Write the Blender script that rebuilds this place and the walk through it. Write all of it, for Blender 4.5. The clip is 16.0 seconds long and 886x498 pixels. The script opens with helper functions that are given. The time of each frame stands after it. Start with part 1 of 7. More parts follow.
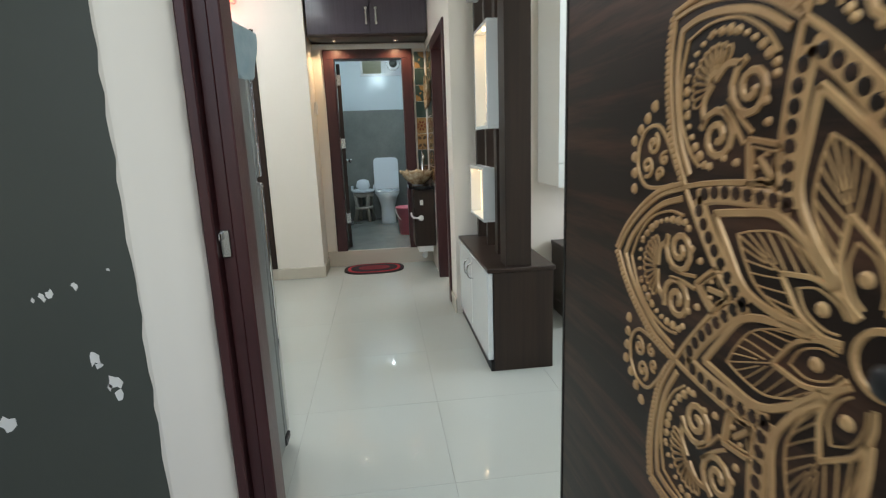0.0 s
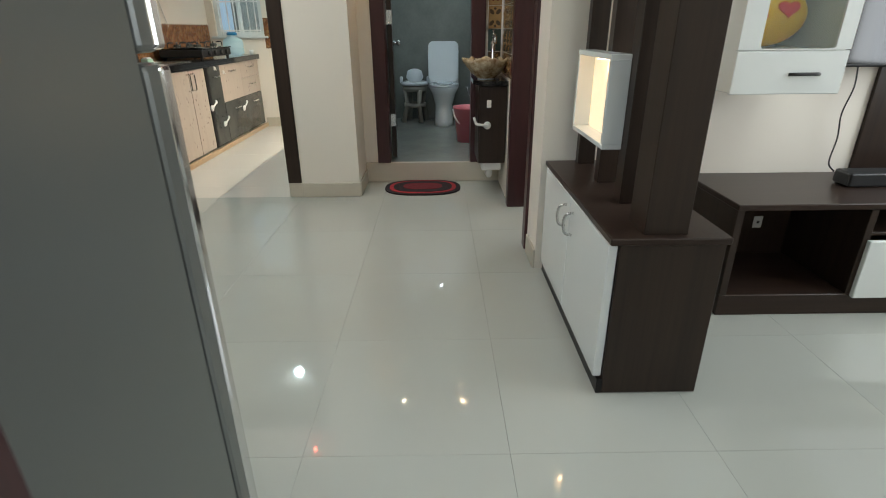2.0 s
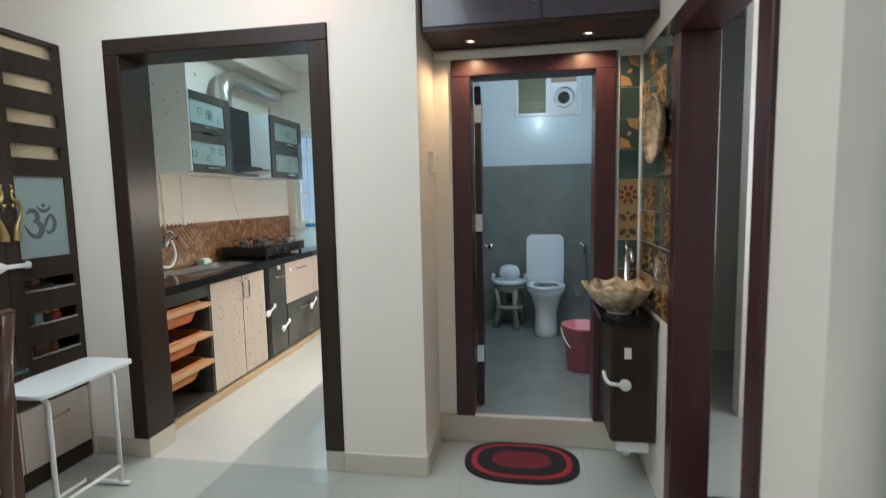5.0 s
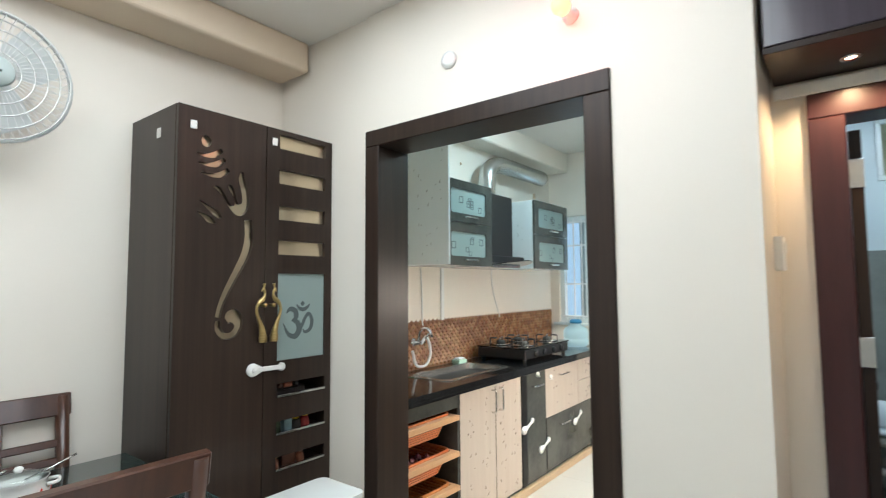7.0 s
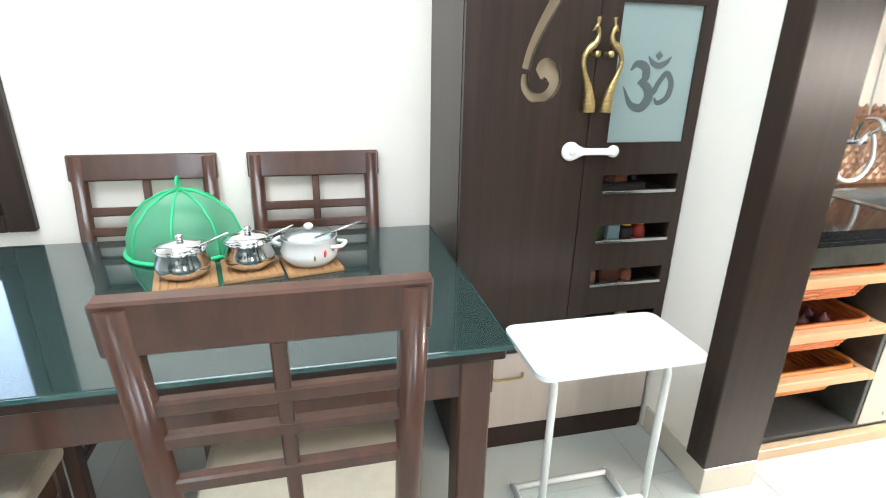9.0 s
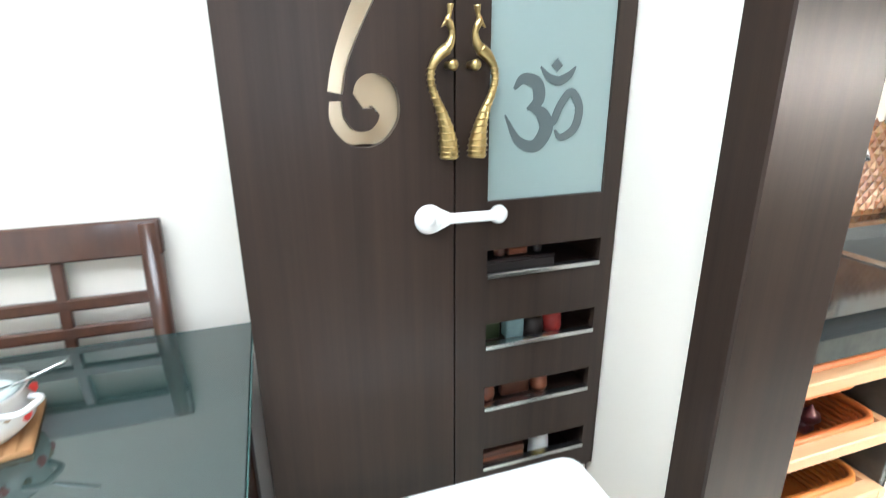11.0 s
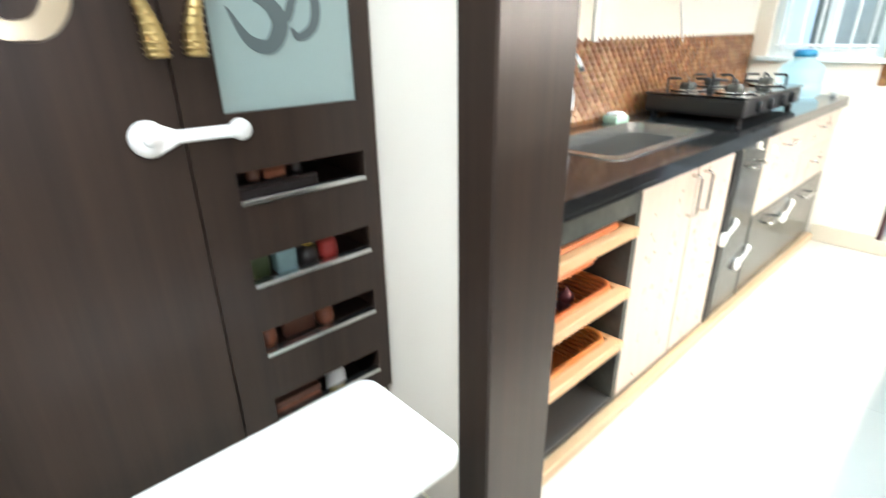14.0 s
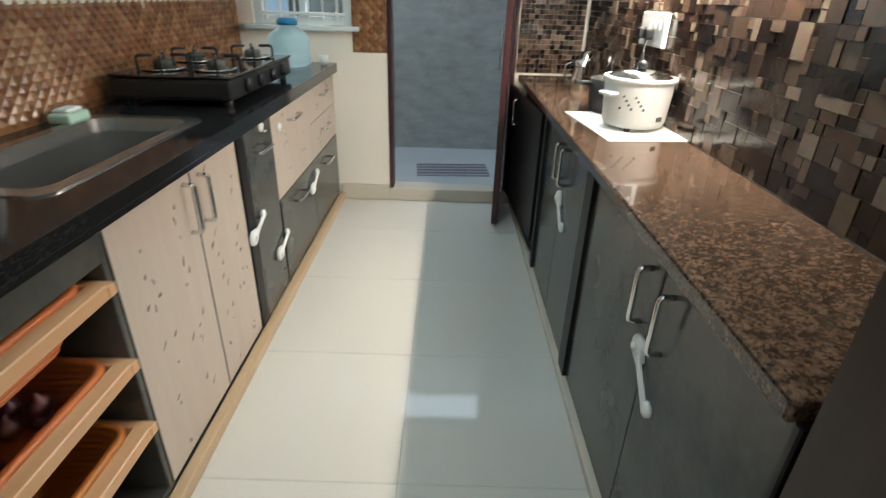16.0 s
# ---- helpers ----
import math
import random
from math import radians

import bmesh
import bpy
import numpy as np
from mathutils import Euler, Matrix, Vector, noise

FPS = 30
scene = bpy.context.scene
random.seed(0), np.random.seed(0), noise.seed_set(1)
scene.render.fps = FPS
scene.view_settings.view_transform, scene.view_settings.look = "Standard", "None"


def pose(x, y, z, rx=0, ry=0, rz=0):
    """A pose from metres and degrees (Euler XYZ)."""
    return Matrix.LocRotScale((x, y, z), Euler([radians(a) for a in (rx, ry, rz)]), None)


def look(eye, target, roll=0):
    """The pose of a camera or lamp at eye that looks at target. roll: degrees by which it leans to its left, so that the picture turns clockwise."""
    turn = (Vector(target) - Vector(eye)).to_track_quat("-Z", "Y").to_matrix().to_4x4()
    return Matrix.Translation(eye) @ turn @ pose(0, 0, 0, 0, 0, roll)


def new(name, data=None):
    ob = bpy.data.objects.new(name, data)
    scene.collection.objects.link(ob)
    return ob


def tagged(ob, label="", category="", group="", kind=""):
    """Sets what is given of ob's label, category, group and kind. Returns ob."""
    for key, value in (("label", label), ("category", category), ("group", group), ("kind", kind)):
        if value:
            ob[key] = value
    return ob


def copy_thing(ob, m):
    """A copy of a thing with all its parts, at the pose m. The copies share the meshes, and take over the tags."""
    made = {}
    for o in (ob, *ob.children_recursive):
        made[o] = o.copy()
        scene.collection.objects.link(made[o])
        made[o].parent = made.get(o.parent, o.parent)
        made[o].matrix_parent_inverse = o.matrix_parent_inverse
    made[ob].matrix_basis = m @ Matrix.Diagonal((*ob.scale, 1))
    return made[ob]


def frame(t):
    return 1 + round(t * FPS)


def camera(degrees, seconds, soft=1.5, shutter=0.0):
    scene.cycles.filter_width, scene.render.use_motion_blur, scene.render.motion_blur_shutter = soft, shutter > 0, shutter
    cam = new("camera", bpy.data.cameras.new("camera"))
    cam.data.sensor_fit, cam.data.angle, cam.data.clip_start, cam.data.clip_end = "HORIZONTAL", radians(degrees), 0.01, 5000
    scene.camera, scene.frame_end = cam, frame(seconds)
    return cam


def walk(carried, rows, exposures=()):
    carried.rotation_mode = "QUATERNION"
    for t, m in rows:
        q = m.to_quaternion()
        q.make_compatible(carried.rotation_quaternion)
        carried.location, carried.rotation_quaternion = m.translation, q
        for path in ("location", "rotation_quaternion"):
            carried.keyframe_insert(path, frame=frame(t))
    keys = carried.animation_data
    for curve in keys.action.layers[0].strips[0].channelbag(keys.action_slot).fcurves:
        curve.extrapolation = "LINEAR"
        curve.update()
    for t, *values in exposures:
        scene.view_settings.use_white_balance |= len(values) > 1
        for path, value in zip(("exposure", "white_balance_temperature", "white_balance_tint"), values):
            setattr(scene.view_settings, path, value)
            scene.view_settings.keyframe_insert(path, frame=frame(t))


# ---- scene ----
cam = camera(81.5, 16.0, 1.0, 0.3)
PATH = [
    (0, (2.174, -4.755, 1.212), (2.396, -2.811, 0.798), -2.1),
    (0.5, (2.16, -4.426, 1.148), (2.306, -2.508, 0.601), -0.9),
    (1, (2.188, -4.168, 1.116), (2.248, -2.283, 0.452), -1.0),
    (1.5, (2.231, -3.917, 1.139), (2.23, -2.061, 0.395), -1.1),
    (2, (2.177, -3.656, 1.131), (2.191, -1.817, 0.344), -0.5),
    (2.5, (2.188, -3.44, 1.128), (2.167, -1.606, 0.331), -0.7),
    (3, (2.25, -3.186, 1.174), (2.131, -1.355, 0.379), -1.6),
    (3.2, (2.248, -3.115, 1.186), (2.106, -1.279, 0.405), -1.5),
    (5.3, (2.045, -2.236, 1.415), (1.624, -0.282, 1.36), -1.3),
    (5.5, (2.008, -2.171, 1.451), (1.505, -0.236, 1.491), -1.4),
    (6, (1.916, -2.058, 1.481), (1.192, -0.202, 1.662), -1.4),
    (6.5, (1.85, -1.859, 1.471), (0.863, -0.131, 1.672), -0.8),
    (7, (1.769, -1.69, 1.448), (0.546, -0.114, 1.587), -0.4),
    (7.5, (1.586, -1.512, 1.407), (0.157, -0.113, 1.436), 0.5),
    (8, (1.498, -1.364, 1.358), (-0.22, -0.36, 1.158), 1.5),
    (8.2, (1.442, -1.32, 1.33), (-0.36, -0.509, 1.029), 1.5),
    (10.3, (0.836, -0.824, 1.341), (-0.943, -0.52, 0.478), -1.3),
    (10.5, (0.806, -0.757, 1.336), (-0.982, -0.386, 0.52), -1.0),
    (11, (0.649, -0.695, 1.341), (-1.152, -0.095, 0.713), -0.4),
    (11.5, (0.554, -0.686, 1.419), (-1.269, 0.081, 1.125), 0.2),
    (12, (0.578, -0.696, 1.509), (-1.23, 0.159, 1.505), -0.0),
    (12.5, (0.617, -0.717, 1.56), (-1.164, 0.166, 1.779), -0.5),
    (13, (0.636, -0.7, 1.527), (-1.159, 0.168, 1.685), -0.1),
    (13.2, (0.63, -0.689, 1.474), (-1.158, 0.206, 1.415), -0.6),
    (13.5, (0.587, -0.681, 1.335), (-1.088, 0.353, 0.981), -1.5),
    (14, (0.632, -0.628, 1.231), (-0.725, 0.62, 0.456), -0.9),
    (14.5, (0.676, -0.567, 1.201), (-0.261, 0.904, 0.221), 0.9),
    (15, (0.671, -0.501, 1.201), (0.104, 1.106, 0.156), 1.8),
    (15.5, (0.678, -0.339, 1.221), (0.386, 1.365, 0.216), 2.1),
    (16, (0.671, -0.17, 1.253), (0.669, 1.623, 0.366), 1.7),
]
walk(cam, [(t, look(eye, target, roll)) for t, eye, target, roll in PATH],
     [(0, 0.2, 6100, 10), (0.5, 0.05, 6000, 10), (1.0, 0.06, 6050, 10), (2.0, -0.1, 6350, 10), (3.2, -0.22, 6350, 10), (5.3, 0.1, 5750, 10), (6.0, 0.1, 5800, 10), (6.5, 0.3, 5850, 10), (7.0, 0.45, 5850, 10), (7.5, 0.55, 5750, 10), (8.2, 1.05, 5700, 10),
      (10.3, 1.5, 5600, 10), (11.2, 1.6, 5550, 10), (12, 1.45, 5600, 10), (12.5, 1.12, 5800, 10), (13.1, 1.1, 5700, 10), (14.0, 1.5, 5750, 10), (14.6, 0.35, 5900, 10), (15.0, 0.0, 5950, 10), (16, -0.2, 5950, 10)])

# ---------- light ----------
world = bpy.data.worlds.new("sky")
scene.world = world
world.use_nodes = True
sky = world.node_tree.nodes.new("ShaderNodeTexSky")
sky.sky_type, sky.sun_disc, sky.sun_elevation, sky.sun_rotation = "NISHITA", False, radians(50), radians(200)
world.node_tree.links.new(sky.outputs[0], world.node_tree.nodes["Background"].inputs[0])
world.node_tree.nodes["Background"].inputs[1].default_value = 0.12


def area(name, m, w, h, power, colour):
    d = bpy.data.lights.new(name, "AREA")
    d.shape, d.size, d.size_y, d.energy, d.color = "RECTANGLE", w, h, power, colour
    ob = new(name, d)
    ob.matrix_world = m
    return ob


def spot(name, at, power, colour, cone=80, size=0.02):
    d = bpy.data.lights.new(name, "SPOT")
    d.energy, d.color, d.spot_size, d.spot_blend, d.shadow_soft_size = power, colour, radians(cone), 0.6, size
    ob = new(name, d)
    ob.matrix_world = pose(*at)
    return ob


def point(name, at, power, colour, size=0.03):
    d = bpy.data.lights.new(name, "POINT")
    d.energy, d.color, d.shadow_soft_size = power, colour, size
    ob = new(name, d)
    ob.matrix_world = pose(*at)
    return ob


DAY, COOL, WARM = (0.80, 0.92, 1.0), (0.90, 1.0, 0.97), (1.0, 0.66, 0.34)
area("hall_tray_light", pose(0.78, -1.35, 2.80), 1.55, 1.8, 13, COOL)
# Unseen overhead fill for the television side; no tray or fixture is modelled there.
area("living_overhead_fill", pose(3.9, -2.4, 2.72), 1.0, 0.8, 13, COOL)
# Added daylight fill from the right; its window is invented and never in view.
area("living_fill_light", pose(5.12, -2.3, 1.5, 0, 90, 0), 1.2, 1.4, 34, (0.92, 0.97, 1.0))
# Added area fill brightens the bedroom past the doorway; no window stands there.
area("bedroom_fill_light", pose(4.36, 0.1, 1.6, 0, 90, 0), 1.2, 1.1, 22, (0.95, 0.98, 1.0))
area("dining_window_light", pose(-0.66, -2.75, 1.5, 0, -90, 0), 1.2, 1.1, 5, DAY)
area("kitchen_window_light", pose(-0.18, 3.16, 1.55, -90, 0, 0), 0.5, 0.9, 1.6, (0.62, 0.88, 1.0))
area("kitchen_lamp_light", pose(0.46, 1.52, 2.70), 0.08, 0.08, 13, (0.68, 0.97, 1.0))
point("kitchen_lamp_glow", (0.46, 1.52, 2.66), 7, (0.78, 0.98, 1.0), 0.04)
area("kitchen_strip_light", pose(1.435, 1.75, 1.395, 0, 18, 0), 0.03, 1.5, 46, (1.0, 0.85, 0.66))
area("utility_light", pose(0.75, 3.73, 2.73), 1.8, 1.0, 26, DAY)
# Fill added overhead in place of ventilator daylight; the bath has no such lamp.
area("bath_fill_light", pose(2.2, 0.88, 2.74), 1.1, 0.6, 17, DAY)
# Unseen fill added above the corridor to brighten the door and green wall.
area("corridor_fill_light", pose(2.0, -5.4, 2.6), 1.6, 1.6, 42, (0.95, 1.0, 0.96))
for x in (1.82, 2.38):
    spot("loft_downlight", (x, 0.25, 2.105), 9, WARM, 150, 0.008)
point("shelf_lamp_light", (2.785, -1.69, 1.00), 0.2, WARM, 0.012)
point("shelf_lamp_light", (2.785, -1.88, 1.74), 0.2, WARM, 0.012)
point("red_bulb_light", (1.045, -0.10, 2.33), 0.6, (1.0, 0.14, 0.08), 0.02)
point("bath_led_light", (2.2, 2.54, 2.05), 0.35, (0.9, 1.0, 1.0), 0.02)


# ---------- small builders ----------
def bx(x0, x1, y0, y1, z0, z1, b=0.0, bm=None, seg=1):
    """A box, with bevelled edges when b is given, added to bm."""
    one = bmesh.new()
    bmesh.ops.create_cube(one, size=1)
    for v in one.verts:
        v.co = ((x0 + x1) / 2 + v.co.x * (x1 - x0), (y0 + y1) / 2 + v.co.y * (y1 - y0), (z0 + z1) / 2 + v.co.z * (z1 - z0))
    if b:
        bmesh.ops.bevel(one, geom=one.edges[:], offset=b, segments=seg, affect="EDGES", profile=0.5)
    return join(bm, one)


def join(bm, one):
    if bm is None:
        return one
    vs = [bm.verts.new(v.co) for v in one.verts]
    one.verts.index_update()
    for f in one.faces:
        try:
            nf = bm.faces.new([vs[v.index] for v in f.verts])
            nf.smooth = f.smooth
        except ValueError:
            pass
    one.free()
    return bm


def moved(bm, m):
    bmesh.ops.transform(bm, matrix=m, verts=bm.verts)
    return bm


def lathe(profile, seg=24, at=(0, 0, 0), bm=None, smooth=True, squash=1.0):
    """A body of revolution round z from (radius, height) pairs."""
    one = bmesh.new()
    rings = []
    for r, z in profile:
        if r < 1e-5:
            rings.append([one.verts.new((at[0], at[1], at[2] + z))])
        else:
            rings.append([one.verts.new((at[0] + r * math.cos(2 * math.pi * i / seg), at[1] + squash * r * math.sin(2 * math.pi * i / seg), at[2] + z)) for i in range(seg)])
    for a, b in zip(rings, rings[1:]):
        for i in range(seg):
            j = (i + 1) % seg
            quad = [a[i % len(a)], a[j % len(a)], b[j % len(b)], b[i % len(b)]]
            quad = list(dict.fromkeys(quad))
            if len(quad) > 2:
                f = one.faces.new(quad)
                f.smooth = smooth
    return join(bm, one)


def tube(points, r, seg=8, bm=None, closed=False, flat=1.0):
    """A round rod along points; r is one radius or one for each point."""
    pts = [Vector(p) for p in points]
    n = len(pts)
    rs = [float(q) for q in r] if isinstance(r, (list, tuple)) else [float(r)] * n
    one = bmesh.new()
    rings = []
    up = None
    for i, p in enumerate(pts):
        if closed:
            t = (pts[(i + 1) % n] - pts[i - 1]).normalized()
        else:
            t = (pts[min(i + 1, n - 1)] - pts[max(i - 1, 0)]).normalized()
        if up is None:
            up = t.orthogonal().normalized()
        up = (up - t * up.dot(t))
        up = up.normalized() if up.length > 1e-6 else t.orthogonal().normalized()
        side = t.cross(up)
        rings.append([one.verts.new(p + rs[i] * (math.cos(2 * math.pi * k / seg) * up + flat * math.sin(2 * math.pi * k / seg) * side)) for k in range(seg)])
    pairs = list(zip(rings, rings[1:])) + ([(rings[-1], rings[0])] if closed else [])
    for a, b in pairs:
        for k in range(seg):
            f = one.faces.new((a[k], a[(k + 1) % seg], b[(k + 1) % seg], b[k]))
            f.smooth = True
    if not closed:
        one.faces.new(rings[0][::-1])
        one.faces.new(rings[-1])
    return join(bm, one)


def bent(points, radius, steps=5):
    """A polyline with its corners rounded."""
    pts = [Vector(p) for p in points]
    out = [pts[0]]
    for a, b, c in zip(pts, pts[1:], pts[2:]):
        d = min(radius, (a - b).length / 2, (c - b).length / 2)
        p, q = b + (a - b).normalized() * d, b + (c - b).normalized() * d
        out += [p * (1 - s) ** 2 + b * 2 * s * (1 - s) + q * s ** 2 for s in [i / steps for i in range(steps + 1)]]
    return out + [pts[-1]]


def spline(ctrl, n=8):
    """Catmull-Rom curve through tuples of any length."""
    c = [np.array(p, float) for p in ctrl]
    c = [2 * c[0] - c[1]] + c + [2 * c[-1] - c[-2]]
    out = []
    for p0, p1, p2, p3 in zip(c, c[1:], c[2:], c[3:]):
        for i in range(n):
            s = i / n
            out.append(0.5 * (2 * p1 + (p2 - p0) * s + (2 * p0 - 5 * p1 + 4 * p2 - p3) * s * s + (3 * p1 - p0 - 3 * p2 + p3) * s ** 3))
    return out + [c[-2]]


def stroke(ctrl, n=7):
    """The outline of a brush stroke: ctrl holds (u, v, width)."""
    pts = spline(ctrl, n)
    left, right = [], []
    for i, p in enumerate(pts):
        a, b = pts[max(i - 1, 0)], pts[min(i + 1, len(pts) - 1)]
        d = (b - a)[:2]
        d = d / max(np.linalg.norm(d), 1e-9)
        w = max(p[2], 0.001) / 2
        left.append((p[0] - d[1] * w, p[1] + d[0] * w))
        right.append((p[0] + d[1] * w, p[1] - d[0] * w))
    return left + right[::-1]


def rect(u0, u1, v0, v1):
    return [(u0, v0), (u1, v0), (u1, v1), (u0, v1)]


def rounded(u0, u1, v0, v1, r, n=5):
    out = []
    for cu, cv, a in ((u1 - r, v0 + r, -90), (u1 - r, v1 - r, 0), (u0 + r, v1 - r, 90), (u0 + r, v0 + r, 180)):
        out += [(cu + r * math.cos(radians(a + 90 * i / n)), cv + r * math.sin(radians(a + 90 * i / n))) for i in range(n + 1)]
    return out


def plate(outer, holes, depth, place, bm=None):
    """A flat plate with holes: outlines in (u, v), place maps (u, v, w) to xyz, w from 0 to depth."""
    one = bmesh.new()
    edges = []
    for loop in [outer] + list(holes):
        vs = [one.verts.new((u, v, 0)) for u, v in loop]
        edges += [one.edges.new((vs[i], vs[(i + 1) % len(vs)])) for i in range(len(vs))]
    bmesh.ops.triangle_fill(one, use_beauty=True, use_dissolve=False, edges=edges)
    res = bmesh.ops.extrude_face_region(one, geom=one.faces[:])
    for e in res["geom"]:
        if isinstance(e, bmesh.types.BMVert):
            e.co.z = depth
    for v in one.verts:
        v.co = place(v.co.x, v.co.y, v.co.z)
    bmesh.ops.recalc_face_normals(one, faces=one.faces[:])
    return join(bm, one)


def part(name, bm, material, parent=None, label="", smooth=False):
    me = bpy.data.meshes.new(name)
    if smooth:
        for f in bm.faces:
            f.smooth = True
    bm.normal_update()
    bm.to_mesh(me)
    bm.free()
    me.materials.append(material)
    ob = new(name, me)
    if parent is not None:
        ob.parent = parent
    if label:
        ob["label"] = label
    return ob


def thing(name, label, category, at=(0, 0, 0), rz=0, group=""):
    ob = new(name)
    ob.matrix_world = pose(*at, 0, 0, rz)
    return tagged(ob, label, category, group)


def struct(name, bm, material, label="", category=""):
    return tagged(part(name, bm, material), label, category, kind="structure")



# ---------- materials ----------
def material(name, colour, rough=0.5, metal=0.0, vary=0.0, scale=4.0, stretch=(1, 1, 1), second=None, bump=0.0, bump_scale=60.0,
             coat=0.0, grain=0.0, random=0.0, spec=0.5, rough_vary=0.0):
    """Principled paint: large patches (vary, scale), fine grain, bump and a little difference from object to object."""
    m = bpy.data.materials.new(name)
    m.use_nodes = True
    t = m.node_tree
    p = t.nodes["Principled BSDF"]
    p.inputs["Roughness"].default_value, p.inputs["Metallic"].default_value = rough, metal
    p.inputs["Coat Weight"].default_value, p.inputs["Coat Roughness"].default_value = coat, 0.08
    p.inputs["Specular IOR Level"].default_value = spec
    p.inputs["Base Color"].default_value = (*colour, 1)
    coord = t.nodes.new("ShaderNodeTexCoord")
    mapping = t.nodes.new("ShaderNodeMapping")
    mapping.inputs["Scale"].default_value = stretch
    t.links.new(coord.outputs["Object"], mapping.inputs["Vector"])
    if vary or grain or random:
        second = second or tuple(c * 0.55 for c in colour)
        mix = t.nodes.new("ShaderNodeMix")
        mix.data_type = "RGBA"
        mix.inputs[6].default_value, mix.inputs[7].default_value = (*colour, 1), (*second, 1)
        big = t.nodes.new("ShaderNodeTexNoise")
        big.inputs["Scale"].default_value, big.inputs["Detail"].default_value, big.inputs["Roughness"].default_value = scale, 6, 0.6
        t.links.new(mapping.outputs[0], big.inputs["Vector"])
        fine = t.nodes.new("ShaderNodeTexNoise")
        fine.inputs["Scale"].default_value, fine.inputs["Detail"].default_value = scale * 14, 3
        t.links.new(mapping.outputs[0], fine.inputs["Vector"])
        a = t.nodes.new("ShaderNodeMath")
        a.operation = "MULTIPLY_ADD"
        a.inputs[1].default_value, a.inputs[2].default_value = vary * 2.4, -vary * 0.7
        t.links.new(big.outputs[0], a.inputs[0])
        b = t.nodes.new("ShaderNodeMath")
        b.operation = "MULTIPLY_ADD"
        b.inputs[1].default_value = grain
        t.links.new(fine.outputs[0], b.inputs[0])
        t.links.new(a.outputs[0], b.inputs[2])
        last = b
        if random:
            info = t.nodes.new("ShaderNodeObjectInfo")
            c = t.nodes.new("ShaderNodeMath")
            c.operation = "MULTIPLY_ADD"
            c.inputs[1].default_value = random
            t.links.new(info.outputs["Random"], c.inputs[0])
            t.links.new(b.outputs[0], c.inputs[2])
            last = c
        last.use_clamp = True
        t.links.new(last.outputs[0], mix.inputs[0])
        t.links.new(mix.outputs[2], p.inputs["Base Color"])
        if rough_vary:
            d = t.nodes.new("ShaderNodeMath")
            d.operation = "MULTIPLY_ADD"
            d.inputs[1].default_value, d.inputs[2].default_value = rough_vary, rough - rough_vary / 2
            d.use_clamp = True
            t.links.new(big.outputs[0], d.inputs[0])
            t.links.new(d.outputs[0], p.inputs["Roughness"])
    if bump:
        n = t.nodes.new("ShaderNodeTexNoise")
        n.inputs["Scale"].default_value, n.inputs["Detail"].default_value = bump_scale, 4
        t.links.new(mapping.outputs[0], n.inputs["Vector"])
        bp = t.nodes.new("ShaderNodeBump")
        bp.inputs["Strength"].default_value, bp.inputs["Distance"].default_value = bump, 0.004
        t.links.new(n.outputs[0], bp.inputs["Height"])
        t.links.new(bp.outputs[0], p.inputs["Normal"])
    return m


def glass(name, colour, rough=0.0, alpha_mix=0.85):
    """Thin pane: mostly clear with a mirror-like gloss at grazing angles."""
    m = bpy.data.materials.new(name)
    m.use_nodes = True
    t = m.node_tree
    t.nodes.remove(t.nodes["Principled BSDF"])
    out = t.nodes["Material Output"]
    clear = t.nodes.new("ShaderNodeBsdfTransparent")
    clear.inputs[0].default_value = (*colour, 1)
    shine = t.nodes.new("ShaderNodeBsdfGlossy")
    shine.inputs["Roughness"].default_value = rough
    fres = t.nodes.new("ShaderNodeFresnel")
    fres.inputs[0].default_value = 1.45
    mix = t.nodes.new("ShaderNodeMixShader")
    t.links.new(fres.outputs[0], mix.inputs[0])
    t.links.new(clear.outputs[0], mix.inputs[1])
    t.links.new(shine.outputs[0], mix.inputs[2])
    t.links.new(mix.outputs[0], out.inputs[0])
    return m


def frosted(name, colour, through_share=0.35):
    m = bpy.data.materials.new(name)
    m.use_nodes = True
    t = m.node_tree
    p = t.nodes["Principled BSDF"]
    p.inputs["Base Color"].default_value, p.inputs["Roughness"].default_value = (*colour, 1), 0.25
    trans = t.nodes.new("ShaderNodeBsdfTranslucent")
    trans.inputs[0].default_value = (*colour, 1)
    mix = t.nodes.new("ShaderNodeMixShader")
    mix.inputs[0].default_value = through_share
    t.links.new(p.outputs[0], mix.inputs[1])
    t.links.new(trans.outputs[0], mix.inputs[2])
    t.links.new(mix.outputs[0], t.nodes["Material Output"].inputs[0])
    return m


def glow(name, colour, strength):
    m = bpy.data.materials.new(name)
    m.use_nodes = True
    p = m.node_tree.nodes["Principled BSDF"]
    p.inputs["Base Color"].default_value = (*colour, 1)
    p.inputs["Emission Color"].default_value, p.inputs["Emission Strength"].default_value = (*colour, 1), strength
    return m


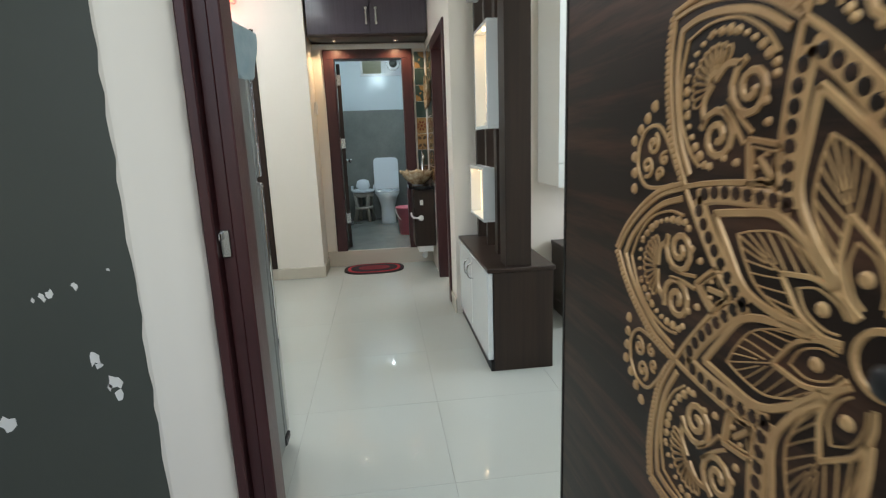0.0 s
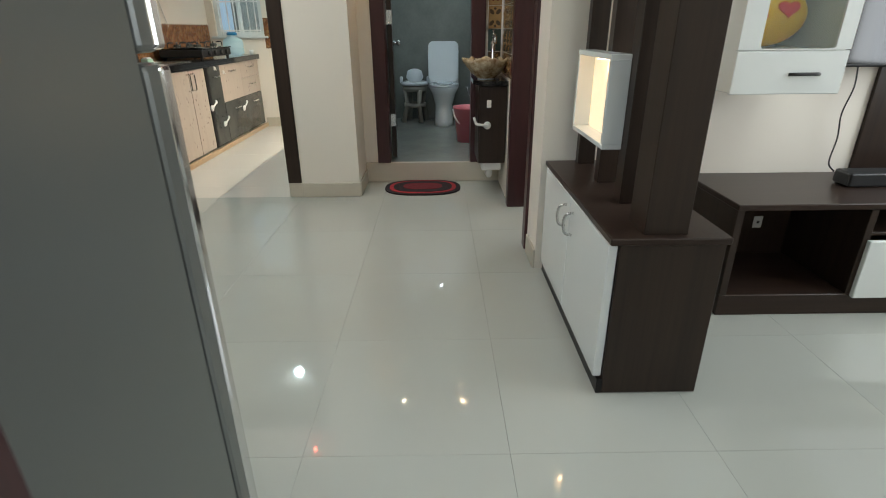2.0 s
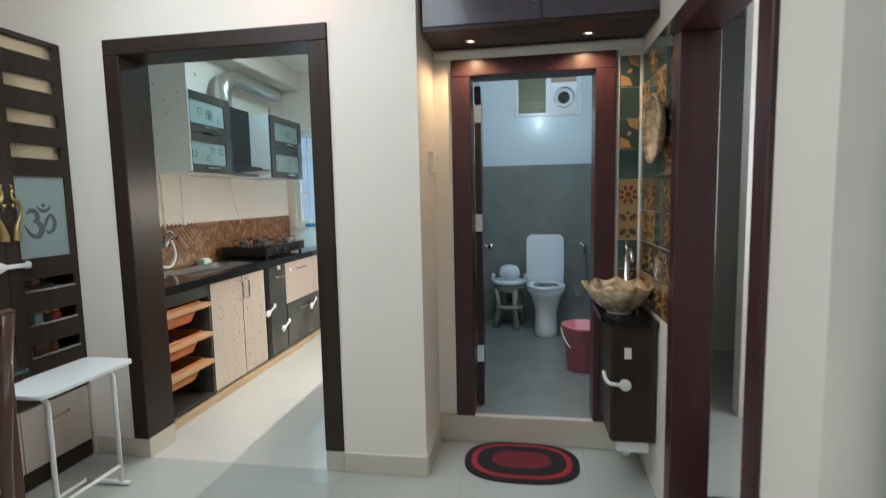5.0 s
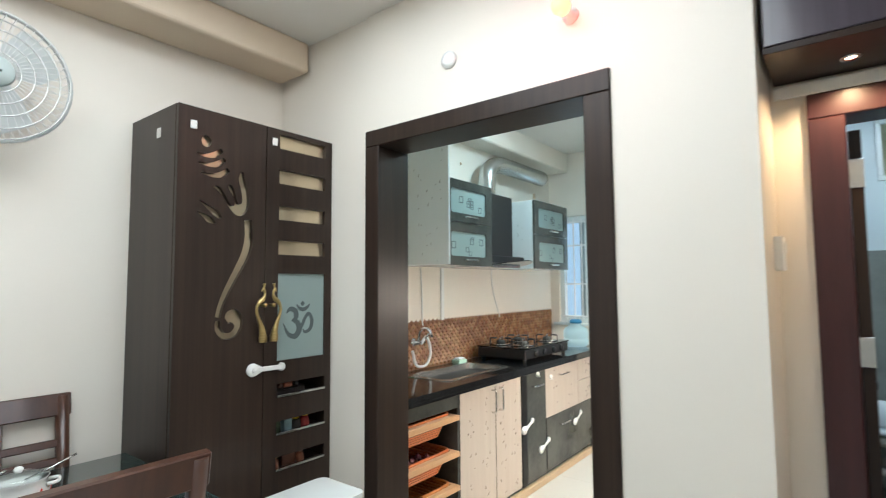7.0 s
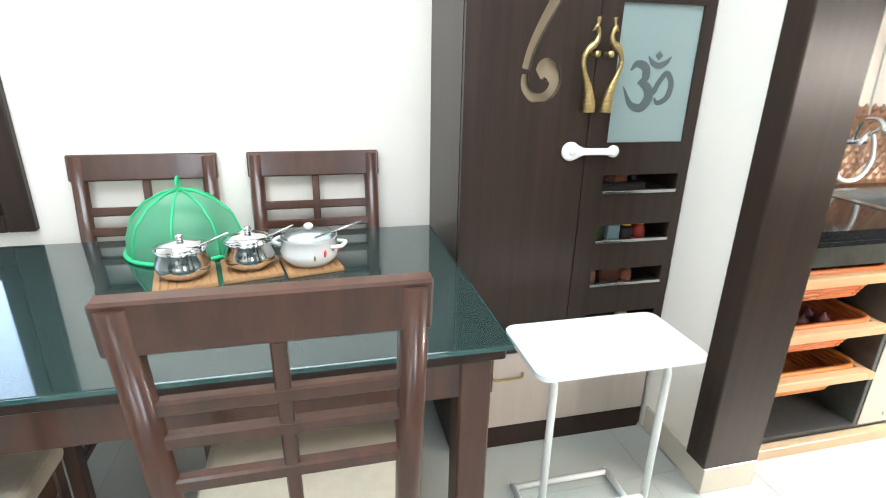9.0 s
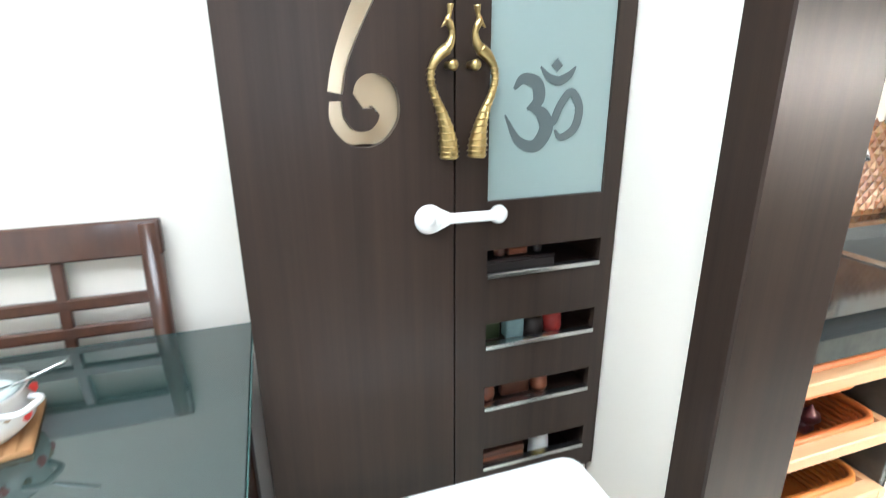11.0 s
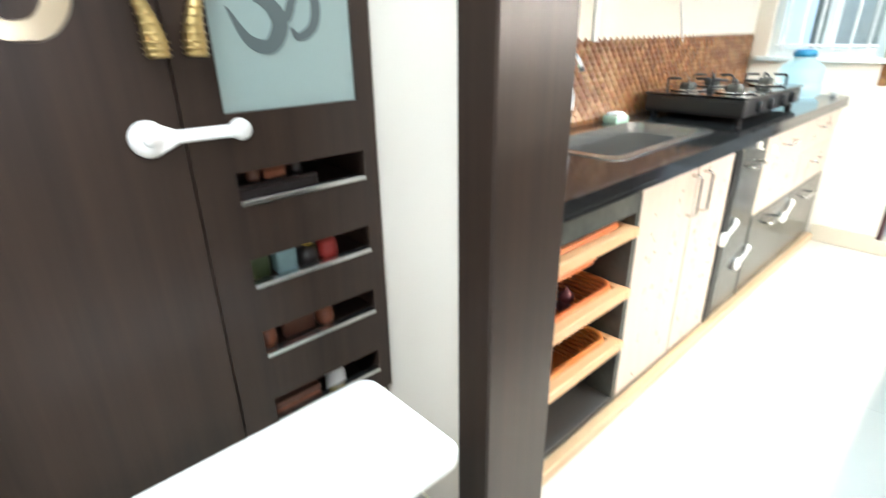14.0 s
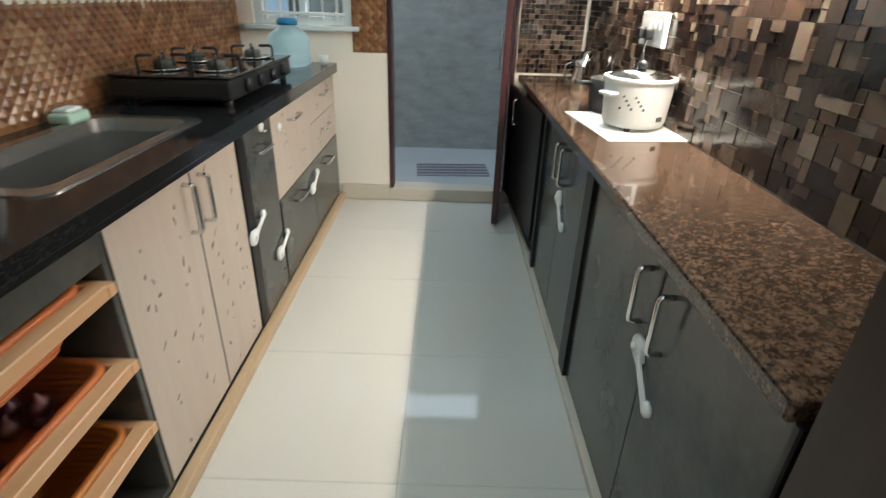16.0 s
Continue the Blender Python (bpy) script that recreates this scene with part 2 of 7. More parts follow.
def speckled(name, base, spots, third, scale, rough):
    """Stone with grains of three colours."""
    m = bpy.data.materials.new(name)
    m.use_nodes = True
    t = m.node_tree
    p = t.nodes["Principled BSDF"]
    p.inputs["Roughness"].default_value = rough
    coord = t.nodes.new("ShaderNodeTexCoord")
    vor = t.nodes.new("ShaderNodeTexVoronoi")
    vor.inputs["Scale"].default_value = scale
    no = t.nodes.new("ShaderNodeTexNoise")
    no.inputs["Scale"].default_value, no.inputs["Detail"].default_value = scale * 0.25, 6
    ramp = t.nodes.new("ShaderNodeValToRGB")
    ramp.color_ramp.elements[0].position, ramp.color_ramp.elements[0].color = 0.35, (*base, 1)
    ramp.color_ramp.elements[1].position, ramp.color_ramp.elements[1].color = 0.8, (*spots, 1)
    e = ramp.color_ramp.elements.new(0.58)
    e.color = (*third, 1)
    sep = t.nodes.new("ShaderNodeSeparateColor")
    add = t.nodes.new("ShaderNodeMath")
    add.operation = "MULTIPLY_ADD"
    add.inputs[1].default_value = 0.35
    t.links.new(coord.outputs["Object"], vor.inputs["Vector"])
    t.links.new(coord.outputs["Object"], no.inputs["Vector"])
    t.links.new(vor.outputs["Color"], sep.inputs[0])
    half = t.nodes.new("ShaderNodeMath")
    half.operation = "MULTIPLY"
    half.inputs[1].default_value = 0.85
    t.links.new(no.outputs[0], half.inputs[0])
    t.links.new(sep.outputs[0], add.inputs[0])
    t.links.new(half.outputs[0], add.inputs[2])
    t.links.new(add.outputs[0], ramp.inputs[0])
    t.links.new(ramp.outputs[0], p.inputs["Base Color"])
    return m


def randomised(name, colours, rough=0.2, bump=0.0, metal=0.0):
    """Tiles whose colour is drawn, piece by piece, from a ramp."""
    m = bpy.data.materials.new(name)
    m.use_nodes = True
    t = m.node_tree
    p = t.nodes["Principled BSDF"]
    p.inputs["Roughness"].default_value, p.inputs["Metallic"].default_value = rough, metal
    info = t.nodes.new("ShaderNodeObjectInfo")
    geo = t.nodes.new("ShaderNodeNewGeometry")
    add = t.nodes.new("ShaderNodeMath")
    add.operation = "ADD"
    fr = t.nodes.new("ShaderNodeMath")
    fr.operation = "FRACT"
    t.links.new(info.outputs["Random"], add.inputs[0])
    t.links.new(geo.outputs["Random Per Island"], add.inputs[1])
    t.links.new(add.outputs[0], fr.inputs[0])
    ramp = t.nodes.new("ShaderNodeValToRGB")
    ramp.color_ramp.interpolation = "CONSTANT"
    while len(ramp.color_ramp.elements) < len(colours):
        ramp.color_ramp.elements.new(0.5)
    for i, (e, c) in enumerate(zip(ramp.color_ramp.elements, colours)):
        e.position, e.color = i / len(colours), (*c, 1)
    t.links.new(fr.outputs[0], ramp.inputs[0])
    coord = t.nodes.new("ShaderNodeTexCoord")
    no = t.nodes.new("ShaderNodeTexNoise")
    no.inputs["Scale"].default_value, no.inputs["Detail"].default_value = 45, 5
    t.links.new(coord.outputs["Object"], no.inputs["Vector"])
    mul = t.nodes.new("ShaderNodeMix")
    mul.data_type, mul.blend_type = "RGBA", "MULTIPLY"
    mul.inputs[0].default_value = 0.55
    t.links.new(ramp.outputs[0], mul.inputs[6])
    t.links.new(no.outputs["Color"], mul.inputs[7])
    t.links.new(mul.outputs[2], p.inputs["Base Color"])
    if bump:
        bp = t.nodes.new("ShaderNodeBump")
        bp.inputs["Strength"].default_value, bp.inputs["Distance"].default_value = bump, 0.003
        t.links.new(no.outputs[0], bp.inputs["Height"])
        t.links.new(bp.outputs[0], p.inputs["Normal"])
    return m

CREAM = material("cream_wall_paint", (0.80, 0.745, 0.66), 0.55, vary=0.12, scale=1.6, second=(0.74, 0.68, 0.59), bump=0.06, bump_scale=120, grain=0.06)
CEIL = material("ceiling_paint", (0.82, 0.80, 0.75), 0.7, vary=0.1, scale=1.2, second=(0.76, 0.73, 0.67))
BEAMC = material("tan_ceiling_paint", (0.68, 0.565, 0.43), 0.6, vary=0.12, scale=2, second=(0.60, 0.49, 0.36))
GREEN = material("dark_green_grey_paint", (0.060, 0.066, 0.055), 0.5, vary=0.35, scale=2.2, second=(0.042, 0.047, 0.04), bump=0.1, bump_scale=40, grain=0.1)
WENGE = material("dark_wenge_laminate", (0.042, 0.0260, 0.0183), 0.34, vary=0.6, scale=3, stretch=(11, 11, 0.3), second=(0.013, 0.0093, 0.0078), grain=0.26, spec=0.3)
WENGE_H = material("dark_wenge_laminate_across", (0.044, 0.027, 0.020), 0.30, vary=0.5, scale=5, stretch=(0.5, 9, 9), second=(0.016, 0.010, 0.008), grain=0.3, spec=0.25)
DOORW = material("main_door_veneer", (0.125, 0.060, 0.036), 0.42, vary=1.3, scale=1.5, stretch=(1, 0.45, 8), second=(0.018, 0.011, 0.008), grain=0.5, spec=0.22)
LOFTW = material("plum_brown_laminate", (0.062, 0.047, 0.066), 0.24, vary=0.4, scale=6, stretch=(9, 9, 0.35), second=(0.034, 0.026, 0.036), grain=0.3, coat=0.55)
FRAMEW = material("maroon_painted_wood", (0.066, 0.020, 0.021), 0.34, vary=0.6, scale=5, stretch=(6, 6, 0.5), second=(0.028, 0.009, 0.010), grain=0.3, bump=0.08, bump_scale=90)
ROSEW = material("polished_brown_wood", (0.088, 0.036, 0.020), 0.28, vary=0.6, scale=6, stretch=(5, 5, 0.8), second=(0.032, 0.014, 0.009), grain=0.3, coat=0.2)
GOLD = material("carved_gold_paint", (0.62, 0.40, 0.185), 0.40, metal=0.15, vary=0.7, scale=7, second=(0.33, 0.17, 0.07), bump=0.12, bump_scale=150, grain=0.15)
BRASS = material("aged_brass", (0.48, 0.36, 0.15), 0.28, metal=0.9, vary=0.3, scale=30, second=(0.25, 0.17, 0.06))
WHITE = material("white_gloss_laminate", (0.74, 0.77, 0.76), 0.16, vary=0.06, scale=2, second=(0.68, 0.70, 0.69), coat=0.2)
PLASTIC = material("white_plastic", (0.78, 0.78, 0.76), 0.35, vary=0.08, scale=14, second=(0.68, 0.67, 0.62))
PALEW = material("pale_bleached_wood_laminate", (0.54, 0.465, 0.40), 0.36, vary=0.45, scale=3, stretch=(8, 8, 0.6), second=(0.42, 0.35, 0.29), grain=0.3, spec=0.35)
KNOT = material("dark_wood_knots", (0.17, 0.125, 0.10), 0.45, vary=0.5, scale=60)
GREYLAM = material("dark_grey_laminate", (0.022, 0.025, 0.022), 0.20, vary=1.1, scale=3.2, second=(0.085, 0.085, 0.075), grain=0.4, spec=0.4, rough_vary=0.25)
BLACK = material("black_edge_trim", (0.010, 0.009, 0.009), 0.4, vary=0.2, scale=12, spec=0.25)
CARC = material("cabinet_inside_board", (0.045, 0.043, 0.040), 0.55, vary=0.3, scale=5, spec=0.25)
CREAMLAM = material("brown_inside_laminate", (0.22, 0.17, 0.12), 0.5, vary=0.25, scale=4, second=(0.15, 0.115, 0.08))
GRANITE = speckled("black_granite", (0.007, 0.007, 0.008), (0.026, 0.026, 0.026), (0.010, 0.010, 0.011), 420, 0.09)
BROWNGR = speckled("brown_granite", (0.020, 0.012, 0.008), (0.12, 0.078, 0.052), (0.055, 0.033, 0.021), 210, 0.07)
STEEL = material("brushed_steel", (0.55, 0.55, 0.54), 0.27, metal=1.0, vary=0.12, scale=3, stretch=(1, 30, 1), second=(0.44, 0.44, 0.44))
CHROME = material("chrome", (0.72, 0.72, 0.72), 0.10, metal=1.0)
FRIDGE = material("grey_steel_fridge_panel", (0.145, 0.155, 0.148), 0.34, metal=0.35, vary=0.12, scale=240, second=(0.11, 0.118, 0.112), bump=0.05, bump_scale=500)
TILE_FLOOR = material("glossy_vitrified_tile", (0.43, 0.45, 0.415), 0.035, vary=0.4, scale=1.4, second=(0.405, 0.405, 0.36), grain=0.08, random=0.08, rough_vary=0.04)
TILE_KITCHEN = material("cream_vitrified_kitchen_tile", (0.58, 0.56, 0.51), 0.05, vary=0.3, scale=1.4, second=(0.54, 0.51, 0.455), grain=0.1, random=0.08, rough_vary=0.06)
GROUT = material("floor_grout", (0.40, 0.41, 0.38), 0.3, vary=0.15, scale=9)
SKIRT = material("beige_skirting_tile", (0.56, 0.51, 0.42), 0.2, vary=0.2, scale=3, second=(0.48, 0.43, 0.35))
BORDER = material("tan_floor_border", (0.50, 0.36, 0.22), 0.3, vary=0.4, scale=6, second=(0.38, 0.26, 0.15))
SLATE = material("grey_green_bath_tile", (0.25, 0.27, 0.245), 0.22, vary=0.8, scale=3.2, second=(0.165, 0.182, 0.168), grain=0.4, bump=0.05)
BATHP = material("pale_blue_white_tile", (0.62, 0.70, 0.72), 0.25, vary=0.12, scale=2, second=(0.55, 0.63, 0.66))
STONEW = material("grey_textured_stone_tile", (0.46, 0.47, 0.455), 0.35, vary=0.8, scale=4, stretch=(1.6, 1, 3.0), second=(0.27, 0.28, 0.275), grain=0.4, bump=0.5, bump_scale=9)
UTILF = material("pale_grey_utility_tile", (0.42, 0.44, 0.46), 0.3, vary=0.5, scale=7, second=(0.33, 0.35, 0.37))
CERAM = material("white_ceramic", (0.74, 0.80, 0.83), 0.08, vary=0.05, scale=3, coat=0.3)
PINK = material("pink_bucket_plastic", (0.60, 0.17, 0.21), 0.35, vary=0.15, scale=8)
STOOLP = material("beige_stool_plastic", (0.34, 0.32, 0.27), 0.4, vary=0.15, scale=8)
WICKER = material("orange_basket_plastic", (0.52, 0.15, 0.035), 0.45, vary=0.35, scale=30, second=(0.34, 0.08, 0.02))
WICKER2 = material("amber_basket_plastic", (0.50, 0.185, 0.035), 0.45, vary=0.35, scale=30, second=(0.33, 0.10, 0.02))
SLIDEW = material("light_pine_slide", (0.60, 0.36, 0.19), 0.4, vary=0.4, scale=4, stretch=(8, 0.8, 8), second=(0.44, 0.24, 0.11))
ONION = randomised("red_onion_skin", [(0.14, 0.03, 0.045), (0.22, 0.06, 0.07), (0.10, 0.02, 0.04), (0.34, 0.15, 0.13)], 0.35)
COPPER = randomised("copper_brown_wall_tile", [(0.36, 0.17, 0.07), (0.30, 0.13, 0.05), (0.42, 0.22, 0.10), (0.27, 0.115, 0.05)], 0.25, 0.6)
MOSAIC = randomised("brown_mosaic_tile", [(0.020, 0.013, 0.010), (0.06, 0.038, 0.027), (0.15, 0.105, 0.075), (0.032, 0.021, 0.016), (0.09, 0.056, 0.038), (0.014, 0.010, 0.009), (0.24, 0.18, 0.135)], 0.14, 0.15)
TEALG = material("dark_teal_tile_glaze", (0.030, 0.062, 0.060), 0.07, vary=0.6, scale=14, second=(0.055, 0.075, 0.06), bump=0.2, bump_scale=30)
SANDG = material("sand_tile_glaze", (0.36, 0.22, 0.09), 0.08, vary=0.6, scale=16, second=(0.20, 0.13, 0.06), bump=0.2, bump_scale=30)
UMBERG = material("umber_tile_glaze", (0.10, 0.06, 0.032), 0.08, vary=0.7, scale=14, second=(0.045, 0.04, 0.028), bump=0.2, bump_scale=30)
MOTIFA = material("ochre_tile_glaze", (0.40, 0.24, 0.09), 0.1, vary=0.6, scale=20, second=(0.20, 0.12, 0.05))
MOTIFB = material("oxblood_tile_glaze", (0.16, 0.03, 0.02), 0.1, vary=0.3, scale=20)
CLEAR = glass("clear_glass", (0.93, 0.97, 0.96))
GREENGLASS = glass("green_tinted_glass", (0.70, 0.86, 0.82))
TABLEGLASS = material("dark_green_table_glass", (0.020, 0.036, 0.033), 0.04, coat=0.6, vary=0.1, scale=3)
GLASSEDGE = material("green_glass_edge", (0.035, 0.085, 0.078), 0.15, coat=0.3)
FROST = frosted("frosted_glass", (0.40, 0.50, 0.48), 0.3)
MIRROR = material("mirror_acrylic", (0.60, 0.49, 0.33), 0.20, metal=0.55, vary=0.1, scale=3, second=(0.56, 0.47, 0.34))
OMGREY = material("etched_grey_lines", (0.10, 0.125, 0.125), 0.4, vary=0.1, scale=20)
TVBLACK = material("black_tv_screen", (0.006, 0.006, 0.007), 0.07, coat=0.4)
BLKPLA = material("black_plastic", (0.014, 0.014, 0.015), 0.4, vary=0.2, scale=30)
YELLOW = material("yellow_plush", (0.72, 0.40, 0.02), 0.85, vary=0.2, scale=30, bump=0.3, bump_scale=220)
RED = material("red_felt", (0.60, 0.04, 0.03), 0.8, vary=0.15, scale=40)
MATRED = material("dark_red_mat_pile", (0.16, 0.012, 0.018), 0.95, vary=0.4, scale=40, bump=0.6, bump_scale=260)
MATBLK = material("black_mat_pile", (0.012, 0.010, 0.012), 0.95, vary=0.4, scale=40, bump=0.6, bump_scale=260)
MATBRT = material("bright_red_mat_pile", (0.36, 0.02, 0.03), 0.95, vary=0.4, scale=40, bump=0.6, bump_scale=260)
SHELL = material("brown_cream_shell_basin", (0.74, 0.64, 0.45), 0.12, vary=0.9, scale=26, second=(0.26, 0.16, 0.07), grain=0.5, coat=0.5, bump=0.2, bump_scale=60)
CUSHION = material("beige_seat_fabric", (0.42, 0.36, 0.27), 0.9, vary=0.3, scale=18, bump=0.3, bump_scale=300)
NETGREEN = material("green_net", (0.05, 0.50, 0.20), 0.5, vary=0.2, scale=30)
NETSOFT = frosted("green_net_cloth", (0.30, 0.80, 0.50), 0.6)
veil = NETSOFT.node_tree.nodes.new("ShaderNodeMixShader")
veil.inputs[0].default_value = 0.45
NETSOFT.node_tree.links.new(NETSOFT.node_tree.nodes["Material Output"].inputs[0].links[0].from_socket, veil.inputs[1])
NETSOFT.node_tree.links.new(NETSOFT.node_tree.nodes.new("ShaderNodeBsdfTransparent").outputs[0], veil.inputs[2])
NETSOFT.node_tree.links.new(veil.outputs[0], NETSOFT.node_tree.nodes["Material Output"].inputs[0])
CLOTH = material("blue_white_cloth", (0.46, 0.56, 0.58), 0.85, vary=0.5, scale=22, second=(0.26, 0.40, 0.46))
CORK = material("bamboo_mat", (0.36, 0.19, 0.075), 0.7, vary=0.4, scale=14, stretch=(1, 10, 1))
FLORAL = material("floral_enamel", (0.76, 0.76, 0.74), 0.15, vary=0.3, scale=2)
FLOWER = material("pink_flower", (0.72, 0.28, 0.34), 0.7, vary=0.5, scale=50, second=(0.80, 0.62, 0.62))
LEAF = material("dark_leaf", (0.035, 0.08, 0.03), 0.6, vary=0.3, scale=30)
BLUEP = material("blue_plastic", (0.03, 0.22, 0.42), 0.35)
KNOTGREY = material("grey_wood_knots", (0.34, 0.33, 0.31), 0.45, vary=0.5, scale=60)
FANP = frosted("smoky_fan_plastic", (0.66, 0.68, 0.66), 0.35)
DUCT = material("aluminium_foil_duct", (0.62, 0.62, 0.60), 0.26, metal=1.0, bump=0.25, bump_scale=70)
MINT = material("mint_plastic", (0.45, 0.62, 0.50), 0.4)
MAT2 = material("grey_stripe_mat", (0.09, 0.09, 0.12), 0.95, vary=0.3, scale=30)
MAT3 = material("pale_stripe_mat", (0.30, 0.29, 0.32), 0.95, vary=0.3, scale=30)
PAPER = material("white_paper", (0.74, 0.72, 0.68), 0.8, vary=0.1, scale=10)
FADED = frosted("ventilator_glass", (0.62, 0.60, 0.46), 0.7)
WARMBOX = glow("backlit_warm_panel", (1.0, 0.79, 0.53), 0.68)
LAMPW = glow("warm_lamp_face", (1.0, 0.72, 0.42), 6)
LAMPC = glow("cool_lamp_face", (1.0, 1.0, 0.97), 2.5)
LAMPR = glow("red_orange_bulb", (1.0, 0.20, 0.10), 3)
SKYGLOW = glow("outdoor_daylight", (0.50, 0.62, 0.74), 0.45)

# ---------- setting ----------
H = 2.75
struct("floor", bx(-0.8, 5.3, -3.5, 3.2, -0.10, -0.006), GROUT, "beige grout bed under the glossy floor tiles", "floor")
struct("ground", bx(-30, 30, -40, -3.5, -0.14, -0.02), material("corridor_floor_tile", (0.30, 0.30, 0.28), 0.35, vary=0.3, scale=2), "grey corridor floor outside the entrance", "floor")
struct("wall_left", bx(-0.80, -0.70, -3.5, 0.0138, 0, 0.85, 0, bx(-0.80, -0.70, -3.5, 0.0138, 2.1, H, 0, bx(-0.80, -0.70, -2.15, 0.0138, 0.85, 2.1, 0, bx(-0.80, -0.70, -3.5, -3.2, 0.85, 2.1)))), CREAM, "cream painted dining wall", "wall")
w = bx(-0.80, 0.0, 0.014, 0.19, 0, H)
bx(1.18, 1.60, 0.0, 0.19, 0, H, 0, w)
bx(0.0, 1.18, 0.0, 0.19, 2.175, H, 0, w)
struct("wall_kitchen_front", w, CREAM, "cream painted wall with the kitchen opening", "wall")
struct("wall_kitchen_left", bx(-0.67, -0.57, 0.19, 3.2, 0, H), CREAM, "cream painted kitchen wall", "wall")
struct("wall_kitchen_right", bx(1.47, 1.60, 0.19, 3.1, 0, H), CREAM, "cream painted wall between kitchen and passage", "wall")
w = bx(-0.57, -0.48, 3.1, 3.22, 0, H)
bx(-0.48, 0.09, 3.1, 3.22, 0, 1.07, 0, w)
bx(-0.48, 0.09, 3.1, 3.22, 2.12, H, 0, w)
bx(0.09, 0.30, 3.1, 3.22, 0, H, 0, w)
bx(0.30, 1.07, 3.1, 3.22, 2.1, H, 0, w)
bx(1.07, 1.60, 3.1, 3.22, 0, H, 0, w)
struct("wall_kitchen_back", w, CREAM, "cream kitchen wall with a window and a utility door", "wall")
w = bx(1.60, 1.70, 0.40, 0.52, 0, H)
bx(2.53, 2.80, 0.40, 0.52, 0, H, 0, w)
bx(1.70, 2.53, 0.40, 0.52, 2.07, H, 0, w)
struct("wall_bath_front", w, CREAM, "cream wall around the bathroom door", "wall")
w = bx(2.66, 2.78, -1.28, -1.02, 0, H)
bx(2.66, 2.78, -0.21, 0.40, 0, H, 0, w)
bx(2.66, 2.78, -1.02, -0.21, 2.03, H, 0, w)
struct("wall_passage_right", w, CREAM, "cream passage wall with a bedroom doorway", "wall")
struct("wall_television", bx(2.78, 5.3, -1.28, -1.16, 0, H), CREAM, "cream wall behind the television", "wall")
# Unseen wall; its opening belongs to the window added for light.
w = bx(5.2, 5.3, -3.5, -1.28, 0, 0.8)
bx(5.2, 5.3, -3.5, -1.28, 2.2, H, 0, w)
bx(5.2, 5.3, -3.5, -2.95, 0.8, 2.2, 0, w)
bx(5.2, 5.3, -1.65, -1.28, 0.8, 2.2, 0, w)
struct("wall_living_right", w, CREAM, "unseen cream living room wall with an opening for an added window", "wall")
w = bx(-0.70, 1.60, -3.50, -3.40, 0, H)
bx(2.76, 5.2, -3.64, -3.50, 0, H, 0, w)
bx(1.60, 2.76, -3.60, -3.45, 2.12, H, 0, w)
struct("wall_front", w, CREAM, "cream front wall with the entrance", "wall")
struct("wall_front_outside", bx(-0.70, 1.589, -3.512, -3.503, 0, H), GREEN, "dark green-grey corridor wall with scuffed paint", "wall")
rv = random.Random(21)
b = bmesh.new()
rows_ = []
for k in range(47):
    z = 2.118 * k / 46
    e = 0.004 * rv.uniform(-1, 1)
    rows_.append([b.verts.new((x, y, z)) for x, y in ((1.60, -3.40), (1.589 + e, -3.5035), (1.591 + e, -3.522), (1.602, -3.530), (1.622, -3.522), (1.670, -3.505), (1.718 + e * 0.5, -3.468), (1.7315 + e * 0.4, -3.446), (1.7315, -3.33))])
for r0, r1 in zip(rows_, rows_[1:]):
    for k in range(8):
        b.faces.new((r0[k], r0[k + 1], r1[k + 1], r1[k])).smooth = 2 < k < 7
bmesh.ops.recalc_face_normals(b, faces=b.faces[:])
struct("wall_front_border", b, CREAM, "cream plaster band beside the entrance frame", "wall")
w = bx(-0.80, -0.70, -6.8, -3.5, 0, H)
bx(4.2, 4.3, -6.8, -3.5, 0, H, 0, w)
bx(-0.8, 4.3, -6.9, -6.8, 0, 1.0, 0, w)
struct("wall_corridor", w, CREAM, "cream corridor walls", "wall")
struct("wall_bedroom", bx(2.95, 4.5, 2.3, 2.4, 0, H, 0, bx(4.4, 4.5, -1.16, 2.4, 0, H)), CREAM, "cream bedroom walls beyond the doorway", "wall")
struct("wall_bedroom_return", bx(3.35, 4.4, 0.9, 1.0, 0, H), CREAM, "cream wall return in the bedroom", "wall")
struct("floor_bedroom", bx(2.78, 4.5, -1.16, 2.4, -0.05, 0.0), TILE_FLOOR, "glossy pale bedroom floor", "floor")
# bathroom shell
struct("wall_bath_left", bx(1.60, 1.64, 0.52, 2.75, 0.15, 1.65), SLATE, "grey-green bathroom tiles", "wall")
struct("wall_bath_left_upper", bx(1.60, 1.64, 0.52, 2.75, 1.65, H), BATHP, "pale bathroom tiles above the dado", "wall")
struct("wall_bath_back", bx(1.60, 2.95, 2.65, 2.75, 0.15, 1.65), SLATE, "grey-green bathroom tiles", "wall")
w = bx(1.60, 1.98, 2.65, 2.75, 1.65, H)
bx(2.58, 2.95, 2.65, 2.75, 1.65, H, 0, w)
bx(1.98, 2.58, 2.65, 2.75, 1.65, 2.10, 0, w)
bx(1.98, 2.58, 2.65, 2.75, 2.5, H, 0, w)
struct("wall_bath_back_upper", w, BATHP, "pale bathroom wall around the ventilator", "wall")
struct("wall_bath_right", bx(2.80, 2.95, 0.40, 2.65, 0.0, 1.65), SLATE, "grey-green bathroom tiles", "wall")
struct("wall_bath_right_upper", bx(2.80, 2.95, 0.40, 2.65, 1.65, H), BATHP, "pale bathroom tiles above the dado", "wall")
struct("floor_bath", bx(1.60, 2.80, 0.42, 2.65, 0.0, 0.15), SLATE, "grey-green raised bathroom floor", "floor")
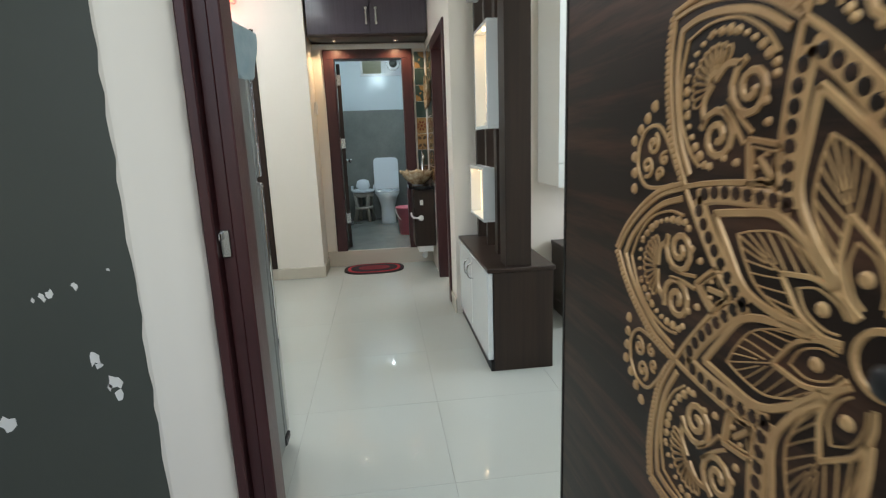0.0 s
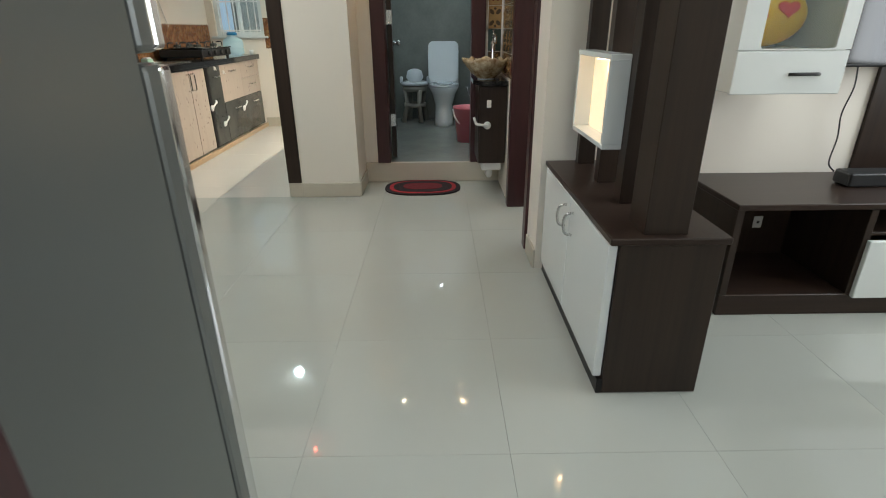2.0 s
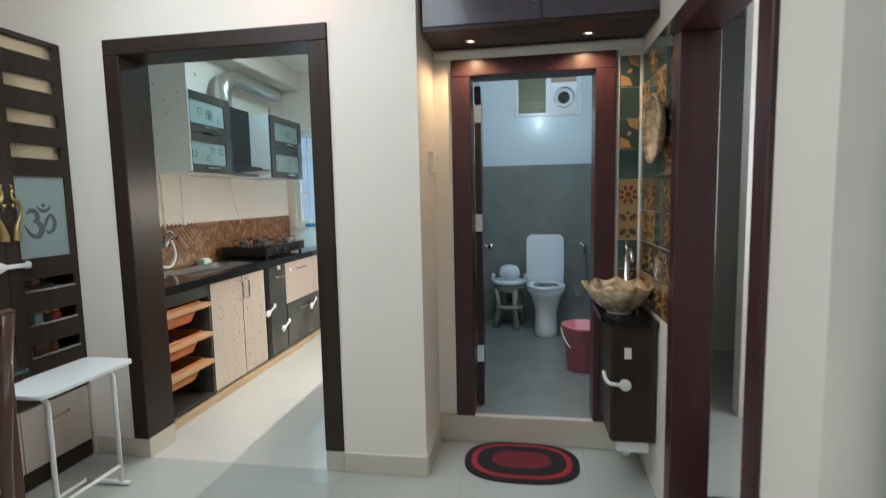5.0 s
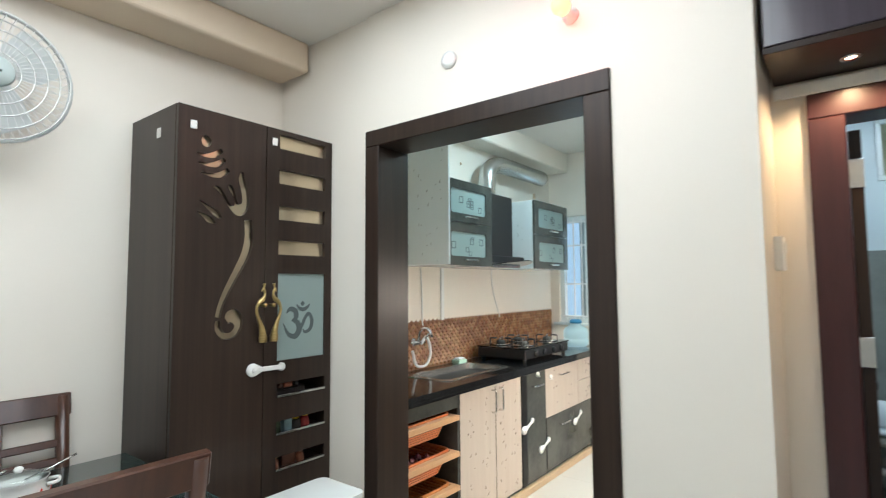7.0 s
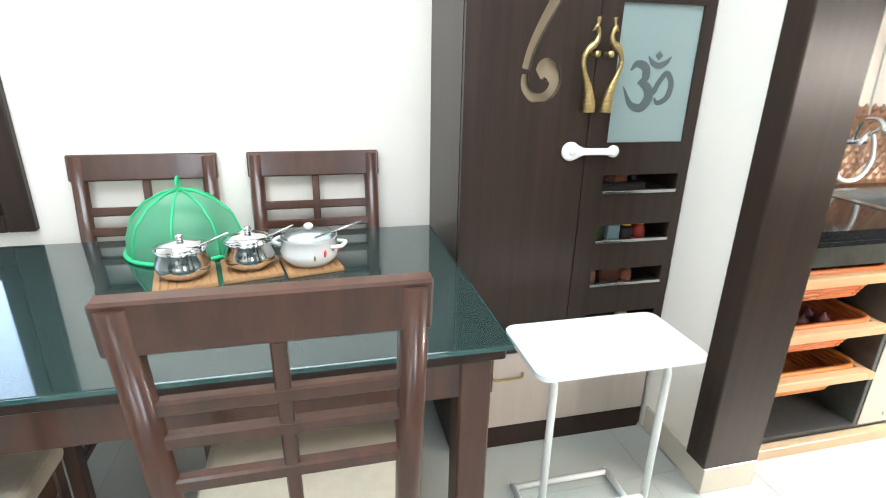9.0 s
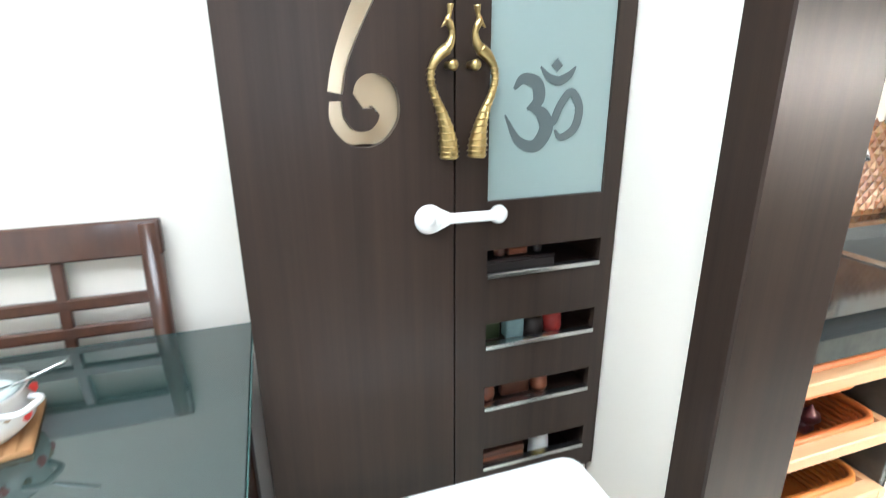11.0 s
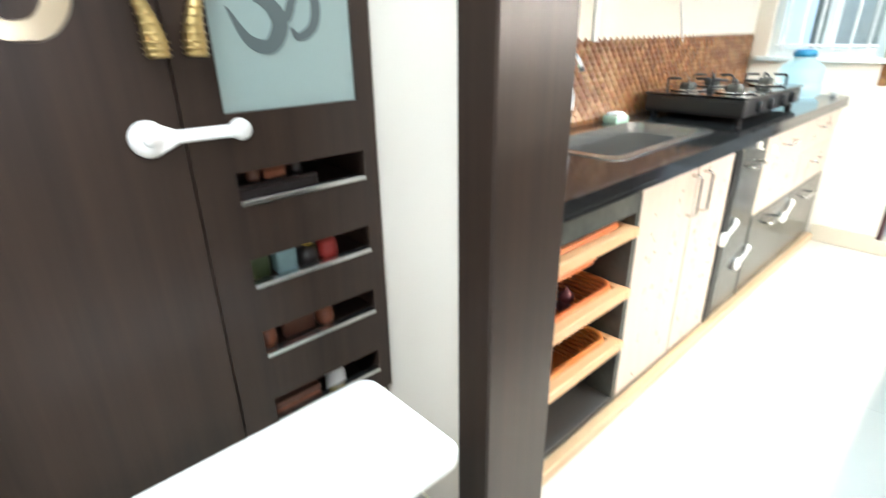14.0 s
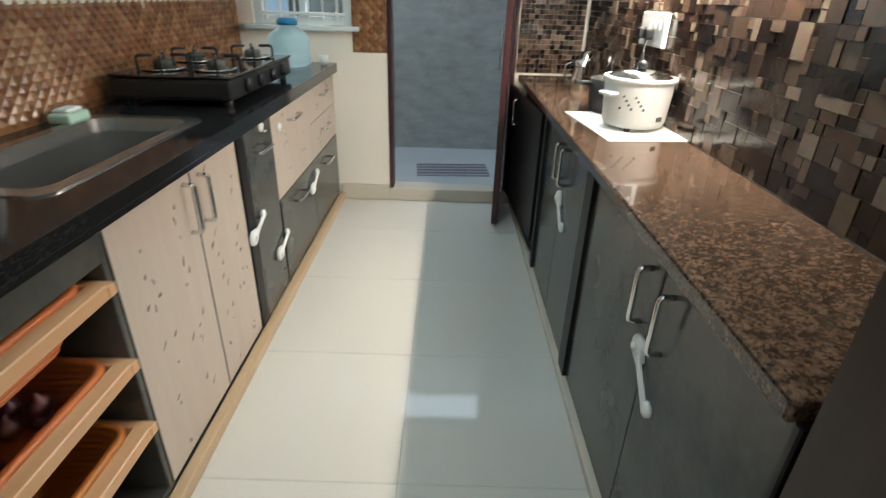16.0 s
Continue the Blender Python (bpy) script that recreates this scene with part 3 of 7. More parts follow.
struct("bath_sill", bx(1.60, 2.66, 0.385, 0.42, 0.0, 0.155, 0.004), SKIRT, "beige tile step below the bathroom door", "step")
# utility beyond the kitchen
struct("wall_utility", bx(-0.2, 1.7, 4.25, 4.35, 0, H, 0, bx(-0.3, -0.2, 3.22, 4.35, 0, H, 0, bx(1.7, 1.8, 3.22, 4.35, 0, H))), STONEW, "grey wavy stone-look tiles in the utility", "wall")
struct("floor_utility", bx(-0.2, 1.7, 3.22, 4.25, -0.05, 0.05), UTILF, "pale grey utility floor", "floor")
struct("kitchen_sill", bx(0.30, 1.07, 3.085, 3.22, 0.0, 0.085, 0.004), SKIRT, "beige tile step at the utility door", "step")
# ceilings
c = bx(-0.80, -0.07, -3.5, 0.0, H, H + 0.1)
bx(1.62, 5.3, -3.5, -1.16, H, H + 0.1, 0, c)
bx(1.62, 2.78, -1.16, 0.0, H, H + 0.1, 0, c)
bx(-0.07, 1.62, -0.40, 0.0, H, H + 0.1, 0, c)
bx(-0.07, 1.62, -3.5, -2.32, H, H + 0.1, 0, c)
bx(-0.12, 1.67, -2.37, -0.35, H + 0.1, H + 0.15, 0, c)
struct("ceiling", c, CEIL, "off-white ceiling with a recessed tray", "ceiling")
struct("ceiling_kitchen", bx(-0.67, 1.60, 0.0, 3.22, H, H + 0.1), CEIL, "off-white kitchen ceiling", "ceiling")
struct("ceiling_bath", bx(1.60, 2.95, 0.0, 2.75, H, H + 0.1), CEIL, "off-white bathroom ceiling", "ceiling")
struct("ceiling_bedroom", bx(2.78, 4.5, -1.16, 2.4, H, H + 0.1), CEIL, "off-white bedroom ceiling", "ceiling")
struct("ceiling_corridor", bx(-0.8, 4.3, -6.9, -3.5, H, H + 0.1), CEIL, "off-white corridor ceiling", "ceiling")
struct("ceiling_utility", bx(-0.3, 1.8, 3.22, 4.35, H, H + 0.1), CEIL, "off-white utility ceiling", "ceiling")
struct("beam", bx(-0.70, -0.44, -3.38, 0.0, 2.585, H, 0.02, None, 3), BEAMC, "tan rounded beam along the dining wall", "beam")
struct("beam_kitchen", bx(-0.57, -0.36, 0.19, 3.1, 2.56, H, 0.01), CREAM, "cream beam over the kitchen counter", "beam")
# skirtings
for nm, dims in (("a", (1.18, 1.606, -0.012, 0.0)), ("b", (1.60, 1.612, 0.0, 0.385)), ("c", (-0.25, 0.0, 0.004, 0.014)), ("d", (2.648, 2.66, -1.28, -1.06)), ("e", (2.78, 5.2, -1.292, -1.28)), ("f", (0.0, 0.088, -0.006, 0.20)), ("g", (1.084, 1.18, -0.006, 0.262)), ("h", (-0.02, 0.30, 3.088, 3.1)), ("i", (1.07, 1.2, 3.088, 3.1))):
    struct("baseboard", bx(*dims, 0.0, 0.105, 0.003), SKIRT, "beige glossy tile skirting", "baseboard")
struct("floor_border", bx(-0.035, 0.0, 0.20, 3.09, 0.0, 0.045, 0.003), BORDER, "tan tile kerb under the kitchen units", "trim")
struct("floor_border", bx(1.10, 1.128, 0.30, 3.09, 0.0, 0.035, 0.003), SKIRT, "beige tile kerb under the kitchen units", "trim")


def door_lining(name, label, bars, mat):
    """A frame whose bars are parts of one thing of the setting."""
    t = new(name)
    tagged(t, label, "door frame", kind="structure")
    for nm, d in bars:
        part(nm, bx(*d, 0.004), mat, t)
    return t


door_lining("kitchen_opening_frame", "dark wenge laminate lining around the kitchen opening",
            [("jamb", (0.0, 0.088, -0.012, 0.20, 0.105, 2.10)), ("jamb", (1.084, 1.18, -0.012, 0.262, 0.105, 2.10)), ("lintel", (0.0, 1.18, -0.012, 0.20, 2.10, 2.178))], WENGE)
door_lining("bathroom_door_frame", "maroon painted bathroom door frame",
            [("jamb", (1.70, 1.80, 0.375, 0.53, 0.155, 1.985)), ("jamb", (2.43, 2.53, 0.375, 0.53, 0.155, 1.985)), ("lintel", (1.70, 2.53, 0.375, 0.53, 1.985, 2.07))], FRAMEW)
door_lining("bedroom_door_frame", "maroon painted bedroom door frame",
            [("jamb", (2.645, 2.79, -0.29, -0.205, 0, 1.95)), ("jamb", (2.645, 2.79, -1.03, -0.95, 0, 1.95)), ("lintel", (2.645, 2.79, -1.03, -0.205, 1.95, 2.035))], FRAMEW)
f = door_lining("entrance_frame", "maroon painted entrance frame with a strike plate",
                [("jamb", (1.733, 1.760, -3.452, -3.33, 0, 2.04)), ("rebate", (1.760, 1.796, -3.416, -3.335, 0, 2.04)), ("jamb", (1.796, 1.829, -3.432, -3.33, 0, 2.04)), ("jamb", (2.684, 2.76, -3.64, -3.556, 0, 2.04)), ("lintel", (1.733, 2.76, -3.60, -3.43, 2.04, 2.12))], FRAMEW)
part("strike_plate", bx(1.761, 1.786, -3.424, -3.416, 0.94, 1.01, 0.002), STEEL, f, "worn steel strike plate")
part("strike_lip", bx(1.761, 1.770, -3.440, -3.423, 0.985, 1.006, 0.003), STEEL, f, "bright bent strike lip")


def window(name, label, axis, at, a0, a1, z0, z1, mat, bars, grill=None):
    """A window: frame bars, panes and, if asked, a grill of upright rods. axis 'x' lies in a plane of constant x."""
    t = new(name)
    tagged(t, label, "window", kind="structure")

    def b(p0, p1, q0, q1, d0, d1, bm=None):
        return bx(at + d0, at + d1, p0, p1, q0, q1, 0.003, bm) if axis == "x" else bx(p0, p1, at + d0, at + d1, q0, q1, 0.003, bm)
    for d in ((a0, a0 + 0.05, z0, z1), (a1 - 0.05, a1, z0, z1), (a0 + 0.05, a1 - 0.05, z0, z0 + 0.05), (a0 + 0.05, a1 - 0.05, z1 - 0.05, z1)):
        part("window_frame", b(*d, 0.0, 0.06), mat, t)
    for i in range(1, bars):
        u = a0 + (a1 - a0) * i / bars
        part("mullion", b(u - 0.02, u + 0.02, z0 + 0.05, z1 - 0.05, 0.0, 0.05), mat, t)
    for i in range(bars):
        u0, u1 = a0 + (a1 - a0) * i / bars + 0.03, a0 + (a1 - a0) * (i + 1) / bars - 0.03
        g = part("pane", b(u0, u1, z0 + 0.04, z1 - 0.04, 0.03, 0.034), CLEAR, t)
        g.visible_shadow = False
    if grill:
        n, s = grill
        for i in range(n):
            u = a0 + 0.08 + (a1 - a0 - 0.16) * i / (n - 1)
            part("grill_bar", b(u - 0.006, u + 0.006, z0 + 0.03, z1 - 0.03, -0.03, -0.018), PLASTIC, t)
        for q in s:
            part("grill_rail", b(a0 + 0.04, a1 - 0.04, z0 + (z1 - z0) * q - 0.008, z0 + (z1 - z0) * q + 0.008, -0.032, -0.016), PLASTIC, t)
    return t


win = window("window_kitchen", "white sliding window with a white grill and daylight behind", "y", 3.13, -0.48, 0.09, 1.07, 2.12, WHITE, 2, (6, (0.06, 0.36, 0.72, 0.94)))
part("window_sill", bx(-0.53, 0.14, 3.055, 3.13, 1.045, 1.072, 0.004), WHITE, win)
window("window_dining", "dark brown window frame beside the dining table", "x", -0.72, -3.2, -2.15, 0.85, 2.1, WENGE, 3)
for d in ((-3.26, -3.2, 0.79, 2.16), (-2.15, -2.07, 0.79, 2.16), (-3.2, -2.15, 0.79, 0.85), (-3.2, -2.15, 2.10, 2.16)):
    struct("window_trim", bx(-0.70, -0.672, *d, 0.004), WENGE, "dark brown window surround", "trim")
# Added out-of-view window behind the living room fill.
window("window_living_added", "white window added out of view in the living room", "x", 5.22, -2.95, -1.65, 0.8, 2.2, WHITE, 3)
struct("backdrop_kitchen", bx(-1.2, -0.35, 3.95, 3.96, 0.3, 2.8), SKYGLOW, "pale daylight behind the kitchen window", "backdrop")

# ---------- entrance ----------
def mandala_half(centre_y, centre_z):
    """Raised gold half mandala on a door face that looks along -x, 8-fold round the lock edge: the gold relief and its dark dots."""
    gold, dark = bmesh.new(), bmesh.new()

    def place(a, u, v, h):
        return (-h, centre_y + u * math.cos(a) - v * math.sin(a), centre_z + u * math.sin(a) + v * math.cos(a))

    def ribbon(a, pts, w, h=0.005, n=5, smooth=True):
        """A flat raised band with sloped sides along (u, v) points."""
        w, h = w * 0.86, h * 0.6
        p = spline([(q[0], q[1], 0) for q in pts], n) if smooth and len(pts) > 2 else [np.array((q[0], q[1], 0.0)) for q in pts]
        rows_ = []
        for i in range(len(p)):
            d = p[min(i + 1, len(p) - 1)] - p[max(i - 1, 0)]
            d = d[:2] / max(np.linalg.norm(d[:2]), 1e-9)
            nn = (-d[1], d[0])
            rows_.append([gold.verts.new(place(a, p[i][0] + nn[0] * s, p[i][1] + nn[1] * s, q)) for s, q in ((w, 0), (w * 0.72, h), (-w * 0.72, h), (-w, 0))])
        for r0, r1 in zip(rows_, rows_[1:]):
            for k in range(3):
                gold.faces.new((r0[k], r0[k + 1], r1[k + 1], r1[k]))
        gold.faces.new(rows_[0])
        gold.faces.new(rows_[-1][::-1])

    def both(a, pts, w, h=0.005):
        for s in (1, -1):
            ribbon(a, [(u, v * s) for u, v in pts], w, h)

    def dot(a, u, v, size, bm=None, h=0.0, rise=0.004):
        bm = gold if bm is None else bm
        ring = [bm.verts.new(place(a, u + size * math.cos(k * math.pi / 5), v + size * math.sin(k * math.pi / 5), h)) for k in range(10)]
        top = [bm.verts.new(place(a, u + 0.6 * size * math.cos(k * math.pi / 5), v + 0.6 * size * math.sin(k * math.pi / 5), h + rise)) for k in range(10)]
        for k in range(10):
            bm.faces.new((ring[k], ring[(k + 1) % 10], top[(k + 1) % 10], top[k])).smooth = True
        bm.faces.new(top)

    def swirl(a, u, v, size, turn, w, start, loops=1.5):
        n = 20
        ribbon(a, [(u + size * (1 - 0.86 * i / n) * math.cos(start + turn * loops * 2 * math.pi * i / n), v + size * (1 - 0.86 * i / n) * math.sin(start + turn * loops * 2 * math.pi * i / n)) for i in range(n + 1)], w, 0.005, 5, False)

    def along(pts, count):
        p = np.array(spline([(q[0], q[1], 0) for q in pts], 12))[:, :2]
        s = np.concatenate(([0], np.cumsum(np.linalg.norm(np.diff(p, axis=0), axis=1))))
        return [(float(np.interp(q, s, p[:, 0])), float(np.interp(q, s, p[:, 1]))) for q in np.linspace(0, s[-1], count)]

    step = math.pi / 4
    for k in range(-2, 3):
        a = k * step
        edge = [(0.3455, 0.141), (0.415, 0.122), (0.478, 0.085), (0.528, 0.042), (0.560, 0.0)]
        both(a, edge, 0.0045)
        both(a, [(0.352, 0.124), (0.412, 0.107), (0.466, 0.074), (0.508, 0.036), (0.532, 0.0)], 0.0065)
        both(a, [(0.345, 0.098), (0.385, 0.100), (0.437, 0.083), (0.480, 0.045), (0.506, 0.0)], 0.0028)
        for s in (1, -1):
            for u, v in along(edge, 28):
                dot(a, u + 0.008, s * (v + 0.006), 0.0058)
            for i, (u, v) in enumerate(along([(0.340, 0.088), (0.385, 0.086), (0.430, 0.070), (0.466, 0.040)], 9)):
                dot(a, u, s * v, 0.0064 + 0.0018 * math.sin(i * 1.3))
            swirl(a, 0.350, s * 0.042, 0.040, -s, 0.0066, s * 0.5, 1.75)
            ribbon(a, [(0.385, s * 0.052), (0.408, s * 0.034), (0.412, s * 0.004)], 0.0060)
            ribbon(a, [(0.372, s * 0.008), (0.340, s * 0.006), (0.304, s * 0.010)], 0.0036)
            for u, v in ((0.318, 0.050), (0.330, 0.080), (0.296, 0.036)):
                dot(a, u, s * v, 0.0062)
        for i in range(-5, 6):
            q = i * 0.25
            r0, r1 = 0.014, 0.056
            side_ = 0.0065
            c_, n_ = (math.cos(q), math.sin(q)), (-math.sin(q), math.cos(q))
            ribbon(a, [(0.405 + r0 * c_[0], r0 * c_[1]), (0.405 + 0.8 * r1 * c_[0] - side_ * n_[0], 0.8 * r1 * c_[1] - side_ * n_[1]), (0.405 + r1 * c_[0], r1 * c_[1]),
                       (0.405 + 0.8 * r1 * c_[0] + side_ * n_[0], 0.8 * r1 * c_[1] + side_ * n_[1]), (0.405 + r0 * c_[0], r0 * c_[1])], 0.0019, 0.004, 4)
            dot(a, 0.405 + 0.070 * c_[0], 0.072 * c_[1], 0.0044)
        both(a, [(0.303, 0.0), (0.275, 0.022), (0.246, 0.043)], 0.0048)
        both(a, [(0.246, 0.043), (0.222, 0.026), (0.196, 0.0)], 0.0040)
        both(a, [(0.290, 0.0), (0.246, 0.033)], 0.0018)
        for v in (-0.024, 0.0, 0.024):
            ribbon(a, [(0.222, v * 0.1), (0.246, v * 0.6), (0.272 - abs(v) * 0.9, v * 0.9)], 0.0052)
        for u, v in ((0.240, 0.026), (0.240, -0.026), (0.266, 0.012), (0.266, -0.012)):
            dot(a, u, v, 0.0042)
        b = a + step / 2
        line_out = [(0.2125, 0.088), (0.285, 0.052), (0.336, 0.024), (0.374, 0.0)]
        band = [(0.178, 0.076), (0.245, 0.052), (0.300, 0.026), (0.338, 0.0)]
        both(b, line_out, 0.0052)
        both(b, band, 0.0165, 0.0042)
        for s in (1, -1):
            for u, v in along(band, 9)[:-1]:
                dot(b, u + 0.004, s * (v + 0.001), 0.0098, dark, 0.0026, 0.0008)
        both(b, [(0.080, 0.029), (0.130, 0.049), (0.190, 0.056), (0.245, 0.028), (0.292, 0.0)], 0.0068)
        leaf = [(0.090, 0.036), (0.130, 0.041), (0.175, 0.040), (0.212, 0.021), (0.238, 0.0)]
        both(b, leaf, 0.0017, 0.0035)
        tear = [(0.046, 0.015), (0.070, 0.026), (0.104, 0.025), (0.130, 0.012), (0.150, 0.0)]
        for s in (1, -1):
            for u, v in along(leaf, 10)[1:-1]:
                u1 = u - 0.048
                floor_v = float(np.interp(u1, [q[0] for q in tear], [q[1] for q in tear])) + 0.004
                ribbon(b, [(u, s * v), (u - 0.020, s * (0.62 * v + 0.38 * min(v, floor_v))), (u1, s * min(v, floor_v))], 0.0011, 0.003)
        ribbon(b, [(0.152, 0.0), (0.236, 0.0)], 0.0013, 0.003, 5, False)
        both(b, [(0.054, 0.010), (0.072, 0.0175), (0.100, 0.016), (0.122, 0.0)], 0.0016, 0.003)
        both(b, tear, 0.0040)
        dot(b, 0.084, 0.0, 0.0095)
        for i in range(-3, 4):
            dot(b, 0.556 - abs(i) * 0.013, i * 0.026, 0.0105)
        for s in (1, -1):
            swirl(b, 0.492, s * 0.021, 0.019, s, 0.0042, s * 1.6, 1.35)
            swirl(b, 0.448, s * 0.013, 0.012, -s, 0.0036, s * 1.6, 1.2)
        both(b, [(0.405, 0.012), (0.440, 0.036), (0.485, 0.054), (0.522, 0.036), (0.535, 0.0)], 0.0042)
    for i in range(24):
        q0, q1 = [2 * math.pi * (i + j) / 24 for j in (0, 1)]
        ribbon(0, [(0.034 * math.cos(q0), 0.034 * math.sin(q0)), (0.034 * math.cos(q1), 0.034 * math.sin(q1))], 0.005)
    for bm in (gold, dark):
        bmesh.ops.delete(bm, geom=[v for v in bm.verts if v.co.y < centre_y - 0.05], context="VERTS")
        bmesh.ops.recalc_face_normals(bm, faces=bm.faces[:])
    return gold, dark


door = thing("door_entrance", "dark veneered entrance door standing open with a carved gold mandala", "door", (2.641, -3.648, 0))
part("leaf", bx(0.0, 0.036, -0.76, 0.160, 0.012, 2.03, 0.002), DOORW, door)
part("edge_strip", bx(-0.002, 0.038, 0.1605, 0.172, 0.012, 2.03, 0.001), BLACK, door)
relief, dots = mandala_half(-0.705, 0.985)
mandala = part("mandala", relief, GOLD, door, "raised gold half mandala carving")
part("dark_dots", dots, DOORW, mandala, "dark round inlays in the gold band")
part("knob", moved(lathe([(0.0, 0), (0.026, 0.002), (0.026, 0.008), (0.012, 0.014), (0.012, 0.03), (0.026, 0.036), (0.03, 0.05), (0.02, 0.062), (0, 0.064)], 20), pose(0, -0.735, 0.985, 0, -90, 0) @ Matrix.Scale(0.62, 4)), BLKPLA, door, "black round door knob")
for z in (0.25, 1.85):
    part("hinge", moved(lathe([(0, -0.05), (0.006, -0.05), (0.006, 0.05), (0, 0.05)], 10), pose(0.030, 0.178, z)), STEEL, door)

rng = random.Random(7)
for (x, z, s) in ((1.467, 0.733, 0.022), (1.475, 0.712, 0.014), (1.504, 0.665, 0.024), (1.512, 0.635, 0.016), (1.49, 0.655, 0.010), (1.25, 0.577, 0.026), (1.225, 0.585, 0.012), (1.533, 0.947, 0.006), (1.454, 0.915, 0.011), (1.40, 0.897, 0.012), (1.382, 0.890, 0.010), (1.36, 0.885, 0.006)):
    loop = [(x + s * rng.uniform(0.35, 1.0) * math.cos(i * 0.7), z + s * rng.uniform(0.3, 1.3) * math.sin(i * 0.7)) for i in range(9)]
    struct("peeled_paint", plate(loop, [], 0.0012, lambda u, v, w_: (u, -3.5122 - w_, v)), PAPER, "white scuffed patch on the corridor wall", "paint flake")

# ---------- fridge ----------
fr = thing("fridge", "tall grey steel double-door fridge beside the entrance", "fridge", (1.43, -3.30, 0))
part("body", bx(-0.31, 0.30, 0.0, 0.47, 0.03, 1.60, 0.006), FRIDGE, fr)
for nm, z0, z1 in (("lower_door", 0.06, 1.085), ("freezer_door", 1.10, 1.60)):
    d = part(nm, bx(-0.31, 0.30, 0.475, 0.545, z0, z1, 0.012, None, 2), FRIDGE, fr)
    part("chrome_edge", bx(0.284, 0.3045, 0.520, 0.556, z0 + 0.004, z1 - 0.004, 0.008, None, 2), CHROME, d, "polished chrome door edge")
for x in (-0.26, 0.25):
    for y in (0.06, 0.44):
        part("foot", lathe([(0, 0), (0.02, 0), (0.02, 0.032), (0, 0.032)], 12, (x, y, 0)), BLKPLA, fr)
part("hinge_cap", bx(0.22, 0.306, 0.47, 0.55, 0.03, 0.058, 0.004), BLKPLA, fr)
cl = thing("fridge_cover", "blue-white patterned cloth hanging over the fridge top", "cloth", (1.43, -3.30, 1.60))
bm = bmesh.new()
grid = [[None] * 13 for _ in range(15)]
for i in range(15):
    for j in range(13):
        v = 0.10 + 0.47 * j / 12
        u = i / 14
        if u < 0.5:
            p = (-0.30 + 0.62 * u / 0.5, v, 0.006 + 0.004 * math.sin(9 * v))
        else:
            s = (u - 0.5) / 0.5
            p = (0.318 + 0.012 * math.sin(14 * v + 2 * s), v + 0.01 * math.sin(6 * s), 0.006 - s * (0.13 + 0.05 * math.sin(5 * v)))
        grid[i][j] = bm.verts.new(p)
for i in range(14):
    for j in range(12):
        bm.faces.new((grid[i][j], grid[i + 1][j], grid[i + 1][j + 1], grid[i][j + 1])).smooth = True
bmesh.ops.solidify(bm, geom=bm.faces[:], thickness=0.004)
part("cloth", bm, CLOTH, cl)

# ---------- shelf divider ----------
dv = thing("divider_cabinet", "low dark wenge cabinet with white doors under a room divider", "cabinet", (2.695, -2.262, 0))
part("body", bx(0.018, 0.335, 0.0, 0.965, 0.0, 0.54, 0.003), WENGE, dv)
part("worktop", bx(-0.015, 0.345, -0.01, 0.975, 0.54, 0.562, 0.003), WENGE_H, dv)
part("plinth", bx(0.0, 0.02, 0.0, 0.965, 0.0, 0.055, 0.002), BLACK, dv)
for y0, y1, hy in ((0.012, 0.485, 0.435), (0.49, 0.955, 0.54)):
    d = part("cabinet_door", bx(-0.012, 0.016, y0, y1, 0.06, 0.535, 0.003), WHITE, dv)
    part("door_handle", tube(bent([(-0.012, hy, 0.40), (-0.04, hy, 0.405), (-0.046, hy + 0.012, 0.445), (-0.04, hy, 0.485), (-0.012, hy, 0.49)], 0.02), 0.0055, 8), STEEL, d)
sh = thing("divider_shelf", "dark wenge posts with two lit white display boxes", "shelf", (2.695, -2.262, 0.562))
TOPZ = H - 0.562 - 0.002
for d_ in ((0.09, 0.222, 0.02, 0.15), (0.115, 0.212, 0.32, 0.39), (0.115, 0.20, 0.59, 0.64), (0.115, 0.19, 0.90, 0.945)):
    part("post", bx(*d_, 0, TOPZ, 0.002), WENGE, sh)


def lit_box(parent, y0, y1, z0, z1, x0=0.045, x1=0.114, t=0.018):
    for nm, d_ in (("box_bottom", (y0, y1, z0, z0 + t)), ("box_top", (y0, y1, z1 - t, z1)), ("box_side", (y0, y0 + t, z0 + t, z1 - t)), ("box_side", (y1 - t, y1, z0 + t, z1 - t))):
        part(nm, bx(x0, x1, *d_, 0.002), WHITE, parent, "white laminate box panel")
    part("box_back", bx(x1 - 0.006, x1 - 0.001, y0 + t, y1 - t, z0 + t, z1 - t), WARMBOX, parent, "glowing backlit warm panel")
    part("box_lamp", lathe([(0, 0), (0.018, 0), (0.018, 0.008), (0, 0.008)], 16, ((x0 + x1) / 2, (y0 + y1) / 2, z1 - t - 0.009)), LAMPW, parent, "small warm downlight")


lit_box(sh, 0.369, 0.783, 0.18, 0.49)
lit_box(sh, 0.21, 0.56, 0.70, 1.24)
lit_box(sh, 0.369, 0.783, 1.45, 1.76)
fg = thing("figurine", "small pale figurine in a lit display box", "figurine", (2.775, -1.95, 1.281))
part("figure", lathe([(0, 0), (0.03, 0), (0.032, 0.01), (0.018, 0.02), (0.024, 0.05), (0.014, 0.08), (0.02, 0.10), (0.012, 0.125), (0, 0.13)], 14), PAPER, fg)

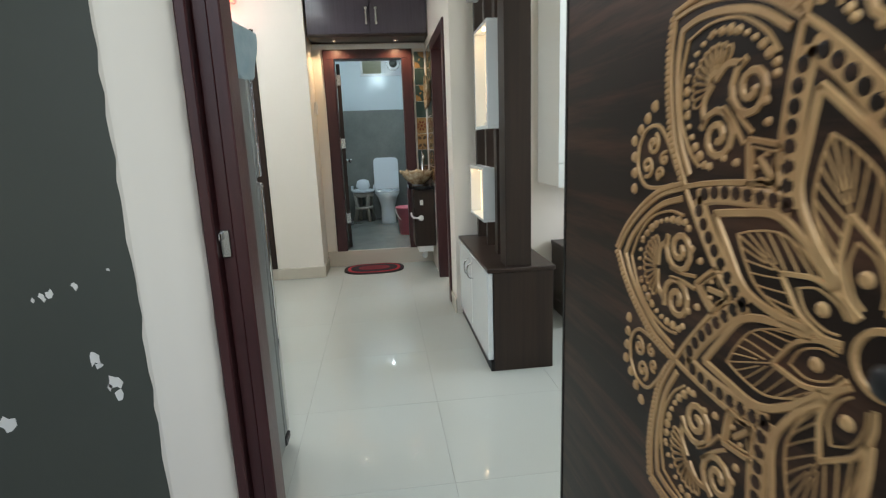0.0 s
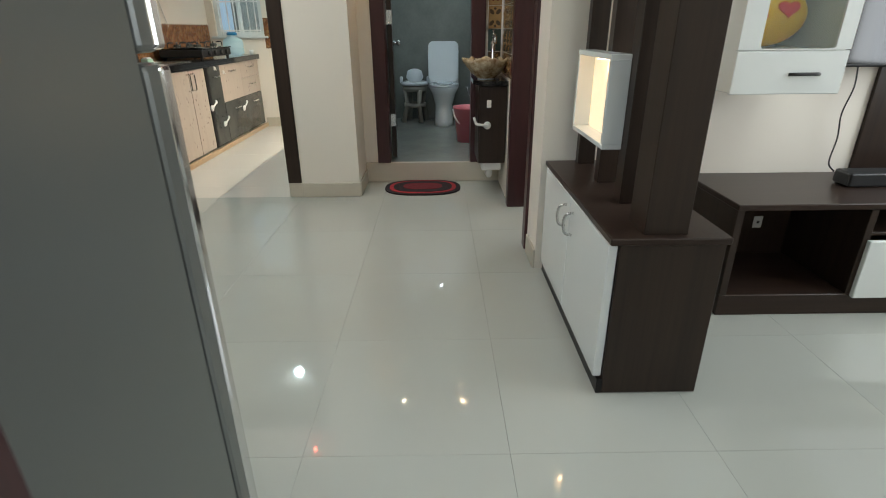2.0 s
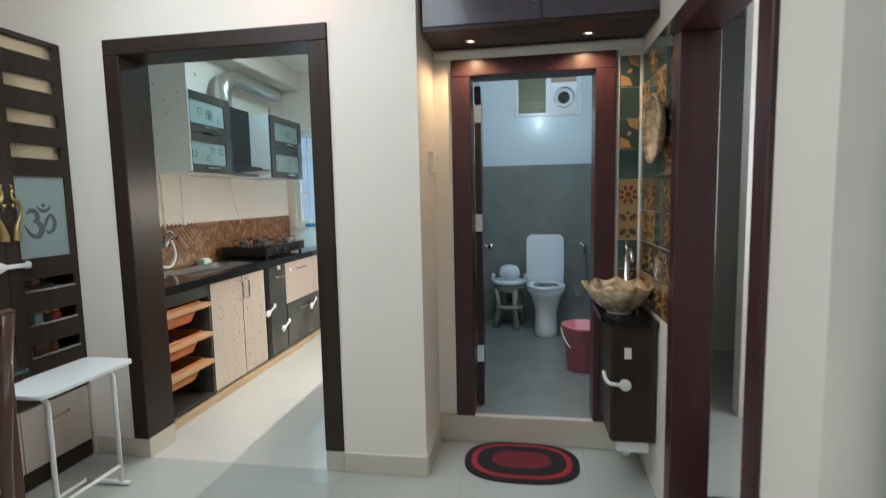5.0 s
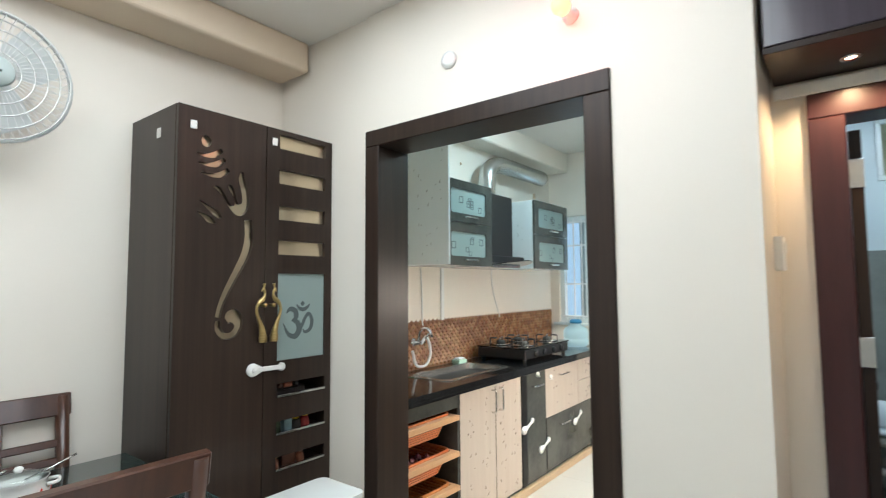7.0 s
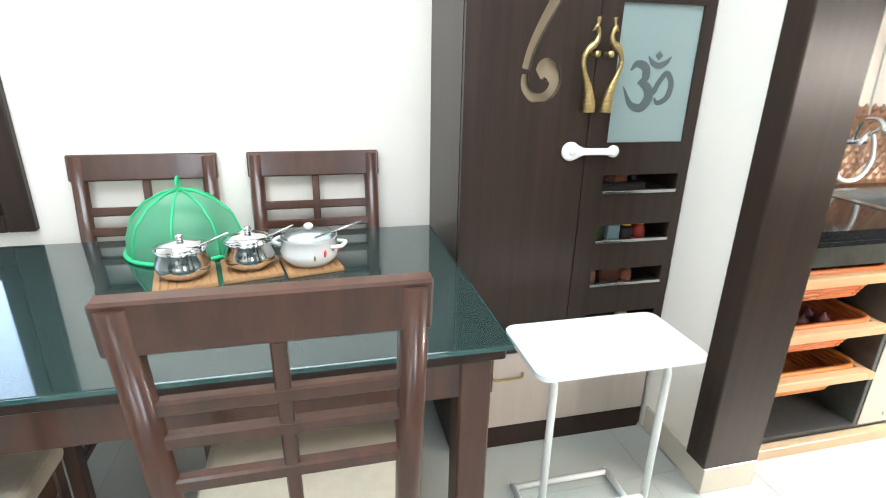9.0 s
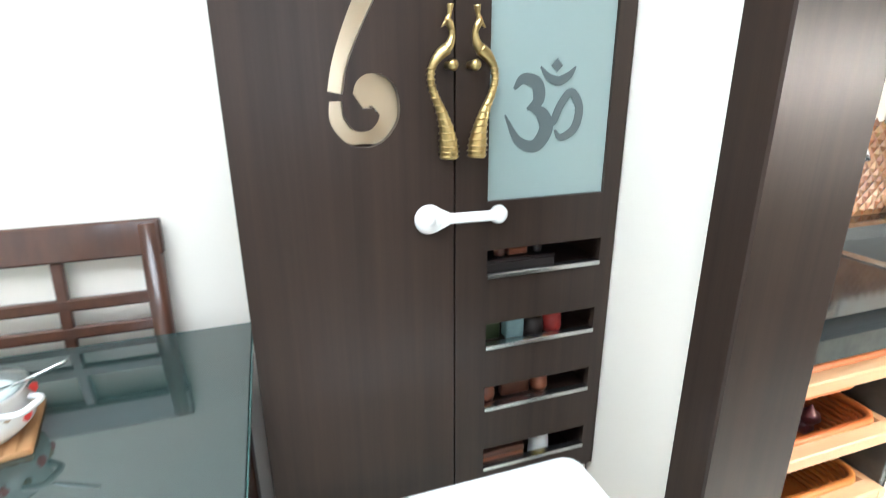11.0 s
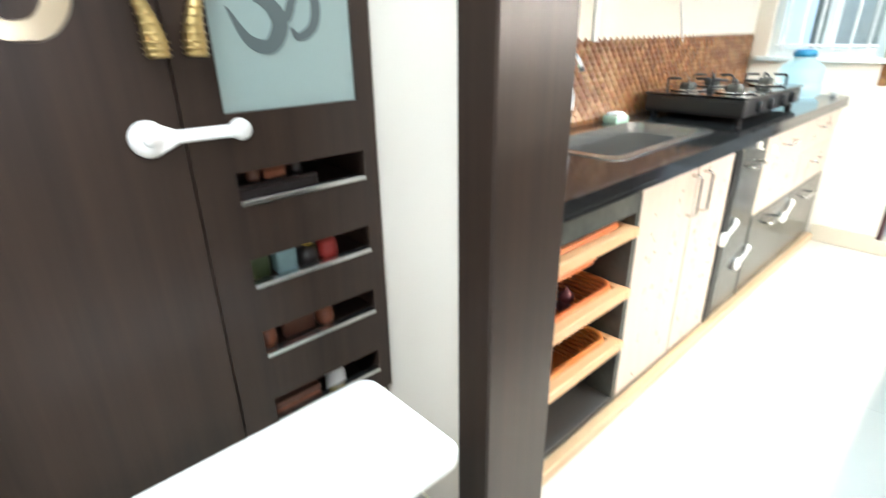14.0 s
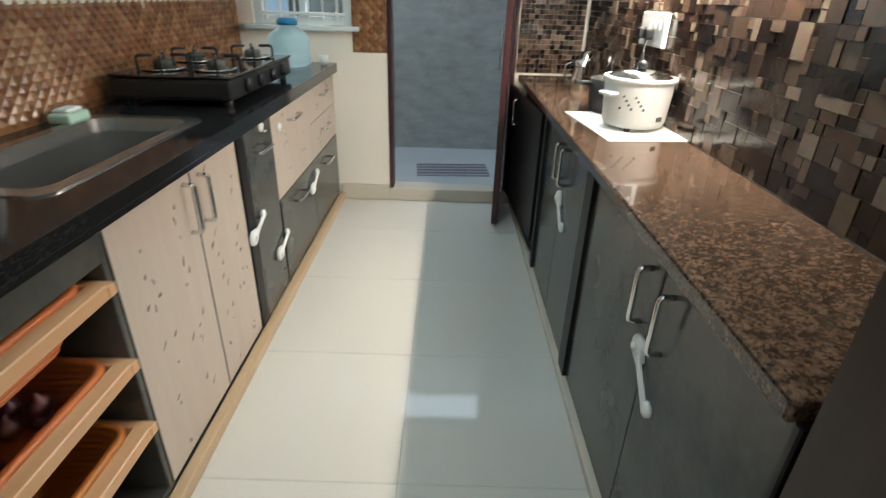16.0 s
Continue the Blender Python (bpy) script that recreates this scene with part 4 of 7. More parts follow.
# ---------- television corner ----------
tv = thing("tv_unit", "low dark wenge television unit with an open bay and white drawers", "tv unit", (3.345, -1.765, 0))
part("top", bx(-0.005, 1.75, -0.01, 0.47, 0.47, 0.495, 0.003), WENGE_H, tv)
part("base", bx(0.0, 1.745, 0.0, 0.465, 0.0, 0.095, 0.003), WENGE_H, tv)
part("side_panel", bx(0.0, 0.03, 0.0, 0.465, 0.095, 0.47, 0.002), WENGE, tv)
part("side_panel", bx(0.53, 0.56, 0.0, 0.465, 0.095, 0.47, 0.002), WENGE, tv)
part("side_panel", bx(1.715, 1.745, 0.0, 0.465, 0.095, 0.47, 0.002), WENGE, tv)
part("back_panel", bx(0.03, 1.715, 0.44, 0.46, 0.095, 0.47), WENGE, tv)
part("shelf", bx(0.56, 1.715, 0.03, 0.44, 0.345, 0.36, 0.002), WENGE_H, tv)
for x0, x1 in ((0.548, 1.13), (1.135, 1.735)):
    d = part("drawer", bx(x0, x1, -0.022, 0.0, 0.085, 0.34, 0.003), WHITE, tv, "white gloss drawer front")
    xm = (x0 + x1) / 2
    part("drawer_handle", tube(bent([(xm - 0.06, -0.022, 0.245), (xm - 0.05, -0.04, 0.245), (xm + 0.05, -0.04, 0.245), (xm + 0.06, -0.022, 0.245)], 0.012), 0.005, 8), STEEL, d)
sk = thing("wall_socket", "small white socket plate inside the television unit", "socket", (3.72, -1.328, 0.26))
part("plate", bx(-0.022, 0.022, -0.006, 0.0, -0.03, 0.03, 0.003), PLASTIC, sk)
part("hole", bx(-0.006, 0.006, -0.0075, -0.006, -0.006, 0.006), BLKPLA, sk)
sb = thing("soundbar", "black soundbar lying on the television unit", "soundbar", (3.92, -1.56, 0.495))
part("body", bx(0, 0.9, 0, 0.10, 0.002, 0.062, 0.008, None, 2), BLKPLA, sb)
part("end_cap", bx(-0.006, 0.004, 0.006, 0.094, 0.006, 0.058, 0.004), material("dark_grey_cap", (0.05, 0.05, 0.05), 0.3), sb)
tl = thing("television", "large black wall television with a thin bezel", "television", (3.83, -1.34, 0.97))
part("screen", bx(0.012, 1.10, -0.052, -0.046, 0.014, 0.64), TVBLACK, tl)
part("bezel", bx(0.0, 1.112, -0.047, 0.02, 0.0, 0.655, 0.006), BLKPLA, tl)
pp = thing("tv_back_panel", "dark wenge panel fixed behind the television", "wall panel", (4.12, -1.30, 0.495))
part("panel", bx(0.0, 0.55, -0.0, 0.019, 0.0, 1.55, 0.002), WENGE, pp)
cb = thing("cable", "black cable hanging below the television", "cable", (3.99, -1.33, 0.5))
part("wire", tube([tuple(p) for p in spline([(0, 0, 0.47), (0.012, 0.004, 0.38), (-0.012, 0, 0.27), (0.005, 0.006, 0.16), (-0.006, 0, 0.05), (0.03, 0, 0.006)], 6)], 0.0035, 6), BLKPLA, cb)
wc = thing("wall_cabinet", "white wall cabinet with a glass door and drawer", "cabinet", (3.245, -1.70, 0.905))
b = bx(0.0, 0.02, 0.0, 0.418, 0.0, 1.2, 0.002)
bx(0.375, 0.395, 0.0, 0.418, 0.0, 1.2, 0.002, b)
bx(0.02, 0.375, 0.0, 0.418, 0.0, 0.02, 0.002, b)
bx(0.02, 0.375, 0.0, 0.418, 1.18, 1.2, 0.002, b)
bx(0.02, 0.375, 0.40, 0.418, 0.02, 1.18, 0, b)
bx(0.02, 0.375, 0.0, 0.40, 0.135, 0.15, 0, b)
part("body", b, WHITE, wc)
d = part("drawer", bx(-0.003, 0.40, -0.018, -0.001, -0.004, 0.145, 0.003), WHITE, wc)
part("drawer_handle", tube(bent([(0.20, -0.018, 0.065), (0.215, -0.036, 0.067), (0.295, -0.036, 0.067), (0.31, -0.018, 0.065)], 0.015), 0.006, 8), BLKPLA, d, "dark curved handle")
part("glass_door", plate(rect(-0.003, 0.40, 0.148, 1.2), [rounded(0.075, 0.345, 0.152, 1.13, 0.012)], 0.017, lambda u, v, q: (u, -0.018 + q, v)), WHITE, wc, "white door frame around a clear pane")
part("pane", bx(0.072, 0.348, -0.010, -0.007, 0.15, 1.135), CLEAR, wc).visible_shadow = False
part("glass_shelf", bx(0.021, 0.374, 0.03, 0.40, 0.46, 0.468), GREENGLASS, wc).visible_shadow = False
part("glass_shelf", bx(0.021, 0.374, 0.03, 0.40, 0.80, 0.808), GREENGLASS, wc).visible_shadow = False
cu = thing("cushion", "yellow round plush cushion with red heart eyes", "cushion", (3.43, -1.555, 1.058))
one = bmesh.new()
bmesh.ops.create_uvsphere(one, u_segments=28, v_segments=18, radius=0.135)
part("body", moved(one, pose(0, 0.04, 0.135) @ Matrix.Diagonal((1, 0.62, 1, 1))), YELLOW, cu, smooth=True)


def heart(cx, cz, s):
    pts = []
    for i in range(28):
        a = 2 * math.pi * i / 28
        pts.append((cx + s * 16 * math.sin(a) ** 3 / 17, cz + s * (13 * math.cos(a) - 5 * math.cos(2 * a) - 2 * math.cos(3 * a) - math.cos(4 * a)) / 17))
    return pts


for cx, cz in ((-0.07, 0.125), (0.035, 0.165)):
    part("heart", plate(heart(cx, cz, 0.042), [], 0.006, lambda u, v, q: (u, 0.04 - 0.62 * math.sqrt(max(0.135 ** 2 - u * u - (v - 0.135) ** 2, 1e-6)) - 0.004 + q, v)), RED, cu, "red felt heart")
cu.scale = (1.14, 1.0, 0.80)
vz = thing("flower_vase", "pink artificial flowers in a small blue vase", "vase", (3.37, -1.57, 1.374))
part("vase", lathe([(0, 0), (0.022, 0), (0.02, 0.03), (0.026, 0.07), (0.017, 0.10), (0.022, 0.115), (0.017, 0.115), (0.013, 0.1), (0, 0.02)], 16), BLUEP, vz)
fb, lb = bmesh.new(), bmesh.new()
for i in range(9):
    a, r, hh = i * 2.4, 0.02 + 0.045 * ((i * 37) % 10) / 10, 0.17 + 0.09 * ((i * 53) % 10) / 10
    c0 = Vector((r * math.cos(a), r * math.sin(a) * 0.8, hh))
    tube([(0, 0, 0.1), tuple(c0 * 0.5 + Vector((0, 0, 0.07))), tuple(c0)], 0.0016, 5, lb)
    for k in range(9):
        n = Vector((math.cos(k * 2.4) * math.sqrt(k / 9), math.sin(k * 2.4) * math.sqrt(k / 9), 0.9 - k / 9)).normalized()
        o = bmesh.new()
        bmesh.ops.create_icosphere(o, subdivisions=1, radius=0.014)
        join(fb, moved(o, Matrix.Translation(c0 + n * 0.018) @ n.to_track_quat("Z", "Y").to_matrix().to_4x4() @ Matrix.Diagonal((1, 1, 0.35, 1))))
    tip = c0 * 0.8 + Vector((0.03 * math.cos(a + 1), 0.03 * math.sin(a + 1), -0.05))
    v = [lb.verts.new(tip + Vector(q)) for q in ((0, 0, -0.02), (0.012, 0.004, 0), (0.002, 0.0, 0.028), (-0.012, -0.004, 0))]
    lb.faces.new(v)
part("blossom", fb, FLOWER, vz, smooth=True)
part("leaves", lb, LEAF, vz)
ow = thing("owl_ornament", "small white ornament on the glass shelf", "ornament", (3.40, -1.64, 1.374))
part("body", lathe([(0, 0), (0.016, 0), (0.02, 0.02), (0.014, 0.036), (0.016, 0.05), (0.008, 0.062), (0, 0.064)], 14), PAPER, ow)

# ---------- pooja cabinet ----------
FX = -0.265
pc = thing("pooja_cupboard", "tall dark wenge prayer cupboard with cut-out doors and frosted glass", "cupboard", (-0.48, -0.38, 0))
OX, OY = -0.48, -0.38


def dim(x0, x1, y0, y1, z0, z1):
    return (x0 - OX, x1 - OX, y0 - OY, y1 - OY, z0, z1)


part("side_panel", bx(*dim(-0.695, FX - 0.019, -0.762, -0.744, 0.0, 2.176), 0.002), WENGE, pc)
part("side_panel", bx(*dim(-0.695, FX - 0.019, -0.006, 0.012, 0.0, 2.176), 0.002), WENGE, pc)
part("top_panel", bx(*dim(-0.695, FX - 0.019, -0.744, -0.006, 2.158, 2.176), 0.001), WENGE, pc)
part("back_panel", bx(*dim(-0.697, -0.689, -0.744, -0.006, 0.40, 2.158)), CREAMLAM, pc, "brown laminate inside")
for z in (0.40, 0.62, 0.775, 0.945, 1.095):
    part("shelf", bx(*dim(-0.689, FX - 0.03, -0.744, -0.006, z - 0.012, z), 0.001), WENGE_H, pc)
part("plinth", bx(*dim(-0.60, FX - 0.004, -0.76, -0.006, 0.0, 0.09), 0.002), WENGE_H, pc)
for y0, y1 in ((-0.76, -0.385), (-0.381, -0.006)):
    d = part("drawer", bx(*dim(FX - 0.019, FX, y0, y1, 0.093, 0.393), 0.002), PALEW, pc, "pale bleached wood drawer front")
    ym = (y0 + y1) / 2
    part("drawer_handle", tube(bent([(FX - OX, ym - 0.06 - OY, 0.31), (FX + 0.025 - OX, ym - 0.05 - OY, 0.31), (FX + 0.025 - OX, ym + 0.05 - OY, 0.31), (FX - OX, ym + 0.06 - OY, 0.31)], 0.012), 0.005, 8), BRASS, d)


def on_front(u, v, q):
    return (FX - 0.018 + q - OX, u - OY, v)


circle = [(-0.645 + 0.021 * math.cos(i * math.pi / 10), 2.043 + 0.024 * math.sin(i * math.pi / 10)) for i in range(20)]
cuts = [circle]
for dv_ in (0.0, -0.037, -0.078):
    sh_ = 0.0 if dv_ == 0 else (0.012 if dv_ > -0.05 else 0.03)
    cuts.append(stroke([(-0.682 + sh_ * 0.6, 1.988 + dv_, 0.004), (-0.650 + sh_, 1.984 + dv_, 0.014), (-0.612 + sh_, 1.992 + dv_, 0.024), (-0.575 + sh_, 2.018 + dv_, 0.018)]))
cuts.append(stroke([(-0.668, 1.797, 0.004), (-0.635, 1.775, 0.016), (-0.600, 1.752, 0.026), (-0.577, 1.730, 0.014)]))
cuts.append(stroke([(-0.676, 1.748, 0.004), (-0.650, 1.738, 0.015), (-0.625, 1.722, 0.028), (-0.598, 1.707, 0.005)]))
crown = [(-0.612, 1.860), (-0.596, 1.866), (-0.578, 1.856), (-0.560, 1.832), (-0.545, 1.806), (-0.532, 1.792), (-0.520, 1.790), (-0.516, 1.806), (-0.522, 1.830), (-0.538, 1.850), (-0.547, 1.868), (-0.538, 1.878), (-0.524, 1.868),
         (-0.514, 1.846), (-0.508, 1.816), (-0.496, 1.800), (-0.484, 1.806), (-0.482, 1.830), (-0.490, 1.870), (-0.500, 1.905), (-0.492, 1.936), (-0.478, 1.941), (-0.470, 1.905), (-0.454, 1.860), (-0.450, 1.815), (-0.456, 1.778), (-0.480, 1.752), (-0.510, 1.752), (-0.540, 1.780), (-0.570, 1.826)]
cuts.append([tuple(p[:2]) for p in spline(crown + crown[:1], 3)[:-1]])
trunk = stroke([(-0.452, 1.735, 0.036), (-0.446, 1.66, 0.042), (-0.462, 1.585, 0.040), (-0.500, 1.51, 0.034), (-0.540, 1.435, 0.030), (-0.568, 1.37, 0.026), (-0.580, 1.32, 0.026)], 6)
cuts.append(trunk)
cuts.append(stroke([(-0.580, 1.306, 0.022), (-0.578, 1.272, 0.026), (-0.552, 1.243, 0.026), (-0.512, 1.246, 0.030), (-0.488, 1.280, 0.036), (-0.500, 1.316, 0.056), (-0.522, 1.318, 0.062), (-0.542, 1.306, 0.030)], 6))
dl = part("left_door", plate(rect(-0.760, -0.368, 0.398, 2.174), cuts, 0.018, on_front), WENGE, pc, "dark wenge door with a cut-out elephant motif")
part("mirror_backing", bx(*dim(FX - 0.030, FX - 0.022, -0.70, -0.43, 1.23, 2.08)), MIRROR, dl, "bronze acrylic behind the cut-outs")
slots = [rect(-0.297, -0.032, z, z + 0.066) for z in (2.085, 1.920, 1.752, 1.592)] + [rect(-0.297, -0.030, 1.110, 1.505)]
slots += [rect(-0.295, -0.024, z, z + 0.056) for z in (0.952, 0.785, 0.628, 0.462)]
dr = part("right_door", plate(rect(-0.364, 0.010, 0.398, 2.174), slots, 0.018, on_front), WENGE, pc, "dark wenge door with open slots")
part("frosted_pane", bx(*dim(FX - 0.016, FX - 0.008, -0.305, -0.022, 1.104, 1.512)), FROST, dr, "frosted blue-grey glass pane")
part("slot_backing", bx(*dim(FX - 0.032, FX - 0.024, -0.312, -0.016, 1.57, 2.155)), MIRROR, dr, "bronze acrylic behind the upper slots")
for z in (0.952, 0.785, 0.628, 0.462):
    part("slot_edge", bx(*dim(FX - 0.017, FX + 0.004, -0.295, -0.024, z - 0.006, z + 0.004), 0.001), STEEL, dr, "bright metal slot edge")


def omplace(u, v, q):
    return (FX - 0.0078 + q - OX, u - OY, v)


om = [stroke([(-0.244, 1.322, 0.006), (-0.225, 1.340, 0.020), (-0.196, 1.330, 0.026), (-0.192, 1.300, 0.024), (-0.215, 1.284, 0.006)]),
      stroke([(-0.212, 1.289, 0.008), (-0.183, 1.275, 0.026), (-0.172, 1.245, 0.030), (-0.195, 1.214, 0.026), (-0.232, 1.225, 0.018), (-0.262, 1.275, 0.003)]),
      stroke([(-0.186, 1.272, 0.010), (-0.160, 1.258, 0.016), (-0.143, 1.290, 0.016), (-0.120, 1.315, 0.016), (-0.100, 1.285, 0.018), (-0.108, 1.245, 0.018), (-0.138, 1.228, 0.014), (-0.152, 1.243, 0.004)]),
      stroke([(-0.190, 1.362, 0.003), (-0.172, 1.343, 0.014), (-0.150, 1.336, 0.018), (-0.128, 1.346, 0.014), (-0.114, 1.362, 0.003)]),
      [(-0.155, 1.352), (-0.143, 1.364), (-0.155, 1.377), (-0.167, 1.364)]]
for k_, o in enumerate(om):
    part("etched_stroke", plate(o, [], 0.0008 + 0.0003 * k_, omplace), OMGREY, dr, "grey etched om sign stroke")
for side, y in ((1, -0.386), (-1, -0.332)):
    owner = dl if side == 1 else dr
    hx = FX + 0.026 - OX
    tail = spline([(0.0, 1.203, 0.0165), (0.001, 1.225, 0.0175), (0.005, 1.255, 0.0135), (0.014, 1.285, 0.0095), (0.027, 1.315, 0.0070), (0.033, 1.340, 0.0064), (0.030, 1.362, 0.0070), (0.017, 1.380, 0.0105), (0.004, 1.390, 0.0115)], 5)
    hd_ = part("peacock_handle", tube([(hx, y - side * p[0] - OY, p[1]) for p in tail], [p[2] for p in tail], 12, flat=0.75), BRASS, owner, "brass peacock handle with a scaled tail")
    for q in tail[1:31:2]:
        part("tail_ring", tube([(hx + 0.95 * q[2] * math.cos(k * math.pi / 5), y - side * q[0] - OY + (q[2] + 0.0006) * math.sin(k * math.pi / 5), q[1]) for k in range(10)], 0.0016, 5, closed=True), BRASS, hd_)
    neck = spline([(0.006, 1.388, 0.0100), (-0.003, 1.400, 0.0080), (-0.006, 1.416, 0.0055), (-0.002, 1.428, 0.0070), (0.002, 1.436, 0.0062), (-0.001, 1.444, 0.0040), (-0.003, 1.460, 0.0068)], 5)
    part("neck", tube([(hx, y - side * p[0] - OY, p[1]) for p in neck], [p[2] for p in neck], 10, flat=0.7), BRASS, hd_)
    part("beak", tube([(hx, y - side * 0.004 - OY, 1.434), (hx, y - side * 0.013 - OY, 1.424)], [0.0045, 0.001], 8), BRASS, hd_)
    part("foot_stud", moved(lathe([(0, 0), (0.007, 0), (0.006, 0.020), (0.0095, 0.026), (0.010, 0.032), (0.006, 0.038), (0, 0.039)], 14), pose(FX - OX, y + side * 0.006 - OY, 1.364, 0, 90, 0)), BRASS, hd_)
    part("post", tube([(FX - OX, y - OY, 1.228), (hx, y - OY, 1.228)], 0.006, 8), BRASS, hd_)
for (y, z, s) in ((-0.70, 2.10, 0.026), (-0.325, 2.11, 0.026)):
    part("felt_pad", bx(FX + 0.0005 - OX, FX + 0.004 - OX, y - s / 2 - OY, y + s / 2 - OY, z - s * 0.65, z + s * 0.65, 0.001), PAPER, dl if y < -0.5 else dr, "white sticker pad")
part("felt_pad", bx(*dim(-0.44, -0.41, -0.766, -0.762, 2.06, 2.10), 0.001), PAPER, pc)


def child_lock(name, m, length, group):
    """White child lock: two round pads joined by a strap, local x along the strap, z off the surface."""
    t = new(name)
    t.matrix_world = m
    tagged(t, "white plastic child safety strap lock on a cabinet door", "child lock", group)
    part("pad", lathe([(0, 0), (0.028, 0), (0.029, 0.006), (0.026, 0.012), (0.018, 0.0155), (0, 0.016)], 24, (-length / 2, 0, 0)), PLASTIC, t)
    part("neck", plate([(-length / 2 + 0.012, -0.024), (-length / 2 + 0.040, -0.011), (-length / 2 + 0.040, 0.011), (-length / 2 + 0.012, 0.024)], [], 0.012, lambda u, v, q: (u, v, q + 0.0005)), PLASTIC, t)
    part("button", lathe([(0, 0.016), (0.011, 0.016), (0.010, 0.02), (0, 0.0205)], 16, (-length / 2, 0, 0)), PLASTIC, t)
    part("pad", lathe([(0, 0), (0.019, 0), (0.018, 0.009), (0.012, 0.013), (0, 0.014)], 18, (length / 2, 0, 0)), PLASTIC, t)
    part("strap", bx(-length / 2, length / 2, -0.0105, 0.0105, 0.006, 0.014, 0.003), PLASTIC, t)
    return t


face_px = Matrix(((0, 0, 1, 0), (1, 0, 0, 0), (0, 1, 0, 0), (0, 0, 0, 1)))


def on_x(x, y, z, turn=0):
    """A pose whose z looks along +x and whose x runs along +y, turned about its own z."""
    return Matrix.Translation((x, y, z)) @ face_px @ pose(0, 0, 0, 0, 0, turn)


def on_mx(x, y, z, turn=0):
    return Matrix.Translation((x, y, z)) @ pose(0, 0, 0, 0, 0, 180) @ face_px @ pose(0, 0, 0, 0, 0, turn)


child_lock("child_lock", on_x(FX, -0.347, 1.085, -1), 0.145, "child locks")
# things behind the lower slots
def hue(nm, c, rough=0.4):
    return material(nm, c, rough, vary=0.4, scale=40)


DARKBOX, COPPERY, TEALBOX = hue("dark_prayer_wood", (0.016, 0.011, 0.010)), hue("copper_brown", (0.26, 0.09, 0.045), 0.3), hue("pale_teal_card", (0.24, 0.36, 0.37))
LEAFY, CRIMSON, SUNNY, UMBER = hue("dark_green_picture", (0.05, 0.075, 0.03)), hue("crimson_enamel", (0.34, 0.03, 0.025)), hue("bright_yellow_plastic", (0.72, 0.48, 0.02)), hue("umber_clay", (0.12, 0.05, 0.03))


def prayer_box(y, z, d, w, h, body, lid, label):
    t = thing("prayer_box", label, "container", (-0.318, y, z))
    part("box", bx(-d / 2, d / 2, -w / 2, w / 2, 0, h * 0.8, 0.003), body, t)
    part("lid", bx(-d / 2 - 0.001, d / 2 + 0.001, -w / 2 - 0.001, w / 2 + 0.001, h * 0.8, h, 0.003), lid, t)


def prayer_jar(y, z, r, h, body, lid, label):
    t = thing("prayer_jar", label, "container", (-0.316, y, z))
    part("jar", lathe([(0, 0), (r * 0.85, 0), (r, h * 0.2), (r * 0.9, h * 0.6), (r * 0.5, h * 0.75), (0, h * 0.75)], 16), body, t)
    part("lid", lathe([(0, h * 0.75), (r * 0.65, h * 0.75), (r * 0.7, h * 0.85), (r * 0.3, h), (0, h)], 16), lid, t)


prayer_box(-0.205, 0.945, 0.06, 0.165, 0.032, DARKBOX, DARKBOX, "long black wooden tray box on a cupboard shelf")
prayer_jar(-0.245, 0.977, 0.014, 0.034, UMBER, BRASS, "tiny brass-topped clay pot on the tray")
prayer_box(-0.205, 0.977, 0.03, 0.045, 0.022, COPPERY, COPPERY, "small copper-brown box on the tray")
prayer_jar(-0.155, 0.977, 0.013, 0.030, DARKBOX, UMBER, "tiny dark pot on the tray")
prayer_box(-0.265, 0.775, 0.012, 0.052, 0.072, LEAFY, CRIMSON, "small framed picture in dark green and red")
prayer_box(-0.205, 0.775, 0.03, 0.045, 0.066, TEALBOX, TEALBOX, "pale teal card box on a cupboard shelf")
prayer_jar(-0.155, 0.775, 0.026, 0.064, DARKBOX, SUNNY, "dark round jar with a yellow lid")
prayer_jar(-0.105, 0.775, 0.024, 0.068, CRIMSON, SUNNY, "red and yellow prayer figure jar")
prayer_jar(-0.27, 0.62, 0.022, 0.062, COPPERY, SUNNY, "orange-brown jar with a yellow lid")
prayer_box(-0.195, 0.62, 0.02, 0.075, 0.066, UMBER, CRIMSON, "dark red-brown picture card on a cupboard shelf")
prayer_jar(-0.13, 0.62, 0.022, 0.056, COPPERY, UMBER, "copper pot on a cupboard shelf")
prayer_box(-0.23, 0.40, 0.06, 0.11, 0.085, COPPERY, UMBER, "brown box on the lowest cupboard shelf")
prayer_jar(-0.12, 0.40, 0.027, 0.125, PLASTIC, SUNNY, "clear-white bottle with a yellow cap")

# ---------- dining ----------
TZ = 0.765
tb = thing("dining_table", "dark glass-topped wooden dining table against the prayer cupboard", "table", (-0.16, -1.62, 0))
part("glass_top", bx(-0.45, 0.43, -0.84, 0.84, TZ - 0.012, TZ, 0.003), TABLEGLASS, tb)
for d in ((-0.452, -0.450, -0.84, 0.84), (0.430, 0.432, -0.84, 0.84)):
    part("glass_edge", bx(*d, TZ - 0.011, TZ - 0.001), GLASSEDGE, tb, "green glass edge")
for d in ((-0.45, 0.43, 0.840, 0.842),):
    part("glass_edge", bx(*d, TZ - 0.011, TZ - 0.001), GLASSEDGE, tb, "green glass edge")
part("tabletop", bx(-0.44, 0.42, -0.83, 0.83, TZ - 0.042, TZ - 0.013, 0.004), WENGE_H, tb)
for d in ((-0.42, 0.40, 0.785, 0.81), (-0.42, 0.40, -0.81, -0.785), (0.375, 0.40, -0.785, 0.785), (-0.42, -0.395, -0.785, 0.785)):
    part("apron", bx(*d, TZ - 0.14, TZ - 0.042, 0.003), ROSEW, tb)
